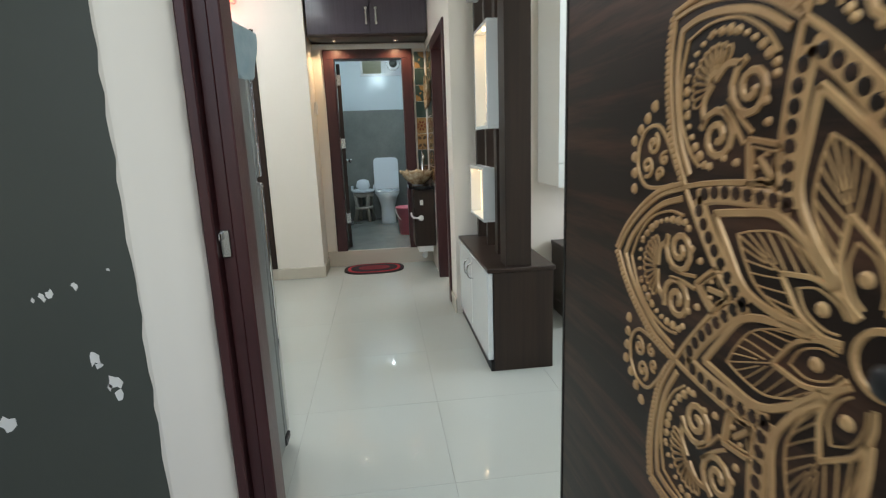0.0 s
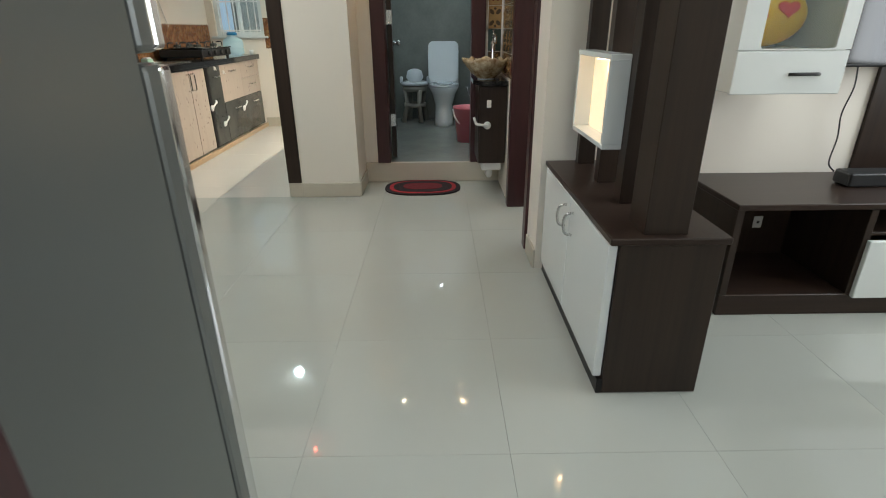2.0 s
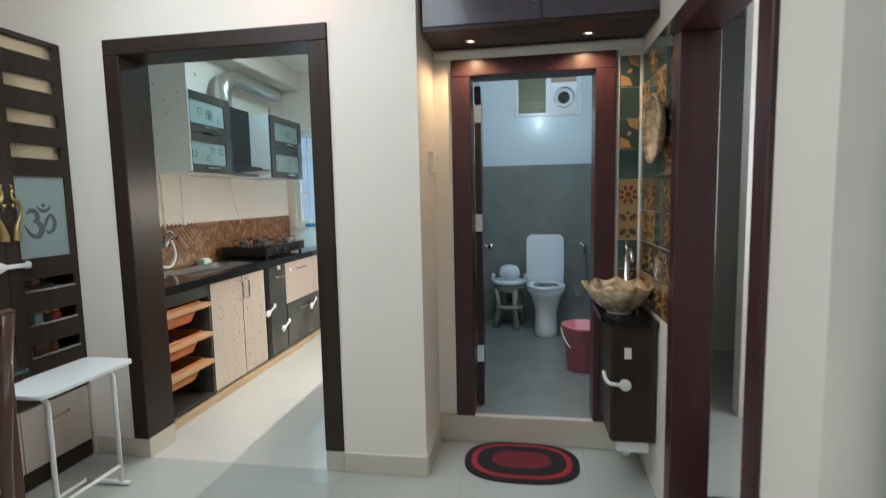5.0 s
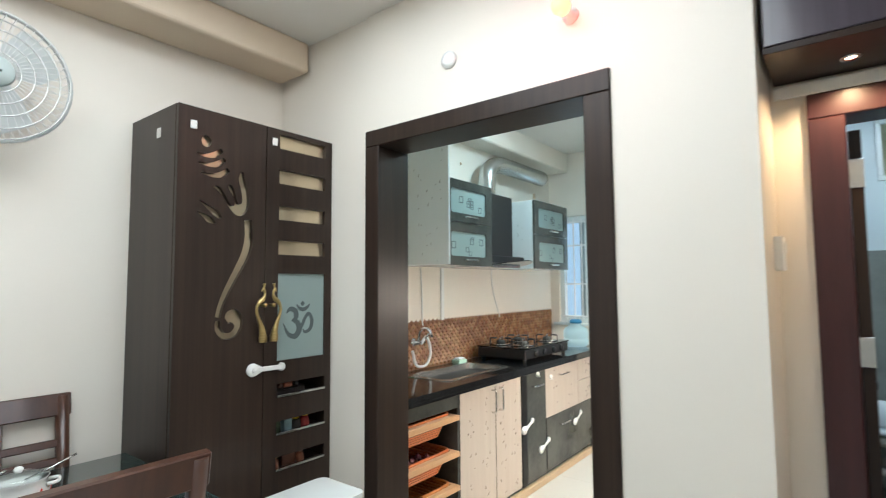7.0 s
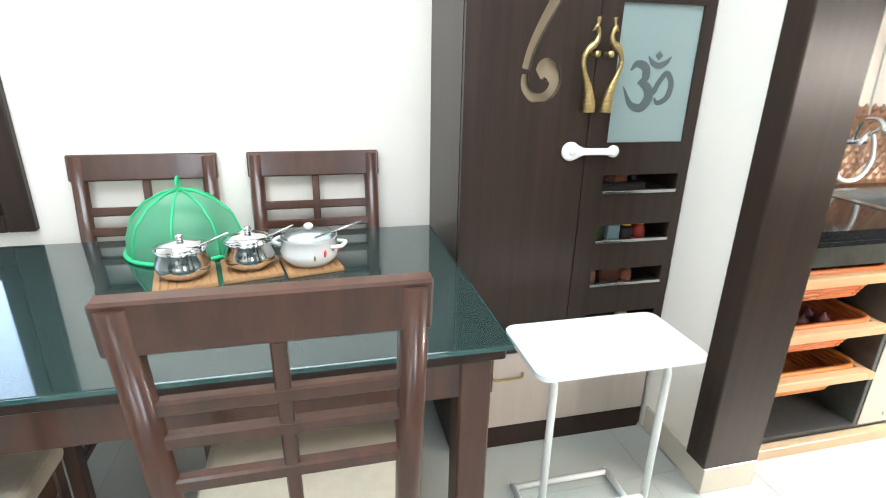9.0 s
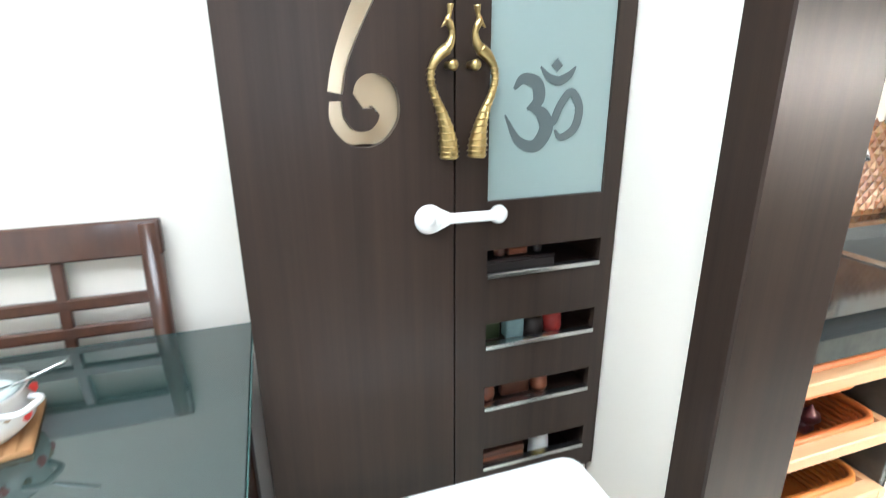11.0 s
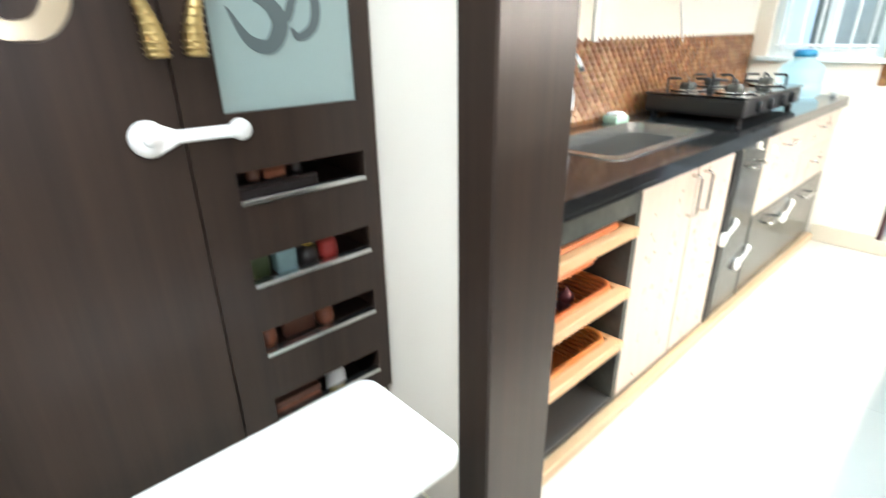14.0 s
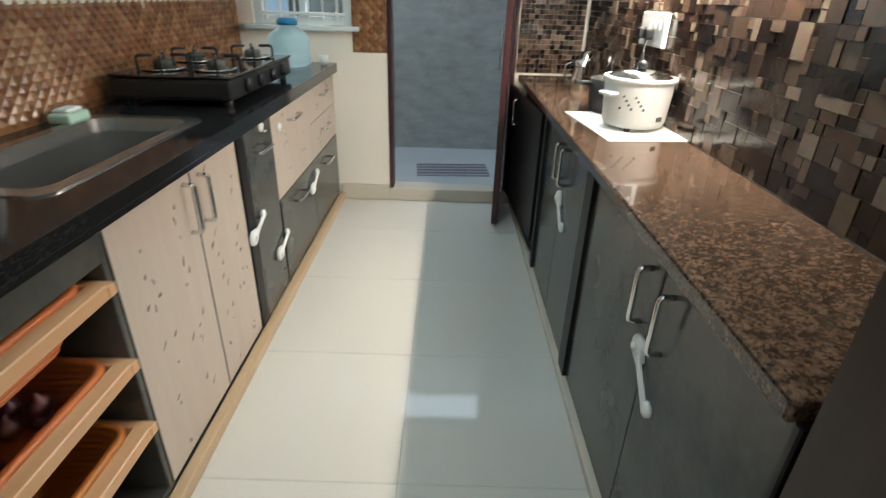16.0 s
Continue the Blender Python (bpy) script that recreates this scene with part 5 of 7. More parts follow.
for x in (-0.41, 0.33):
    for y in (-0.80, 0.73):
        part("leg", bx(x, x + 0.075, y, y + 0.075, 0, TZ - 0.042, 0.005), ROSEW, tb)


def chair():
    c = thing("dining_chair", "polished brown wooden dining chair with a ladder back", "chair", (0, 0, 0), 0, "chairs round the table")
    for y in (-0.205, 0.165):
        part("front_leg", bx(-0.24, -0.20, y, y + 0.04, 0, 0.43, 0.004), ROSEW, c)
    for y in (-0.215, 0.175):
        part("back_leg", tube(bent([(0.22, y + 0.02, 0.0), (0.165, y + 0.02, 0.30), (0.165, y + 0.02, 0.48), (0.235, y + 0.02, 0.99)], 0.15), 0.024, 8), ROSEW, c)
    for d in ((-0.235, -0.205, -0.17, 0.17), (0.15, 0.18, -0.18, 0.18)):
        part("seat_rail", bx(*d, 0.36, 0.425, 0.003), ROSEW, c)
    for y in (-0.20, 0.175):
        part("seat_rail", bx(-0.22, 0.17, y, y + 0.025, 0.36, 0.425, 0.003), ROSEW, c)
    part("seat", bx(-0.25, 0.175, -0.215, 0.215, 0.425, 0.475, 0.018, None, 3), CUSHION, c, "beige fabric seat pad")

    def back_x(z):
        return 0.165 + 0.07 * max(0, z - 0.48) / 0.51
    for z0, z1, t_ in ((0.918, 1.0, 0.028), (0.808, 0.836, 0.02), (0.744, 0.772, 0.02), (0.655, 0.683, 0.022)):
        xm = back_x((z0 + z1) / 2)
        b = bx(xm - t_ / 2, xm + t_ / 2, -0.20 if z1 < 0.99 else -0.222, 0.20 if z1 < 0.99 else 0.222, z0, z1, 0.004)
        part("crest_rail" if z1 > 0.99 else "back_slat", moved(b, Matrix.Translation((xm, 0, (z0 + z1) / 2)) @ pose(0, 0, 0, 0, 7.8, 0) @ Matrix.Translation((-xm, 0, -(z0 + z1) / 2))), ROSEW, c)
    part("centre_post", moved(bx(-0.009, 0.009, -0.012, 0.012, -0.17, 0.17, 0.003), pose(back_x(0.75), 0, 0.75, 0, 7.8, 0)), ROSEW, c)
    for y in (-0.205, 0.18):
        part("stretcher", bx(-0.21, 0.19, y, y + 0.022, 0.17, 0.195, 0.003), ROSEW, c)
    return c


first = chair()
TALL = Matrix.Diagonal((1.0, 1.0, 1.045, 1.0))
first.matrix_world = pose(0.27, -1.235, 0, 0, 0, 0) @ TALL
for x, y, a in ((0.27, -2.0, 0), (-0.445, -1.18, 180), (-0.445, -1.72, 180)):
    copy_thing(first, pose(x, y, 0, 0, 0, a) @ Matrix.Diagonal((1.0, 1.0, 0.99, 1.0)))


def pot(name, label, at, r, hgt, mat, lidmat, handle=True, rot=0):
    t = thing(name, label, "pot", at, rot)
    b = part("body", lathe([(0, 0), (r * 0.7, 0), (r * 0.95, hgt * 0.25), (r, hgt * 0.5), (r * 0.86, hgt * 0.86), (r * 0.97, hgt), (r * 0.9, hgt), (r * 0.8, hgt * 0.85), (0, hgt * 0.7)], 28), mat, t)
    part("lid", lathe([(r * 0.93, hgt * 1.0), (r * 0.96, hgt * 1.03), (r * 0.6, hgt * 1.16), (r * 0.12, hgt * 1.23), (0, hgt * 1.23)], 28), lidmat, t)
    part("lid_knob", lathe([(0, hgt * 1.23), (r * 0.10, hgt * 1.23), (r * 0.17, hgt * 1.36), (r * 0.1, hgt * 1.44), (0, hgt * 1.45)], 16), PLASTIC if lidmat is CLEAR else lidmat, t)
    if handle:
        for s in (1, -1):
            part("handle", tube(bent([(s * r * 0.9, -0.03, hgt * 0.72), (s * r * 1.25, -0.025, hgt * 0.75), (s * r * 1.25, 0.025, hgt * 0.75), (s * r * 0.9, 0.03, hgt * 0.72)], 0.02), 0.006, 8), mat, t)
    part("spoon", tube([(r * 0.2, 0, hgt * 0.9), (r * 1.0, 0.02, hgt * 1.18), (r * 1.75, 0.04, hgt * 1.5)], 0.0035, 6), STEEL, t)
    return t


for x, y in ((-0.285, -1.205), (-0.275, -1.370), (-0.235, -1.535)):
    m_ = thing("trivet", "square bamboo trivet on the glass table", "trivet", (x, y, TZ), 12, "trivets on the table")
    part("mat", bx(-0.085, 0.085, -0.078, 0.078, 0, 0.009, 0.002), CORK, m_)
    for k in range(8):
        part("slat", bx(-0.085, 0.085, -0.075 + k * 0.0195, -0.060 + k * 0.0195, 0.009, 0.0115, 0.001), CORK, m_)
pw = pot("casserole", "white enamel casserole with red flowers and a glass lid", (-0.285, -1.205, TZ + 0.0115), 0.083, 0.080, FLORAL, CLEAR, True, 70)
for k in range(6):
    a = radians(-60 + 22 * k)
    o = bmesh.new()
    bmesh.ops.create_icosphere(o, subdivisions=1, radius=0.010 + 0.003 * (k % 2))
    part("flower_print", moved(o, Matrix.Translation((0.0815 * math.cos(a), 0.0815 * math.sin(a), 0.036 + 0.008 * (k % 3))) @ Matrix.Diagonal((0.25, 0.9, 0.9, 1))), RED if k % 2 else MOTIFA, pw, "painted red flower")
for x, y in ((-0.275, -1.370), (-0.235, -1.535)):
    pot("steel_pot", "polished steel pot with a lid on a trivet", (x, y, TZ + 0.0115), 0.07, 0.082, CHROME, CHROME, False, 60)
dm = thing("food_cover", "green net food cover standing on the table", "food cover", (-0.50, -1.585, TZ))
R = 0.168
one = lathe([(R, 0.0), (R * 0.97, 0.05), (R * 0.85, 0.105), (R * 0.6, 0.15), (R * 0.28, 0.178), (0.01, 0.185)], 32)
part("net", one, NETSOFT, dm)
for k in range(8):
    a = k * math.pi / 4
    part("rib", tube([(q * math.cos(a), q * math.sin(a), z) for q, z in ((R * 1.005, 0.0), (R * 0.98, 0.05), (R * 0.86, 0.107), (R * 0.61, 0.152), (R * 0.28, 0.181), (0.01, 0.188))], 0.004, 6), NETGREEN, dm)
part("rim", tube([(R * 1.01 * math.cos(k * math.pi / 16), R * 1.01 * math.sin(k * math.pi / 16), 0.007) for k in range(32)], 0.007, 6, None, True), NETGREEN, dm)
part("loop", tube([(0.022 * math.cos(k * math.pi / 8), 0, 0.205 + 0.022 * math.sin(k * math.pi / 8)) for k in range(16)], 0.004, 6, None, True), NETGREEN, dm)

SZ = 0.605
st = thing("side_table", "small white table with rounded top and tube legs", "side table", (0.04, -0.43, 0))
part("tabletop", plate(rounded(-0.135, 0.142, -0.235, 0.262, 0.035), [], 0.016, lambda u, v, q: (u, v, SZ - 0.016 + q)), WHITE, st)
for y in (-0.17, 0.17):
    part("frame_tube", tube(bent([(-0.11, y, 0.012), (-0.11, y, 0.012), (0.14, y, 0.012)], 0.01), 0.011, 8), PLASTIC, st)
    part("leg", tube(bent([(0.095, y, 0.02), (0.095, y, SZ - 0.05), (0.05, y, SZ - 0.022), (-0.10, y, SZ - 0.022)], 0.06), 0.011, 8), PLASTIC, st)
for z in (0.10, 0.013):
    part("crossbar", tube([(0.095 if z > 0.05 else -0.10, -0.17, z), (0.095 if z > 0.05 else -0.10, 0.17, z)], 0.009, 8), PLASTIC, st)

fan = thing("wall_fan", "grey wall-mounted fan with a wire cage", "fan", (-0.70, -1.28, 2.12))
part("bracket", bx(0, 0.03, -0.06, 0.06, -0.16, 0.02, 0.006), PLASTIC, fan)
part("arm", tube(bent([(0.02, 0, -0.07), (0.10, 0, -0.07), (0.12, 0, 0.05)], 0.04), 0.02, 10), STEEL, fan)
part("motor", moved(lathe([(0, -0.07), (0.05, -0.065), (0.065, -0.02), (0.06, 0.03), (0, 0.035)], 20), pose(0.13, 0, 0.06, 0, 90, 0)), PLASTIC, fan)
part("hub_badge", moved(lathe([(0, 0.0), (0.055, 0.0), (0.05, 0.012), (0, 0.014)], 24), pose(0.245, 0, 0.06, 0, 90, 0)), material("grey_fan_badge", (0.40, 0.46, 0.44), 0.3), fan)
part("hub_mark", bx(0.2595, 0.2605, -0.015, 0.015, 0.056, 0.064), BLKPLA, fan)
for k in range(3):
    b = plate([(0.03, -0.03), (0.10, -0.095), (0.170, -0.100), (0.205, -0.02), (0.180, 0.075), (0.09, 0.060), (0.03, 0.03)], [], 0.003, lambda u, v, q: (u, v, q + 0.12 * v))
    part("blade", moved(b, pose(0.205, 0, 0.06, 0, 90, 0) @ pose(0, 0, 0, 0, 0, k * 120 + 15)), FANP, fan)
for rr in (0.07, 0.11, 0.15, 0.19, 0.225):
    part("cage_ring", tube([(0.245 - 1.2 * (rr - 0.05) ** 2, rr * math.cos(k * math.pi / 20), 0.06 + rr * math.sin(k * math.pi / 20)) for k in range(40)], 0.0022, 5, None, True), STEEL, fan)
part("cage_rim", tube([(0.195, 0.229 * math.cos(k * math.pi / 20), 0.06 + 0.229 * math.sin(k * math.pi / 20)) for k in range(40)], 0.008, 8, None, True), FANP, fan, "pale grey cage rim")
for k in range(48):
    a = k * math.pi / 24
    part("cage_wire", tube([(0.245 - 1.2 * (q - 0.05) ** 2, q * math.cos(a), 0.06 + q * math.sin(a)) for q in (0.05, 0.11, 0.17, 0.225)] + [(0.15, 0.215 * math.cos(a), 0.06 + 0.215 * math.sin(a)), (0.12, 0.12 * math.cos(a), 0.06 + 0.12 * math.sin(a))], 0.0013, 4), PLASTIC, fan)

bulb = thing("wall_bulb", "small glowing red-orange bulb in a wall holder", "lamp", (1.045, 0.0, 2.405))
part("holder", moved(lathe([(0, 0), (0.03, 0), (0.03, 0.008), (0.017, 0.012), (0.017, 0.045), (0, 0.045)], 18), pose(0, 0, 0, 90, 0, 0)), PLASTIC, bulb)
part("bulb", moved(lathe([(0.014, 0.045), (0.03, 0.065), (0.034, 0.085), (0.026, 0.108), (0, 0.116)], 18), pose(0, 0, 0, 90, 0, 0)), LAMPR, bulb, "glowing red-orange glass")
rs = thing("ceiling_rose", "white round wiring plate on the wall", "wall plate", (0.50, 0.0, 2.395))
part("plate", moved(lathe([(0, 0), (0.038, 0), (0.036, 0.012), (0.02, 0.016), (0, 0.016)], 24), pose(0, 0, 0, 90, 0, 0)), PLASTIC, rs)
sw = thing("light_switch", "white switch box on the passage wall", "switch", (1.60, 0.27, 1.54))
part("box", bx(0, 0.028, -0.035, 0.035, -0.055, 0.055, 0.004), PLASTIC, sw)
part("rocker", bx(0.028, 0.033, -0.015, 0.015, 0.0, 0.035, 0.002), PLASTIC, sw)

cl_ = thing("tray_light", "bright white light panel in the ceiling tray", "ceiling light", (0.775, -1.36, H + 0.1))
part("diffuser", bx(-0.83, 0.83, -0.94, 0.94, -0.035, -0.004), LAMPC, cl_, "glowing diffuser")

# ---------- loft and passage ----------
lf = thing("loft_cabinet", "plum-brown loft cabinet above the bathroom passage", "cabinet", (1.61, 0.07, 2.125))
part("body", bx(0, 1.045, 0.02, 0.31, 0.0, 0.62, 0.002), LOFTW, lf)
part("underside", bx(0, 1.045, 0.0, 0.315, -0.003, 0.018, 0.002), WENGE_H, lf)
for x0, x1, hx in ((0.004, 0.545, 0.515), (0.55, 1.042, 0.60)):
    d = part("cabinet_door", bx(x0, x1, 0.0, 0.02, 0.02, 0.618, 0.003), LOFTW, lf)
    part("door_handle", bx(hx - 0.008, hx + 0.008, -0.028, -0.02, 0.10, 0.23, 0.004), STEEL, d)
    for z in (0.105, 0.225):
        part("handle_foot", bx(hx - 0.011, hx + 0.011, -0.026, 0.001, z - 0.012, z + 0.012, 0.003), CHROME, d)
for x in (0.21, 0.77):
    part("downlight_rim", lathe([(0.014, -0.004), (0.022, -0.008), (0.030, -0.003), (0.014, -0.003)], 22, (x, 0.18, 0)), CHROME, lf)
    part("downlight", lathe([(0, -0.004), (0.014, -0.004), (0.014, -0.003), (0, -0.003)], 22, (x, 0.18, 0)), LAMPW, lf, "warm glowing downlight")
struct("trim_loft", bx(1.61, 2.655, 0.372, 0.386, 2.07, 2.112, 0.002), PLASTIC, "white strip under the loft", "trim")

vn = thing("vanity", "dark wenge basin cabinet with a black granite top", "vanity", (2.43, -0.02, 0.19))
part("body", bx(0.03, 0.225, 0.02, 0.37, 0.05, 0.585, 0.003), WENGE, vn)
d = part("cabinet_door", bx(0.035, 0.222, 0.0, 0.02, 0.052, 0.58, 0.003), WENGE, vn)
part("pad", bx(0.085, 0.115, -0.004, 0.0, 0.44, 0.49, 0.001), PAPER, d, "white sticker pad")
part("worktop", plate([(-0.005, 0.10), (0.05, -0.02), (0.225, -0.02), (0.225, 0.385), (-0.005, 0.385)], [], 0.03, lambda u, v, q: (u, v, 0.585 + q)), GRANITE, vn)
part("drain_pipe", tube(bent([(0.13, 0.15, 0.05), (0.13, 0.15, -0.08), (0.13, 0.32, -0.10)], 0.05), 0.022, 12), PLASTIC, vn)
part("drain_bracket", bx(0.06, 0.20, 0.02, 0.36, -0.006, 0.05, 0.004), PLASTIC, vn)
lk = new("child_lock")
lk.matrix_world = Matrix.Translation((2.445, -0.02, 0.52)) @ pose(0, 0, 0, 90, 0, 0)
tagged(lk, "white plastic child lock around the vanity door edge", "child lock", "child locks")
part("pad", lathe([(0, 0), (0.026, 0), (0.026, 0.010), (0.018, 0.015), (0, 0.016)], 20, (0.075, -0.01, 0)), PLASTIC, lk)
part("strap", tube(bent([(0.07, -0.01, 0.012), (0.0, 0.0, 0.014), (-0.012, 0.02, 0.0), (-0.012, 0.035, -0.04)], 0.03), 0.009, 8), PLASTIC, lk)
bs = thing("wash_basin", "shell-like brown and cream glossy wash basin", "basin", (2.52, 0.16, 0.805))
bm = bmesh.new()
prof = [(0.055, 0.0), (0.07, 0.012), (0.11, 0.045), (0.15, 0.095), (0.165, 0.13), (0.155, 0.135), (0.13, 0.10), (0.08, 0.05), (0.0, 0.035)]
rings = []
seg = 44
for r, z in prof:
    ring = []
    for i in range(seg):
        a = 2 * math.pi * i / seg
        wob = 1 + (0.055 * math.sin(7 * a) + 0.03 * math.sin(13 * a + 1)) * (z / 0.13)
        ring.append(bm.verts.new((r * wob * math.cos(a), r * 0.95 * wob * math.sin(a), z + 0.010 * (z / 0.13) * math.sin(9 * a + 0.5))))
    rings.append(ring)
for a_, b_ in zip(rings, rings[1:]):
    for i in range(seg):
        bm.faces.new((a_[i], a_[(i + 1) % seg], b_[(i + 1) % seg], b_[i])).smooth = True
bmesh.ops.remove_doubles(bm, verts=bm.verts[:], dist=0.0004)
part("bowl", bm, SHELL, bs)
part("foot_ring", lathe([(0, 0), (0.06, 0), (0.058, 0.008), (0, 0.008)], 24), CERAM, bs)
tp = thing("basin_tap", "tall chrome basin tap behind the bowl", "tap", (2.585, 0.345, 0.805))
part("column", lathe([(0, 0), (0.024, 0), (0.02, 0.01), (0.015, 0.02), (0.015, 0.24), (0, 0.245)], 18), CHROME, tp)
part("spout", tube(bent([(0, 0, 0.235), (0, -0.05, 0.29), (0, -0.13, 0.27), (0, -0.14, 0.23)], 0.05), 0.011, 10), CHROME, tp)
part("lever", tube([(0, 0, 0.245), (0.0, 0.02, 0.32)], 0.006, 8), CHROME, tp)
pl = thing("wall_plate", "large round brown and cream decorative plate on the tiles", "plate", (2.648, -0.045, 1.63))
bm = lathe([(0, 0.012), (0.09, 0.014), (0.125, 0.03), (0.14, 0.045), (0.142, 0.04), (0.12, 0.016), (0.08, 0.0), (0, 0.0)], 40)
for k in range(40):
    a = k * math.pi / 20
    o = bmesh.new()
    bmesh.ops.create_icosphere(o, subdivisions=1, radius=0.009)
    join(bm, moved(o, Matrix.Translation((0.137 * math.cos(a), 0.137 * math.sin(a), 0.042))))
part("dish", moved(bm, pose(0, 0, 0, 0, -90, 0)), SHELL, pl)
mt = thing("door_mat", "oval dark red and black door mat on the tiles", "door mat", (2.055, 0.19, 0.0))
for nm, rx_, ry_, z, mat in (("outer_band", 0.29, 0.20, 0.010, MATBLK), ("middle_band", 0.255, 0.17, 0.013, MATBRT), ("inner_band", 0.225, 0.145, 0.0150, MATBLK), ("centre", 0.15, 0.085, 0.017, MATRED)):
    def oval(k):
        a = 2 * math.pi * k / 40
        return (rx_ * math.copysign(abs(math.cos(a)) ** 0.7, math.cos(a)), ry_ * math.copysign(abs(math.sin(a)) ** 0.85, math.sin(a)))
    part(nm, plate([oval(k) for k in range(40)], [], z, lambda u, v, q: (u, v, 0.001 + q)), mat, mt)

# ---------- bathroom ----------
bd = thing("door_bathroom", "dark wood bathroom door standing open inwards", "door", (1.80, 0.53, 0.165), 4)
part("leaf", bx(0.005, 0.04, 0.0, 0.62, 0, 1.80, 0.002), WENGE, bd)
part("knob", moved(lathe([(0, 0), (0.025, 0), (0.02, 0.01), (0.01, 0.015), (0.012, 0.03), (0.025, 0.045), (0.02, 0.06), (0, 0.062)], 18), pose(0.04, 0.56, 0.86, 0, 90, 0)), STEEL, bd)
for z in (0.25, 1.0, 1.6):
    part("hinge", bx(0.0, 0.044, -0.006, 0.03, z, z + 0.10, 0.002), STEEL, bd)
wcx = thing("toilet", "white ceramic toilet with its lid raised", "toilet", (2.245, 2.16, 0.15))
part("pedestal", lathe([(0, 0), (0.105, 0), (0.10, 0.05), (0.095, 0.22), (0.13, 0.34), (0.165, 0.41), (0.15, 0.42), (0.12, 0.36), (0, 0.30)], 30, (0, 0, 0), None, True, 1.35), CERAM, wcx)
part("cistern", bx(-0.17, 0.17, 0.24, 0.42, 0.36, 0.78, 0.025, None, 3), CERAM, wcx)
part("seat", plate([(0.165 * math.cos(k * math.pi / 18), 0.225 * math.sin(k * math.pi / 18)) for k in range(36)], [[(0.105 * math.cos(k * math.pi / 15), 0.15 * math.sin(k * math.pi / 15)) for k in range(30)]], 0.02, lambda u, v, q: (u, v, 0.42 + q)), CERAM, wcx)
part("lid", plate(rounded(-0.165, 0.165, 0.44, 0.86, 0.055), [], 0.025, lambda u, v, q: (u, 0.205 + q - (v - 0.44) * -0.06, v)), CERAM, wcx)
bk = thing("bucket", "pink plastic bucket with a white handle", "bucket", (2.46, 1.25, 0.15))
part("pail", lathe([(0, 0.004), (0.10, 0), (0.135, 0.27), (0.142, 0.27), (0.142, 0.285), (0.13, 0.285), (0.098, 0.02), (0, 0.02)], 30), PINK, bk)
part("handle", tube([(-0.14 * math.cos(a) , -0.10 * math.sin(a) , 0.262 - 0.13 * math.sin(a)) for a in [k * math.pi / 12 for k in range(13)]], 0.007, 8), PLASTIC, bk, "pale plastic bail handle")
bk.scale = (1.0, 1.0, 1.12)
stl = thing("stool", "round beige plastic stool", "stool", (1.92, 2.42, 0.15))
part("top", lathe([(0, 0.40), (0.13, 0.40), (0.14, 0.385), (0.135, 0.34), (0.12, 0.34), (0.11, 0.385), (0, 0.385)], 26), STOOLP, stl)
for k in range(4):
    a = k * math.pi / 2 + 0.5
    part("leg", tube([(0.12 * math.cos(a), 0.12 * math.sin(a), 0.36), (0.10 * math.cos(a), 0.10 * math.sin(a), 0.2), (0.15 * math.cos(a), 0.15 * math.sin(a), 0.0)], [0.03, 0.022, 0.028], 8), STOOLP, stl)
part("ring", lathe([(0.105, 0.17), (0.125, 0.17), (0.125, 0.21), (0.105, 0.21), (0.105, 0.17)], 26), STOOLP, stl)
sea = thing("child_toilet_seat", "white plastic child toilet seat on the stool", "toilet seat", (1.92, 2.42, 0.55))
part("ring", lathe([(0.07, 0.0), (0.15, 0.005), (0.155, 0.03), (0.13, 0.045), (0.08, 0.035), (0.07, 0.0)], 30), CERAM, sea)
part("splash_guard", moved(lathe([(0.06, 0), (0.10, 0.06), (0.08, 0.13), (0.04, 0.15), (0, 0.155)], 24, (0, 0, 0), None, True, 0.5), pose(0, 0.06, 0.02)), CERAM, sea)
for x in (-0.15, 0.15):
    part("grip", moved(bx(-0.018, 0.018, -0.02, 0.02, 0, 0.075, 0.012, None, 2), pose(x, 0.02, 0.02)), CERAM, sea)
vt = thing("ventilator", "white louvred ventilator with a round exhaust fan", "ventilator", (2.28, 2.66, 2.30))
for d in ((-0.30, 0.30, -0.20, -0.17), (-0.30, 0.30, 0.17, 0.20), (-0.30, -0.27, -0.17, 0.17), (0.27, 0.30, -0.17, 0.17), (-0.02, 0.02, -0.17, 0.17)):
    part("frame", bx(d[0], d[1], -0.03, 0.02, d[2], d[3], 0.003), WHITE, vt)
for k in range(6):
    part("louvre", moved(bx(-0.27, -0.02, -0.003, 0.003, -0.03, 0.03), pose(0, 0, -0.14 + 0.056 * k, 35, 0, 0)), FADED, vt, "pale glass louvre")
part("fan_plate", bx(0.02, 0.27, -0.012, 0.0, -0.17, 0.10, 0.003), WHITE, vt)
part("fan_ring", moved(lathe([(0.085, 0), (0.095, 0.0), (0.095, 0.03), (0.085, 0.03), (0.085, 0.0)], 30), pose(0.145, -0.01, -0.04, 90, 0, 0)), STEEL, vt)
part("fan_hub", moved(lathe([(0, 0), (0.055, 0.0), (0.05, 0.02), (0, 0.022)], 24), pose(0.145, -0.012, -0.04, 90, 0, 0)), GREYLAM, vt)
part("board", bx(0.03, 0.26, -0.012, 0.0, 0.10, 0.17, 0.002), BORDER, vt)
struct("backdrop_bath", bx(1.9, 2.7, 2.80, 2.81, 2.0, 2.6), SKYGLOW, "daylight behind the ventilator", "backdrop")
hf = thing("health_faucet", "chrome hand shower on a wall hook beside the toilet", "hand shower", (2.62, 2.65, 0.86))
part("hook", bx(-0.02, 0.02, -0.05, 0.0, -0.02, 0.02, 0.004), CHROME, hf)
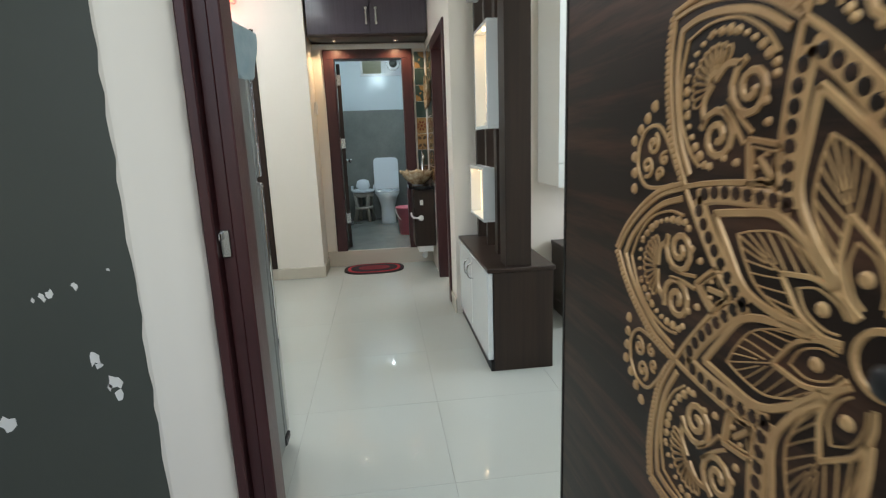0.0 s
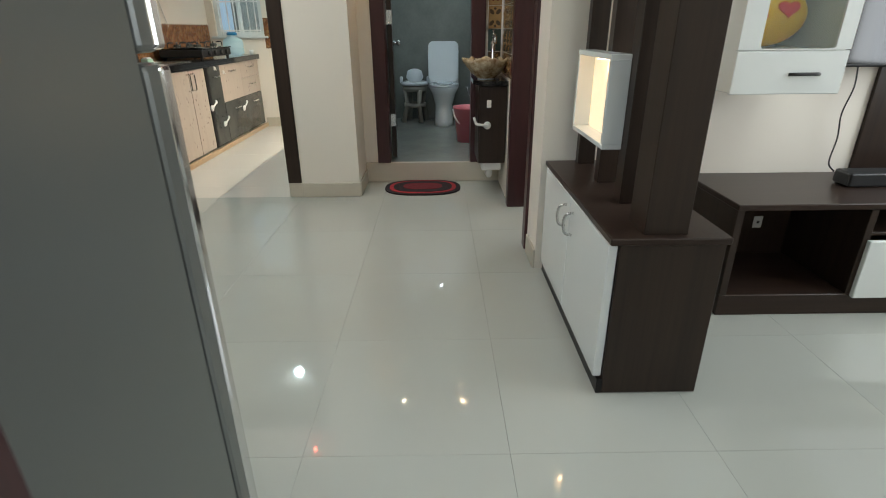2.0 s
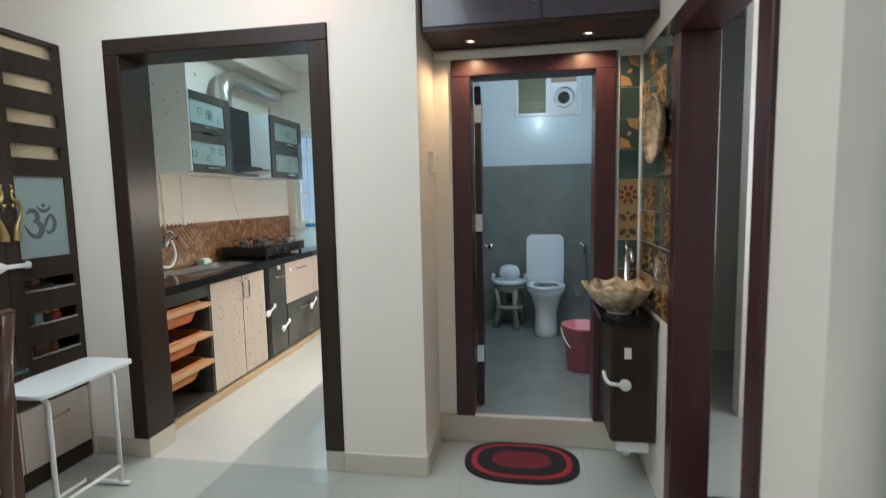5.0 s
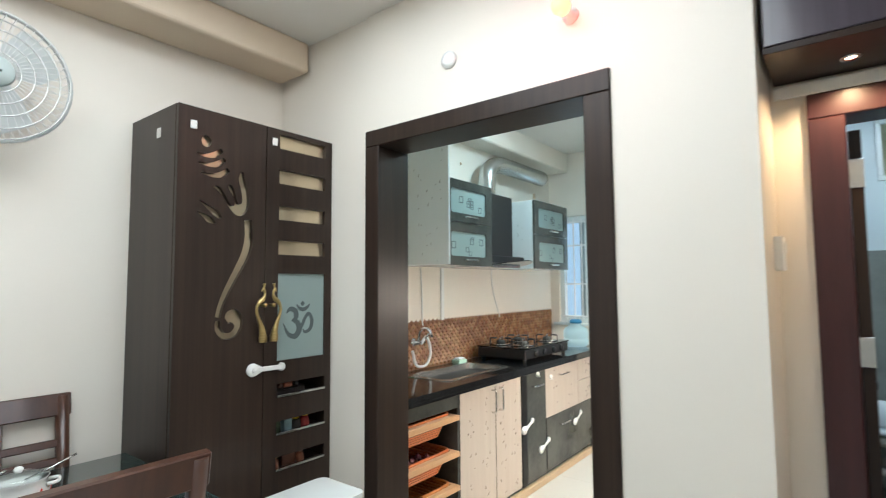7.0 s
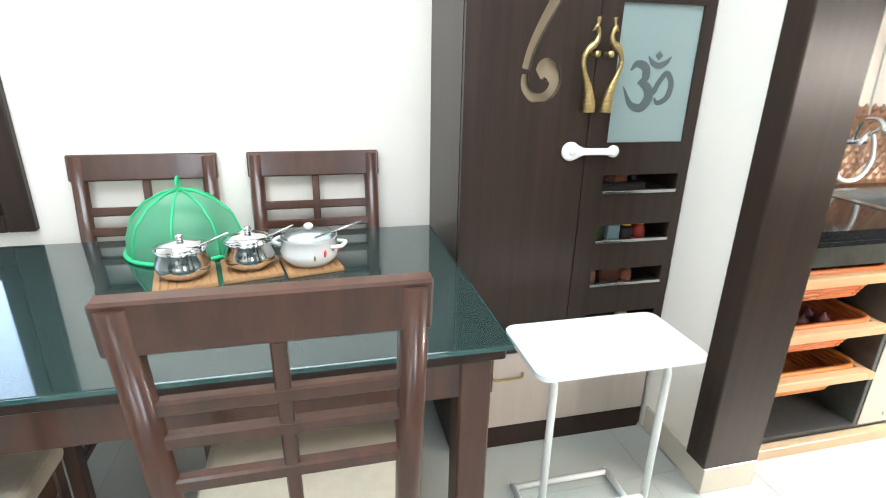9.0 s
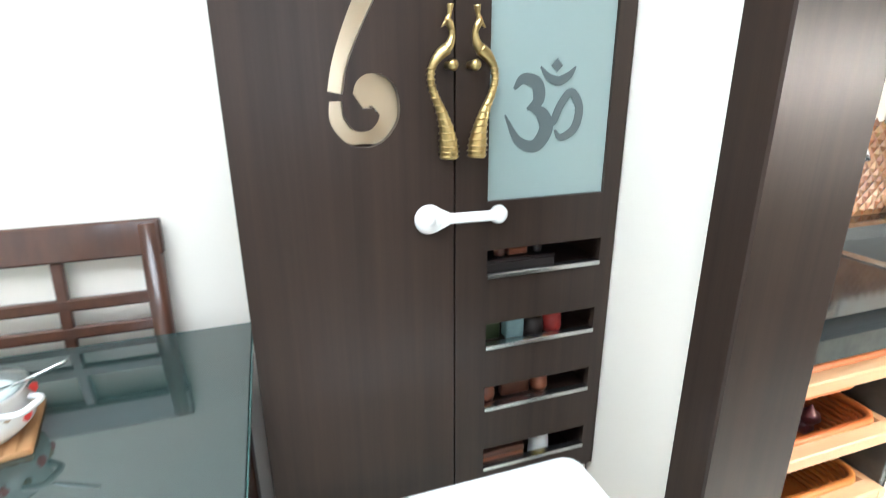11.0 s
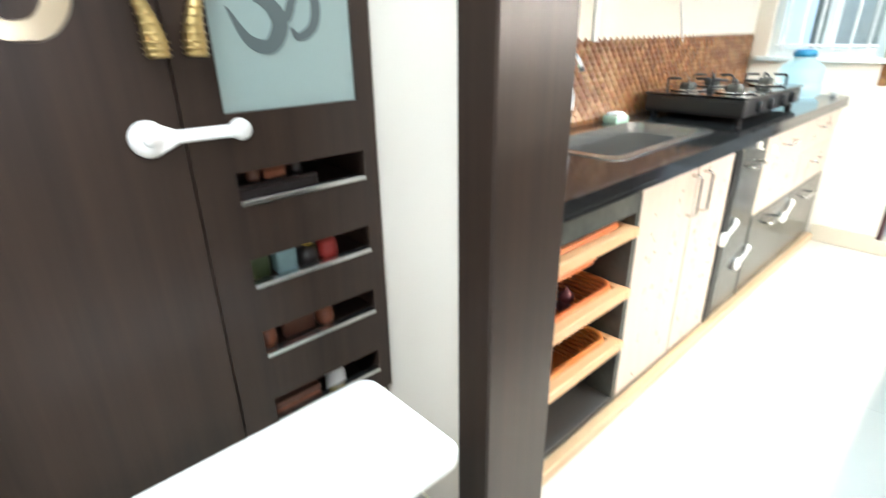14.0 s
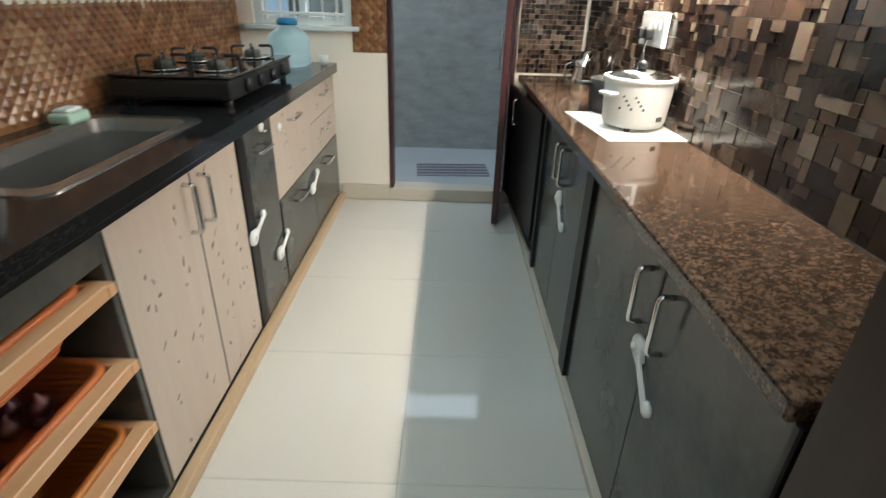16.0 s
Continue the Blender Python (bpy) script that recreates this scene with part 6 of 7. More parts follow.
part("spray", tube([(0, -0.045, -0.05), (0, -0.05, 0.03), (-0.05, -0.07, 0.05)], 0.011, 8), CHROME, hf)
part("hose", tube([tuple(p) for p in spline([(0, -0.045, -0.05), (0.02, -0.05, -0.3), (-0.06, -0.05, -0.45), (-0.10, -0.03, -0.35)], 6)], 0.006, 6), STEEL, hf)

# ---------- kitchen, long side ----------
KX = -0.035


def bar_handle(parent, x, y, z, length, upright, side=1, mat=None):
    """A flat bow handle standing off a front that looks along side * x."""
    o = side * 0.03
    h = length / 2
    ends = [(x, y, z - h), (x + o, y, z - h), (x + o, y, z + h), (x, y, z + h)] if upright else [(x, y - h, z), (x + o, y - h, z), (x + o, y + h, z), (x, y + h, z)]
    part("door_handle", tube(bent(ends, 0.012), 0.0065, 8), mat or CHROME, parent)


def knots(parent, y0, y1, z0, z1, n, seed):
    """Dark knot marks of a pale wood print, thin inlays set in two columns, each a part of its own."""
    r_ = random.Random(seed)
    for i in range(n):
        y = y0 + (y1 - y0) * (0.3 if i % 2 else 0.72) + r_.gauss(0, 0.022)
        z, a, b_ = r_.uniform(z0 + 0.03, z1 - 0.03), r_.uniform(0.0025, 0.006), r_.uniform(0.004, 0.013)
        lean = r_.uniform(-0.6, 0.9)
        wob = [r_.uniform(0.55, 1.3) for _ in range(9)]
        loop = [(y + wob[k] * a * math.cos(k * math.tau / 9) + lean * b_ * math.sin(k * math.tau / 9), z + wob[k] * b_ * math.sin(k * math.tau / 9)) for k in range(9)]
        part("knot", plate(loop, [], 0.0006, lambda u, v, q: (KX + 0.0004 + q, u, v)), KNOT, parent)


ct = thing("kitchen_worktop", "polished black granite worktop with a sink cut-out", "worktop", (0, 0, 0))
part("slab", plate(rect(-0.568, -0.008, 0.20, 3.098), [rounded(-0.47, -0.13, 0.80, 1.50, 0.04)], 0.036, lambda u, v, q: (u, v, 0.832 + q)), GRANITE, ct)
part("front_edge", bx(-0.03, -0.007, 0.20, 3.098, 0.815, 0.833, 0.002), GRANITE, ct)
skn = thing("kitchen_sink", "brushed steel inset kitchen sink", "sink", (-0.30, 1.15, 0.868))
part("rim", plate(rounded(-0.19, 0.18, -0.37, 0.37, 0.045), [rounded(-0.155, 0.145, -0.33, 0.33, 0.05)], 0.004, lambda u, v, q: (u, v, q)), STEEL, skn)
bm = bmesh.new()
top, bot = rounded(-0.155, 0.145, -0.33, 0.33, 0.05), rounded(-0.14, 0.13, -0.315, 0.315, 0.05)
rows_ = [[bm.verts.new((u, v, z)) for u, v in lp] for lp, z in ((top, 0.002), (bot, -0.16))]
for i in range(len(top)):
    j = (i + 1) % len(top)
    bm.faces.new((rows_[0][i], rows_[0][j], rows_[1][j], rows_[1][i]))
bm.faces.new(rows_[1])
part("bowl", bm, STEEL, skn)
part("drain", lathe([(0, -0.158), (0.04, -0.158), (0.045, -0.155), (0.03, -0.154), (0, -0.1555)], 20), CHROME, skn)
sp = thing("soap_dish", "mint green soap dish at the sink edge", "soap dish", (-0.505, 1.43, 0.868))
part("dish", bx(-0.035, 0.035, -0.05, 0.05, 0, 0.03, 0.008, None, 2), MINT, sp)
part("soap", bx(-0.025, 0.025, -0.038, 0.038, 0.03, 0.042, 0.005), PLASTIC, sp)
tp2 = thing("kitchen_tap", "chrome wall tap with a white hose over the sink", "tap", (-0.57, 0.98, 1.06))
part("wall_plate", moved(lathe([(0, 0), (0.03, 0), (0.026, 0.012), (0, 0.014)], 18), pose(0, 0, 0, 0, 90, 0)), CHROME, tp2)
part("body", tube([(0, -0.05, 0), (0.05, -0.05, 0), (0.05, 0.06, 0)], 0.016, 10), CHROME, tp2)
part("spout", tube(bent([(0.05, 0, 0), (0.06, 0, 0.09), (0.14, 0, 0.10), (0.17, 0, 0.04)], 0.04), 0.010, 10), CHROME, tp2)
part("lever", tube([(0.05, 0.05, 0.01), (0.08, 0.09, 0.06)], 0.007, 8), CHROME, tp2)
part("hose", tube([tuple(p) for p in spline([(0.06, 0.02, -0.01), (0.05, 0.09, 0.03), (0.05, 0.13, -0.08), (0.05, 0.08, -0.16), (0.05, -0.02, -0.15), (0.05, -0.06, -0.05)], 6)], 0.009, 8), PLASTIC, tp2, "white plastic hose")
gb = thing("scrub_bottle", "green washing-up bottle at the sink", "bottle", (-0.50, 0.66, 0.868))
part("bottle", lathe([(0, 0), (0.03, 0), (0.032, 0.12), (0.014, 0.16), (0.014, 0.18), (0, 0.18)], 18), NETGREEN, gb)
part("cap", lathe([(0, 0.18), (0.012, 0.18), (0.01, 0.21), (0, 0.21)], 14), PLASTIC, gb)

oc = thing("basket_unit", "open kitchen bay with three pull-out basket shelves", "cabinet", (0, 0, 0))
part("side_panel", bx(-0.56, KX, 0.762, 0.78, 0.045, 0.83, 0.002), GREYLAM, oc)
part("back_panel", bx(-0.568, -0.555, 0.20, 0.762, 0.045, 0.83), CARC, oc)
part("bottom_panel", bx(-0.555, KX, 0.20, 0.762, 0.045, 0.065, 0.002), CARC, oc)
part("top_rail", bx(-0.06, KX, 0.20, 0.762, 0.735, 0.815, 0.002), GREYLAM, oc)
for z, mt_ in ((0.675, WICKER), (0.472, WICKER), (0.283, WICKER2)):
    tr = thing("pull_out_basket", "woven orange plastic basket in a pine slide", "basket", (-0.29, 0.485, z), 0, "pull-out baskets")
    for y0, y1 in ((-0.272, -0.245), (0.245, 0.272)):
        part("slide", bx(-0.25, 0.275, y0, y1, -0.006, 0.022, 0.002), SLIDEW, tr, "light pine runner")
    part("front_rail", bx(0.235, 0.275, -0.245, 0.245, -0.006, 0.028, 0.003), SLIDEW, tr, "light pine front rail")
    wv = bmesh.new()
    lo, hi = rounded(-0.20, 0.19, -0.20, 0.20, 0.05, 4), rounded(-0.23, 0.23, -0.24, 0.24, 0.05, 4)
    n = len(lo)
    for k in range(9):
        s = k / 8
        pts = [(lo[i][0] * (1 - s) + hi[i][0] * s, lo[i][1] * (1 - s) + hi[i][1] * s, -0.085 + 0.115 * s) for i in range(n)]
        tube(pts, 0.0085 if k < 8 else 0.011, 5, wv, True)
    part("weave", wv, mt_, tr)
    st_ = bmesh.new()
    for i in range(0, n):
        for q in (0, 0.5):
            j = (i + 1) % n
            a_ = [lo[i][c_] * (1 - q) + lo[j][c_] * q for c_ in (0, 1)]
            b_ = [hi[i][c_] * (1 - q) + hi[j][c_] * q for c_ in (0, 1)]
            tube([(a_[0], a_[1], -0.085), (b_[0] * 1.01, b_[1] * 1.01, 0.032)], 0.006, 5, st_)
    part("stakes", st_, mt_, tr)
    part("bottom", plate(lo, [], 0.006, lambda u, v, q: (u, v, -0.09 + q)), mt_, tr)
rng = random.Random(3)
for k in range(44):
    on = thing("onion", "red onion in the middle basket", "onion", (-0.29 + rng.uniform(-0.15, 0.15), 0.485 + rng.uniform(-0.17, 0.17), 0.390 + 0.030 * (k // 17)), rng.uniform(0, 360), "onions in the basket")
    r_ = rng.uniform(0.021, 0.028)
    part("bulb", lathe([(0, 0), (r_ * 0.5, r_ * 0.1), (r_, r_ * 0.8), (r_ * 0.85, r_ * 1.35), (r_ * 0.3, r_ * 1.75), (r_ * 0.12, r_ * 2.2), (0, r_ * 2.25)], 12), ONION, on)

u1 = thing("sink_unit", "pale bleached-wood double door sink cabinet", "cabinet", (0, 0, 0))
part("body", bx(-0.55, KX - 0.02, 0.785, 1.505, 0.045, 0.83), CARC, u1)
for y0, y1, hy in ((0.785, 1.175, 1.133), (1.179, 1.505, 1.222)):
    d = part("cabinet_door", bx(KX - 0.019, KX, y0, y1, 0.055, 0.826, 0.002), PALEW, u1, "pale wood-print door with dark knots")
    bar_handle(d, KX, hy, 0.707, 0.14, True)
    knots(d, y0, y1, 0.06, 0.82, 26, int(y0 * 100))
    part("edge", bx(KX - 0.019, KX + 0.0005, y0 - 0.0015, y0, 0.055, 0.826), GREYLAM, d)
u2 = thing("narrow_unit", "narrow dark grey kitchen pull-out", "cabinet", (0, 0, 0))
part("body", bx(-0.55, KX - 0.02, 1.51, 1.875, 0.045, 0.815), CARC, u2)
part("stile", bx(KX - 0.02, KX + 0.006, 1.51, 1.58, 0.05, 0.812, 0.002), BLACK, u2)
d = part("front", bx(KX - 0.019, KX + 0.003, 1.585, 1.872, 0.05, 0.815, 0.002), GREYLAM, u2)
bar_handle(d, KX + 0.003, 1.73, 0.715, 0.13, False)
u3 = thing("drawer_unit", "kitchen drawer unit, pale above and dark grey below", "cabinet", (0, 0, 0))
part("body", bx(-0.55, KX - 0.02, 1.88, 3.085, 0.045, 0.83), CARC, u3)
for y0, y1, z0, z1, mat, hs in ((1.885, 2.47, 0.445, 0.825, PALEW, (2.18, 0.74)), (2.475, 3.08, 0.637, 0.825, PALEW, (2.78, 0.745)), (2.475, 3.08, 0.445, 0.632, PALEW, (2.78, 0.56)),
                                (1.885, 2.47, 0.05, 0.44, GREYLAM, (2.18, 0.36)), (2.475, 3.08, 0.05, 0.44, GREYLAM, (2.78, 0.36))):
    d = part("drawer", bx(KX - 0.019, KX, y0, y1, z0, z1, 0.002), mat, u3)
    bar_handle(d, KX, hs[0], hs[1], 0.15, False)
    if mat is PALEW:
        knots(d, y0, y1, z0, z1, 10, int(y0 * 70 + z0 * 100))
part("stile", bx(KX - 0.02, KX + 0.006, 1.876, 1.884, 0.05, 0.44), BLACK, u3)
for y, z, a, ln in ((1.56, 0.46, 20, 0.13), (1.81, 0.27, 20, 0.13), (2.41, 0.35, 25, 0.13)):
    child_lock("child_lock", on_x(KX + 0.008, y + 0.02, z, a), ln, "child locks")
for y, z in ((1.75, 0.79), (1.96, 0.74)):
    ho = thing("adhesive_hook", "white oval adhesive hook on a kitchen front", "hook", (KX + 0.003, y, z))
    part("pad", moved(lathe([(0, 0), (0.02, 0), (0.017, 0.007), (0, 0.008)], 18, (0, 0, 0), None, True, 1.3), pose(0.0008, 0, 0, 0, 90, 0)), PLASTIC, ho)
    part("hook", tube(bent([(0.008, 0, 0.0), (0.014, 0, -0.02), (0.022, 0, -0.012)], 0.006), 0.003, 6), PLASTIC, ho)

sv = thing("gas_stove", "black glass four-burner gas stove on the worktop", "stove", (-0.30, 2.05, 0.868))
sv.scale = (1.0, 1.0, 1.3)
part("body", bx(-0.21, 0.21, -0.37, 0.37, 0.018, 0.075, 0.010, None, 2), BLKPLA, sv)
part("glass_top", bx(-0.215, 0.215, -0.375, 0.375, 0.075, 0.083, 0.003), TVBLACK, sv)
for x in (-0.18, 0.18):
    for y in (-0.33, 0.33):
        part("foot", lathe([(0, 0), (0.015, 0), (0.015, 0.02), (0, 0.02)], 10, (x, y, 0)), BLKPLA, sv)
for x, y in ((-0.09, -0.22), (0.10, -0.20), (-0.09, 0.05), (0.09, 0.22)):
    part("drip_pan", lathe([(0, 0.083), (0.075, 0.083), (0.08, 0.089), (0.055, 0.087), (0, 0.086)], 24, (x, y, 0)), CHROME, sv)
    part("burner", lathe([(0, 0.086), (0.035, 0.086), (0.035, 0.103), (0.028, 0.11), (0, 0.11)], 20, (x, y, 0)), GREYLAM, sv)
    for k in range(4):
        a = k * math.pi / 2 + 0.4
        part("pan_support", tube(bent([(x + 0.085 * math.cos(a), y + 0.085 * math.sin(a), 0.084), (x + 0.085 * math.cos(a), y + 0.085 * math.sin(a), 0.122), (x + 0.03 * math.cos(a), y + 0.03 * math.sin(a), 0.122)], 0.012), 0.005, 6), BLKPLA, sv)
for y in (-0.22, -0.08, 0.08, 0.22):
    part("knob", moved(lathe([(0, 0), (0.02, 0), (0.018, 0.018), (0, 0.02)], 16), pose(0.21, y, 0.046, 0, 90, 0)), BLKPLA, sv)
wj = thing("water_jar", "clear plastic water dispenser jar with a blue cap", "jar", (-0.22, 2.88, 0.868))
part("jar", lathe([(0, 0.003), (0.09, 0.003), (0.112, 0.02), (0.112, 0.07), (0.104, 0.08), (0.112, 0.09), (0.112, 0.14), (0.10, 0.17), (0.05, 0.20), (0.045, 0.225), (0.04, 0.225), (0.045, 0.195), (0.095, 0.165), (0.106, 0.13), (0.106, 0.02), (0, 0.012)], 30), frosted("clear_bottle_plastic", (0.72, 0.82, 0.84), 0.8), wj).visible_shadow = False
part("cap", lathe([(0, 0.225), (0.055, 0.215), (0.058, 0.235), (0.045, 0.25), (0, 0.252)], 24), BLUEP, wj)
jt = thing("small_cup", "small white cup at the end of the worktop", "cup", (-0.06, 3.0, 0.868))
part("cup", lathe([(0, 0), (0.02, 0), (0.026, 0.05), (0.023, 0.05), (0.018, 0.005), (0, 0.005)], 18), PLASTIC, jt)


def wall_unit(y0, y1, z0, z1, tall=0):
    t = thing("kitchen_wall_cabinet", "grey framed wall cabinet with etched glass doors", "cabinet", (-0.57, (y0 + y1) / 2, z0), 0, "kitchen wall cabinets")
    hw, hh = (y1 - y0) / 2, z1 - z0
    part("body", bx(0, 0.35, -hw, hw, 0, hh, 0.002), WHITE, t)
    if tall:
        part("side_panel", bx(0, 0.42, -hw - 0.018, -hw - 0.001, 0, tall, 0.002), WHITE, t, "white side panel reaching up to the beam")
    mid = hh / 2
    for a0, a1 in ((0.0, mid - 0.002), (mid + 0.002, hh)):
        d = part("cabinet_door", plate(rect(-hw, hw, a0, a1), [rounded(-hw + 0.075, hw - 0.075, a0 + 0.06, a1 - 0.06, 0.02)], 0.018, lambda u, v, q: (0.352 + q, u, v)), GREYLAM, t, "dark grey door frame")
        part("pane", bx(0.358, 0.362, -hw + 0.07, hw - 0.07, a0 + 0.055, a1 - 0.055), FROST, d, "etched frosted pane")
        bar_handle(d, 0.37, 0.0, a0 + 0.035, 0.13, False)
        rr = random.Random(int(a0 * 100) + 5)
        for k in range(6):
            u, v, s = rr.uniform(-hw + 0.10, hw - 0.11), rr.uniform(a0 + 0.08, a1 - 0.09), rr.uniform(0.012, 0.024)
            part("etched_square", plate(rect(u - s, u + s, v - s, v + s), [rect(u - s * 0.75, u + s * 0.75, v - s * 0.75, v + s * 0.75)], 0.001, lambda a_, b_, q: (0.3622 + q, a_, b_)), OMGREY, d)
    rr = random.Random(2)
    for i in range(14 if not tall else 30):
        x, z, a_, b_ = ((0.10 if i % 2 else 0.24) if not tall else (0.16, 0.27, 0.35)[i % 3]) + rr.gauss(0, 0.02), rr.uniform(0.02, (tall or hh) - 0.02), rr.uniform(0.002, 0.005), rr.uniform(0.004, 0.013)
        part("knot", plate([(x + a_ * rr.uniform(0.6, 1.2) * math.cos(k * math.pi / 4), z + b_ * math.sin(k * math.pi / 4 + 0.4)) for k in range(8)], [], 0.0006, lambda u, v, q: (u, -hw - (0.0184 if tall else 0.0004) - q, v)), KNOTGREY, t)
    return t


wall_unit(0.86, 1.42, 1.575, 2.14, 0.975)
wall_unit(2.07, 2.70, 1.575, 2.14)
hd = thing("cooker_hood", "black chimney hood with a curved glass canopy", "cooker hood", (-0.57, 1.735, 1.575))
part("chimney", bx(0, 0.26, -0.165, 0.165, 0.09, 0.565, 0.003), BLKPLA, hd)
part("body", bx(0, 0.30, -0.28, 0.28, 0.02, 0.09, 0.006), BLKPLA, hd)
arc = [(0.50 * math.cos(a), 0.30 * math.sin(a)) for a in [radians(-88 + 176 * k / 20) for k in range(21)]]
part("canopy", plate([(0.0, -0.31)] + [(max(0.0, u), v) for u, v in arc] + [(0.0, 0.31)], [], 0.006, lambda u, v, q: (u, v, 0.045 + q - 0.25 * (v * v) * 2)), TVBLACK, hd, "dark curved glass canopy")
part("control_strip", bx(0.295, 0.305, -0.20, 0.20, 0.0, 0.035, 0.002), STEEL, hd)
dc = thing("exhaust_duct", "silver foil exhaust duct bending along the wall", "duct", (-0.44, 1.735, 2.14))
path = bent([(0, 0, 0), (0, 0, 0.22), (0.0, 0.16, 0.30), (0, 0.95, 0.30)], 0.14, 8)
fine = []
for a_, b_ in zip(path, path[1:]):
    m_ = max(1, int((b_ - a_).length / 0.009))
    fine += [a_.lerp(b_, i / m_) for i in range(m_)]
part("duct", tube(fine, [0.066 + 0.0035 * (i % 2) for i in range(len(fine))], 18), DUCT, dc)
for y, z, r_ in ((1.56, 2.40, 0.012), (2.78, 2.30, 0.03)):
    struct("wall_hole", moved(lathe([(0, 0), (r_, 0), (r_ * 0.9, 0.003), (0, 0.003)], 14), pose(-0.5698, y, z, 0, 90, 0)), BORDER, "brown patch on the kitchen wall", "wall patch")
for y, ln in ((1.06, 0.42), (1.98, 0.40)):
    wr = thing("wall_cable", "white cable running down the kitchen wall", "cable", (-0.566, y, 1.575))
    part("wire", tube([tuple(p) for p in spline([(0, 0, 0), (0.003, 0.01, -ln * 0.4), (0.0, 0.02 + 0.1 * (y > 1.5), -ln)], 6)], 0.005, 6), PLASTIC, wr)
for y in (1.30,):
    cdt = thing("conduit", "white plastic conduit on the kitchen wall", "conduit", (-0.568, y, 1.19))
    part("channel", bx(0, 0.012, -0.018, 0.018, 0, 0.385, 0.002), PLASTIC, cdt)
# ---------- kitchen, short side ----------
RX = 1.12
rc = thing("side_worktop", "polished brown granite worktop with a pale front edge", "worktop", (0, 0, 0))
part("slab", bx(1.082, 1.468, 0.292, 3.02, 0.805, 0.84, 0.006, None, 2), BROWNGR, rc)
part("end_panel", bx(1.10, 1.468, 0.285, 0.30, 0.0, 0.805, 0.003), BLACK, rc)
ru = thing("side_base_unit", "dark grey marbled kitchen base doors under the granite", "cabinet", (0, 0, 0))
part("body", bx(RX + 0.02, 1.468, 0.302, 3.0, 0.035, 0.80), CARC, ru)
for y0, y1, hy in ((0.305, 0.74, 0.68), (0.745, 1.28, 0.80), (1.37, 1.72, 1.67), (1.725, 2.10, 1.76)):
    d = part("cabinet_door", bx(RX, RX + 0.019, y0, y1, 0.04, 0.795, 0.002), GREYLAM, ru)
    bar_handle(d, RX, hy, 0.675 if y0 < 1 else 0.69, 0.135, True, -1)
part("stile", bx(RX - 0.012, RX + 0.019, 1.285, 1.365, 0.04, 0.80, 0.002), BLACK, ru)
part("stile", bx(RX - 0.012, RX + 0.019, 2.105, 2.15, 0.04, 0.80, 0.002), BLACK, ru)
d = part("ajar_door", moved(bx(-0.019, 0.0, 0.0, 0.80, 0.14, 0.78, 0.002), pose(RX, 2.20, 0, 0, 0, 4)), BLACK, ru, "black panel door slightly ajar")
bar_handle(d, RX - 0.055, 2.72, 0.68, 0.13, True, -1)
child_lock("child_lock", on_mx(RX - 0.001, 0.72, 0.515, -42), 0.135, "child locks")
child_lock("child_lock", on_mx(RX - 0.001, 1.67, 0.515, -40), 0.13, "child locks")
ck = thing("rice_cooker", "white electric rice cooker with a steel lid", "rice cooker", (1.335, 1.70, 0.843))
part("body", lathe([(0, 0.012), (0.098, 0.012), (0.108, 0.03), (0.116, 0.15), (0.118, 0.165), (0.108, 0.168), (0, 0.16)], 36), PLASTIC, ck)
part("rim", lathe([(0.112, 0.16), (0.124, 0.163), (0.122, 0.176), (0.108, 0.176), (0.112, 0.16)], 36), PLASTIC, ck)
part("lid", lathe([(0.112, 0.174), (0.09, 0.186), (0.04, 0.198), (0.0, 0.201)], 36), CHROME, ck, "shiny steel lid")
part("lid_knob", lathe([(0, 0.20), (0.012, 0.20), (0.02, 0.215), (0.012, 0.225), (0, 0.226)], 16), BLKPLA, ck)
for a in (205, 25):
    part("handle", moved(bx(0.11, 0.15, -0.032, 0.032, 0.118, 0.132, 0.005), pose(0, 0, 0, 0, 0, a)), PLASTIC, ck)
for k in range(3):
    part("foot", lathe([(0, 0), (0.012, 0), (0.012, 0.012), (0, 0.012)], 10, (0.08 * math.cos(k * 2.1), 0.08 * math.sin(k * 2.1), 0)), BLKPLA, ck)
for k in range(9):
    a = radians(225 + 5 * k)
    o = bmesh.new()
    bmesh.ops.create_icosphere(o, subdivisions=1, radius=0.005)
    part("flower_print", moved(o, Matrix.Translation((0.1125 * math.cos(a), 0.1125 * math.sin(a), 0.08 + 0.013 * ((k * 7) % 4)))), OMGREY, ck, "grey flower print")
part("label_plate", moved(bx(0.1085, 0.1115, -0.012, 0.012, 0.04, 0.055), pose(0, 0, 0, 0, 0, 300)), GREYLAM, ck)
pa = thing("paper_sheet", "white sheet of paper under the rice cooker", "paper", (1.31, 1.74, 0.8405), 6)
part("sheet", bx(-0.14, 0.145, -0.24, 0.23, 0, 0.0016), PAPER, pa)
kp = thing("steel_pan", "dark steel pan leaning behind the rice cooker", "pan", (1.36, 1.98, 0.84))
part("body", lathe([(0, 0), (0.10, 0), (0.115, 0.02), (0.118, 0.13), (0.114, 0.13), (0.11, 0.02), (0, 0.01)], 28), BLKPLA, kp)
part("handle", tube([(-0.11, 0, 0.11), (-0.19, -0.03, 0.12)], 0.009, 8), BLKPLA, kp)
kj = thing("steel_jug", "shiny steel water jug at the back of the worktop", "jug", (1.33, 2.52, 0.84))
part("body", lathe([(0, 0), (0.045, 0), (0.05, 0.05), (0.04, 0.11), (0.048, 0.145), (0.044, 0.145), (0.036, 0.11), (0, 0.02)], 24), CHROME, kj)
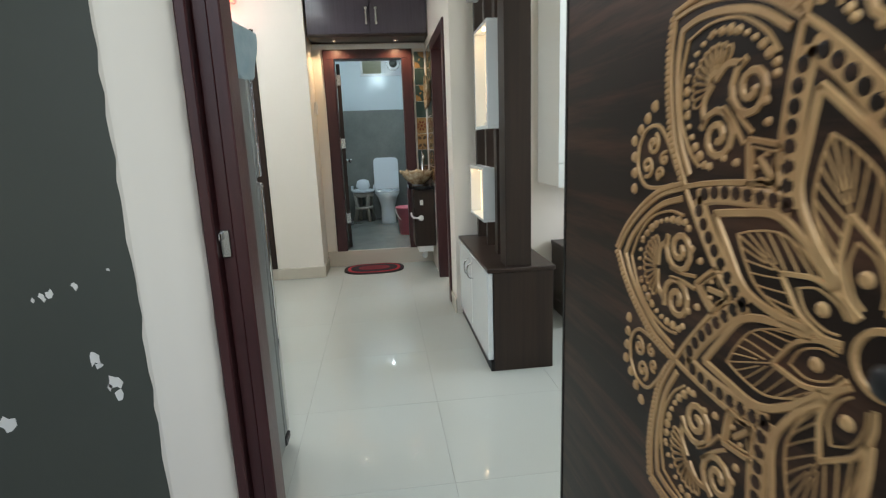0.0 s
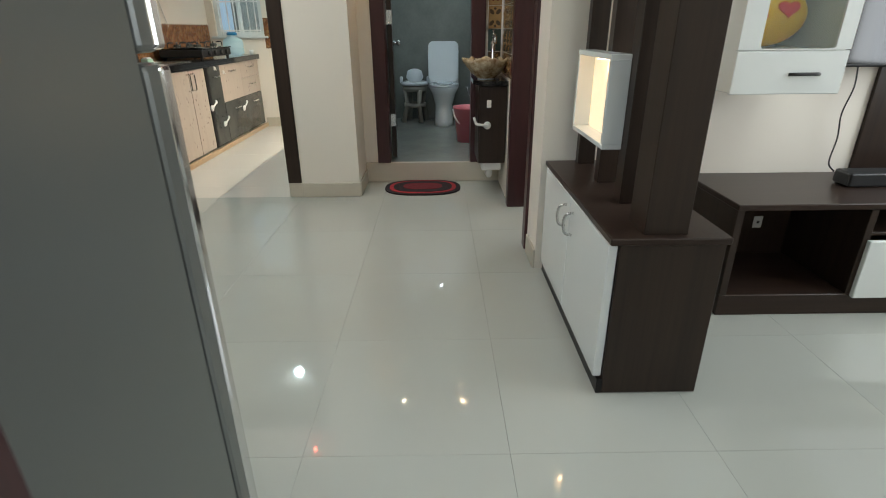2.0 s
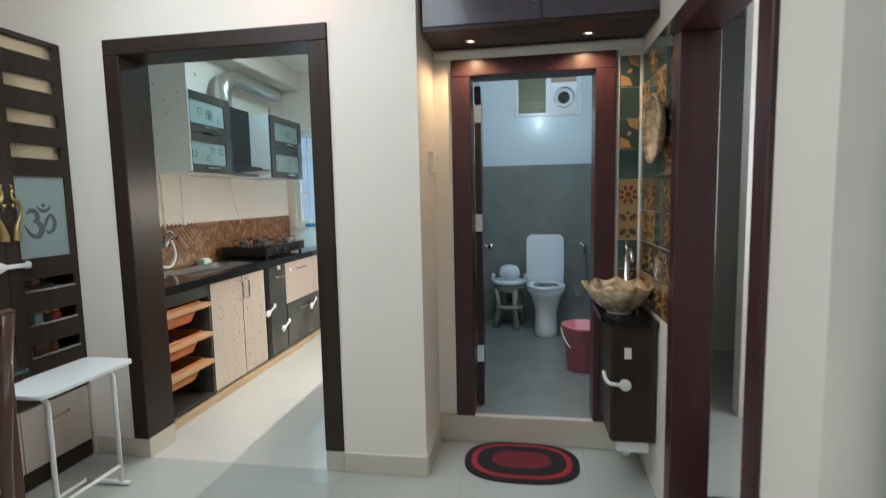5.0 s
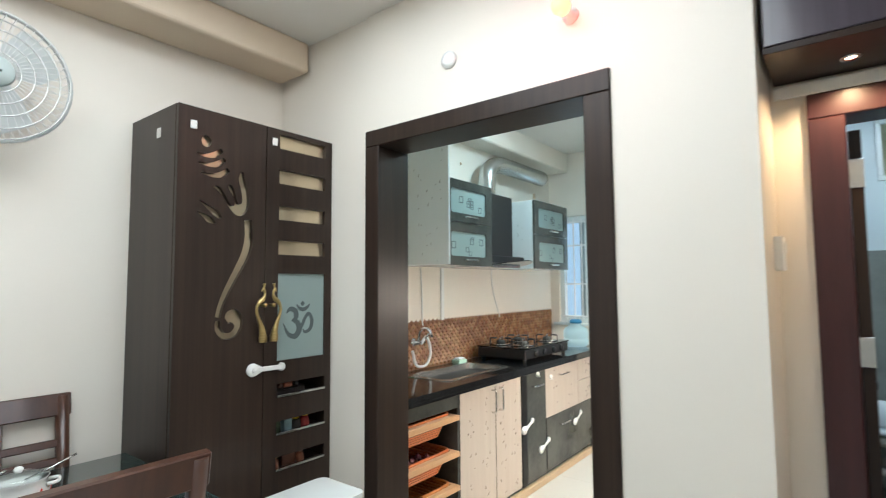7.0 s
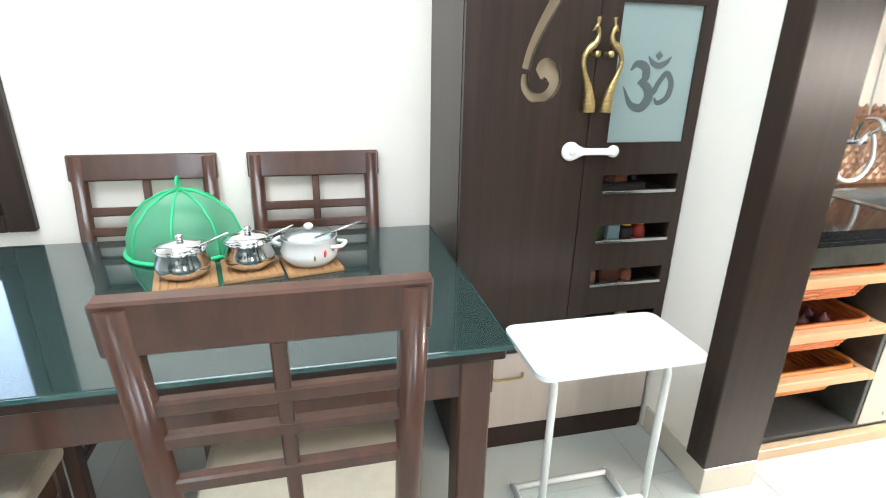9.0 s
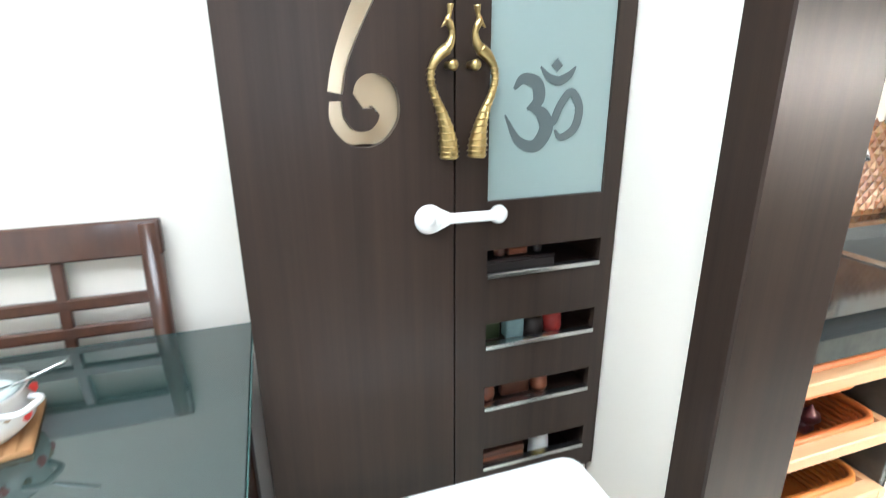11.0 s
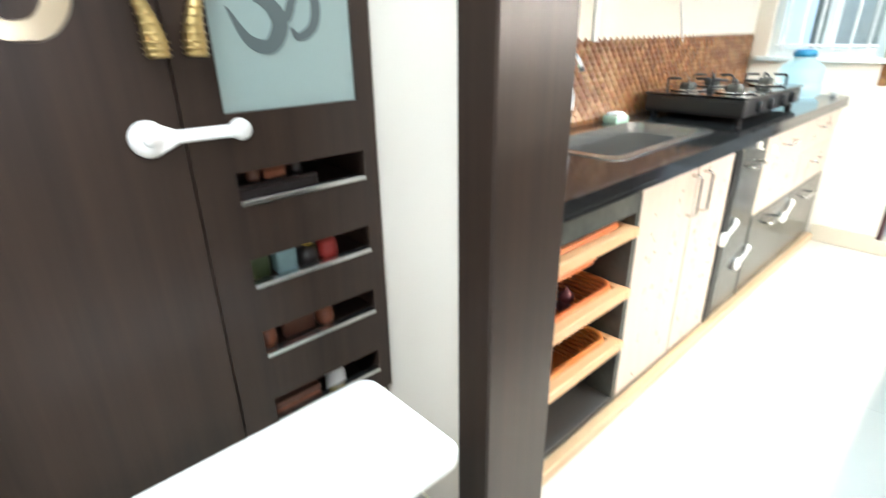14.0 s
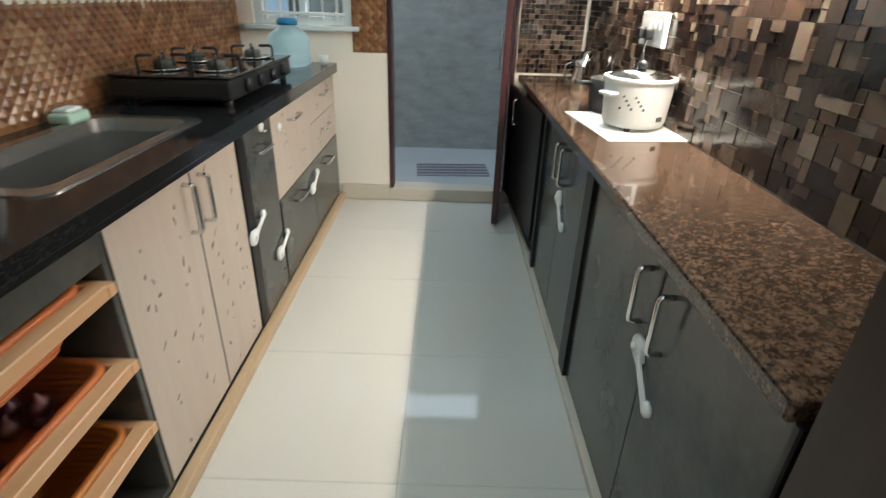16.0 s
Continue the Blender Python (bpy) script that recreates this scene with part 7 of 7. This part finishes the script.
part("handle", tube(bent([(-0.044, 0, 0.13), (-0.085, 0, 0.12), (-0.08, 0, 0.05), (-0.048, 0, 0.04)], 0.03), 0.006, 8), CHROME, kj)
for y, hh in ((2.75, 0.16), (2.30, 0.10)):
    kq = thing("steel_tumbler", "steel tumbler on the granite worktop", "tumbler", (1.40, y, 0.84))
    part("cup", lathe([(0, 0), (0.03, 0), (0.036, hh), (0.034, hh), (0.028, 0.005), (0, 0.005)], 20), CHROME, kq)
so = thing("switch_board", "white switch board with black plugs on mosaic tiles", "switch board", (1.462, 1.98, 1.155))
part("plate", bx(-0.018, 0.0, -0.125, 0.125, -0.06, 0.06, 0.004), PLASTIC, so)
for k in range(3):
    part("rocker", bx(-0.023, -0.018, -0.09 + 0.05 * k, -0.06 + 0.05 * k, 0.0, 0.035, 0.002), PLASTIC, so)
for y in (-0.02, 0.06):
    part("plug", bx(-0.05, -0.018, y - 0.018, y + 0.018, -0.035, 0.005, 0.006), BLKPLA, so, "black plug")
part("cord", tube([tuple(p) for p in spline([(-0.04, -0.02, -0.03), (-0.06, -0.08, -0.10), (-0.05, -0.16, -0.16), (-0.06, -0.2, -0.25)], 6)], 0.004, 6), BLKPLA, so)
sl_ = thing("strip_lamp", "warm LED strip lamp fixed along the mosaic tiles", "lamp", (1.462, 1.75, 1.405))
part("housing", bx(-0.022, 0.0, -0.78, 0.78, 0.0, 0.02, 0.002), PLASTIC, sl_)
klp = thing("kitchen_ceiling_lamp", "round white ceiling lamp in the kitchen", "ceiling light", (0.46, 1.52, H))
part("rim", lathe([(0.06, 0), (0.075, 0), (0.075, -0.02), (0.06, -0.022), (0.06, 0)], 32), PLASTIC, klp)
part("diffuser", lathe([(0, -0.018), (0.06, -0.018), (0.06, -0.01), (0, -0.01)], 32), LAMPC, klp, "glowing diffuser")
ud = thing("door_utility", "maroon utility door standing open beside the counter", "door", (1.035, 3.08, 0.0), -7)
part("leaf", bx(-0.035, 0.0, -0.40, 0.0, 0.02, 2.05, 0.002), FRAMEW, ud)
part("tower_bolt", tube([(-0.05, -0.36, 0.9), (-0.05, -0.36, 1.1)], 0.006, 8), STEEL, ud)
door_lining("utility_door_frame", "dark maroon utility door frame", [("jamb", (0.30, 0.325, 3.09, 3.22, 0.085, 2.07)), ("jamb", (1.045, 1.07, 3.09, 3.22, 0.085, 2.07)), ("lintel", (0.30, 1.07, 3.09, 3.22, 2.07, 2.10))], FRAMEW)
um = thing("utility_mat", "grey striped mat on the utility floor", "door mat", (0.72, 3.62, 0.05), 4)
for k in range(8):
    part("stripe", bx(-0.27, 0.27, -0.14 + 0.035 * k, -0.105 + 0.035 * k, 0, 0.010, 0.002), MAT2 if k % 2 else MAT3, um)
rt = thing("red_towel", "red towel hanging behind the utility door", "towel", (0.86, 3.9, 1.32))
bm = bmesh.new()
g_ = [[bm.verts.new((-0.15 + 0.03 * i, 0.012 * math.sin(i * 1.4), 0.5 * j / 6)) for j in range(7)] for i in range(11)]
for i in range(10):
    for j in range(6):
        bm.faces.new((g_[i][j], g_[i + 1][j], g_[i + 1][j + 1], g_[i][j + 1])).smooth = True
bmesh.ops.solidify(bm, geom=bm.faces[:], thickness=0.006)
part("cloth", bm, material("crimson_cloth", (0.40, 0.02, 0.05), 0.85, vary=0.2, scale=20), rt)
part("line", tube([(-1.05, 0, 0.5), (0.84, 0, 0.5)], 0.003, 6), STEEL, rt)

# ---------- tiles, last ----------
TILES = {}


def tile_mesh(w_, d_, mat, t=0.006):
    key = (round(w_, 3), round(d_, 3), mat.name)
    if key not in TILES:
        me = bpy.data.meshes.new("tile")
        b = bx(-w_ / 2, w_ / 2, -d_ / 2, d_ / 2, -t, 0, 0.0004)
        b.to_mesh(me)
        b.free()
        me.materials.append(mat)
        TILES[key] = me
    return TILES[key]


def tile_floor(parent, x0, x1, y0, y1, ox, oy, pitch, gap=0.0006, mat=None):
    i = math.floor((x0 - ox) / pitch)
    while ox + i * pitch < x1:
        a, b = max(x0, ox + i * pitch), min(x1, ox + (i + 1) * pitch)
        j = math.floor((y0 - oy) / pitch)
        while oy + j * pitch < y1:
            c, d = max(y0, oy + j * pitch), min(y1, oy + (j + 1) * pitch)
            if b - a > 0.01 and d - c > 0.01:
                o = new("tile", tile_mesh(b - a - gap, d - c - gap, mat or TILE_FLOOR))
                o.location = ((a + b) / 2, (c + d) / 2, 0)
                o.parent = parent
            j += 1
        i += 1


FLOOR = bpy.data.objects["floor"]
tile_floor(FLOOR, -0.70, 5.2, -3.385, 0.0, 1.775, -1.325, 0.60)
tile_floor(FLOOR, 1.60, 2.66, 0.0, 0.385, 1.775, -1.325, 0.60)
tile_floor(FLOOR, -0.035, 1.14, 0.0, 3.09, 0.56, 0.845, 0.585, 0.0016, TILE_KITCHEN)

# patterned tiles beside the basin
PW = bpy.data.objects["wall_passage_right"]


def motif_tile(kind, w_=0.0745):
    """A glazed tile with its raised pattern; kinds differ in ground and motif."""
    me = bpy.data.meshes.new("tile")
    h_ = 0.0745
    b = bx(-w_, w_, -h_, h_, 0.0, 0.006, 0.002)

    def lay(loop, holes=()):
        cut = [(max(-w_ + 0.002, min(w_ - 0.002, u)), v) for u, v in loop]
        plate(cut, [list(q) for q in holes], 0.0014, lambda u, v, q: (u, v, 0.0062 + q), b)

    def blob(cu, cv, r, n=10, sq=1.0, turn=0.0):
        return [(cu + r * math.cos(k * 2 * math.pi / n) * math.cos(turn) - sq * r * math.sin(k * 2 * math.pi / n) * math.sin(turn),
                 cv + r * math.cos(k * 2 * math.pi / n) * math.sin(turn) + sq * r * math.sin(k * 2 * math.pi / n) * math.cos(turn)) for k in range(n)]
    if kind in (1, 4):
        for k in range(8):
            a = k * math.pi / 4 + 0.39
            r = 0.036 if kind == 1 else (0.052 if k % 2 else 0.03)
            if abs(r * math.cos(a)) < w_ - 0.012:
                lay(blob(r * math.cos(a), r * math.sin(a), 0.015, 8, 0.55, a))
        lay(blob(0, 0, 0.014))
    elif kind == 2:
        for cu, cv in ((-w_, -h_), (w_, h_)):
            su, sv_ = (1 if cu < 0 else -1), (1 if cv < 0 else -1)
            lay([(cu + su * 0.004, cv + sv_ * 0.004), (cu + su * 0.06, cv + sv_ * 0.004), (cu + su * 0.045, cv + sv_ * 0.04), (cu + su * 0.004, cv + sv_ * 0.06)])
        lay(blob(0.0, 0.0, 0.014, 8, 0.6, 0.8))
    elif kind == 3:
        for su in (1, -1):
            for sv_ in (1, -1):
                lay(blob(su * w_ * 0.5, sv_ * 0.037, 0.022, 8, 0.6, su * sv_ * 0.8))
        for su in (1, -1):
            lay(blob(0, su * 0.058, 0.009, 8))
    for f_ in b.faces:
        f_.material_index = 1 if f_.calc_center_median().z > 0.0061 else 0
    b.to_mesh(me)
    b.free()
    me.materials.append((TEALG, SANDG, TEALG, SANDG, UMBERG)[kind])
    me.materials.append((TEALG, MOTIFB, MOTIFA, UMBERG, MOTIFA)[kind])
    return me


MOTIFS = [motif_tile(k) for k in range(5)]
NARROW = [motif_tile(k, 0.047) for k in range(5)]
rng = random.Random(5)
for r_ in range(8):
    z = 0.90 + 0.1525 * r_
    for c_ in range(4):
        o = new("tile", MOTIFS[rng.choice((0, 0, 1, 2, 3, 4, 4))])
        o.matrix_world = Matrix.Translation((2.6598, 0.310 - 0.1525 * c_, z)) @ pose(0, 0, 0, 0, -90, 0)
        o.parent = PW
BW = bpy.data.objects["wall_bath_front"]
for r_, kind in enumerate((4, 0, 3, 1, 0, 2, 0, 2)):
    o = new("tile", NARROW[kind])
    o.matrix_world = Matrix.Translation((2.597, 0.3998, 0.90 + 0.1525 * r_)) @ pose(0, 0, 0, 90, 0, 0)
    o.parent = BW
struct("trim_tile_corner", bx(2.645, 2.656, 0.388, 0.398, 0.82, 2.10), PLASTIC, "white corner trim between patterned tiles", "trim")
struct("trim_tile_end", bx(2.545, 2.549, 0.392, 0.398, 0.82, 2.07), PLASTIC, "white edge trim of patterned tiles", "trim")

# copper lozenges behind the long worktop
b = bmesh.new()


def lozenge(bm_, cu, cv, w_, h_, place, lift):
    base = [bm_.verts.new(place(cu + du * w_ * 0.97, cv + dv2 * h_ * 0.97, 0.0)) for du, dv2 in ((-1, 0), (0, -1), (1, 0), (0, 1))]
    top_ = bm_.verts.new(place(cu - 0.15 * w_, cv - 0.15 * h_, lift))
    for i in range(4):
        bm_.faces.new((base[i], base[(i + 1) % 4], top_))


for r_ in range(13):
    for c_ in range(62):
        u, v = 0.22 + 0.0465 * c_ + (0.02325 if r_ % 2 else 0), 0.892 + 0.0245 * r_
        if u < 3.08:
            lozenge(b, u, v, 0.0232, 0.0245, lambda p, q, w_: (-0.5665 + w_, p, q), 0.006)
bw = bmesh.new()
for r_ in range(13):
    for c_ in range(5):
        u, v = 0.115 + 0.0465 * c_ + (0.02325 if r_ % 2 else 0), 0.95 + 0.0245 * r_
        if u < 0.285:
            lozenge(bw, u, v, 0.0232, 0.0245, lambda p, q, w_: (p, 3.0965 - w_, q), 0.006)
bd_ = material("brown_tile_bed", (0.20, 0.09, 0.035), 0.35, vary=0.3, scale=20)
struct("backsplash_bed", bx(-0.5695, -0.567, 0.20, 3.098, 0.868, 1.195), bd_, "brown bed of the copper tiles", "backsplash")
struct("backsplash_bed", bx(0.095, 0.298, 3.097, 3.0995, 0.93, 1.27), bd_, "brown bed of the copper tiles", "backsplash")
tagged(part("backsplash_tiles", b, COPPER, bpy.data.objects["wall_kitchen_left"], "copper-brown relief tiles behind the worktop"), kind="stuff")
tagged(part("backsplash_tiles", bw, COPPER, bpy.data.objects["wall_kitchen_back"], "copper-brown relief tiles beside the window"), kind="stuff")

# brown mosaic behind the short worktop
rng = random.Random(9)
cell, nu, nv = 0.027, 104, 24
used = np.zeros((nu, nv), bool)
mo = bmesh.new()
for i in range(nu):
    for j in range(nv):
        if used[i, j]:
            continue
        a, c = rng.choice(((1, 1), (2, 1), (1, 2), (2, 2), (2, 3), (1, 1), (3, 2))), None
        w_, h_ = min(a[0], nu - i), min(a[1], nv - j)
        if used[i:i + w_, j:j + h_].any():
            w_ = h_ = 1
        used[i:i + w_, j:j + h_] = True
        y0, z0 = 0.25 + i * cell, 0.842 + j * cell
        up_ = rng.uniform(0.001, 0.006)
        bx(1.468 - up_, 1.4695, y0 + 0.0007, y0 + w_ * cell - 0.0007, z0 + 0.0007, z0 + h_ * cell - 0.0007, 0, mo)
me_ = bmesh.new()
for i in range(14):
    for j in range(24):
        x0, z0 = 1.075 + i * cell, 0.842 + j * cell
        bx(x0 + 0.0007, x0 + cell - 0.0007, 3.0985 - rng.uniform(0.001, 0.006), 3.0995, z0 + 0.0007, z0 + cell - 0.0007, 0, me_)
tagged(part("mosaic_tiles", me_, MOSAIC, bpy.data.objects["wall_kitchen_back"], "glossy brown and cream mosaic tiles"), kind="stuff")
tagged(part("mosaic_tiles", mo, MOSAIC, bpy.data.objects["wall_kitchen_right"], "glossy brown and cream mosaic tiles"), kind="stuff")
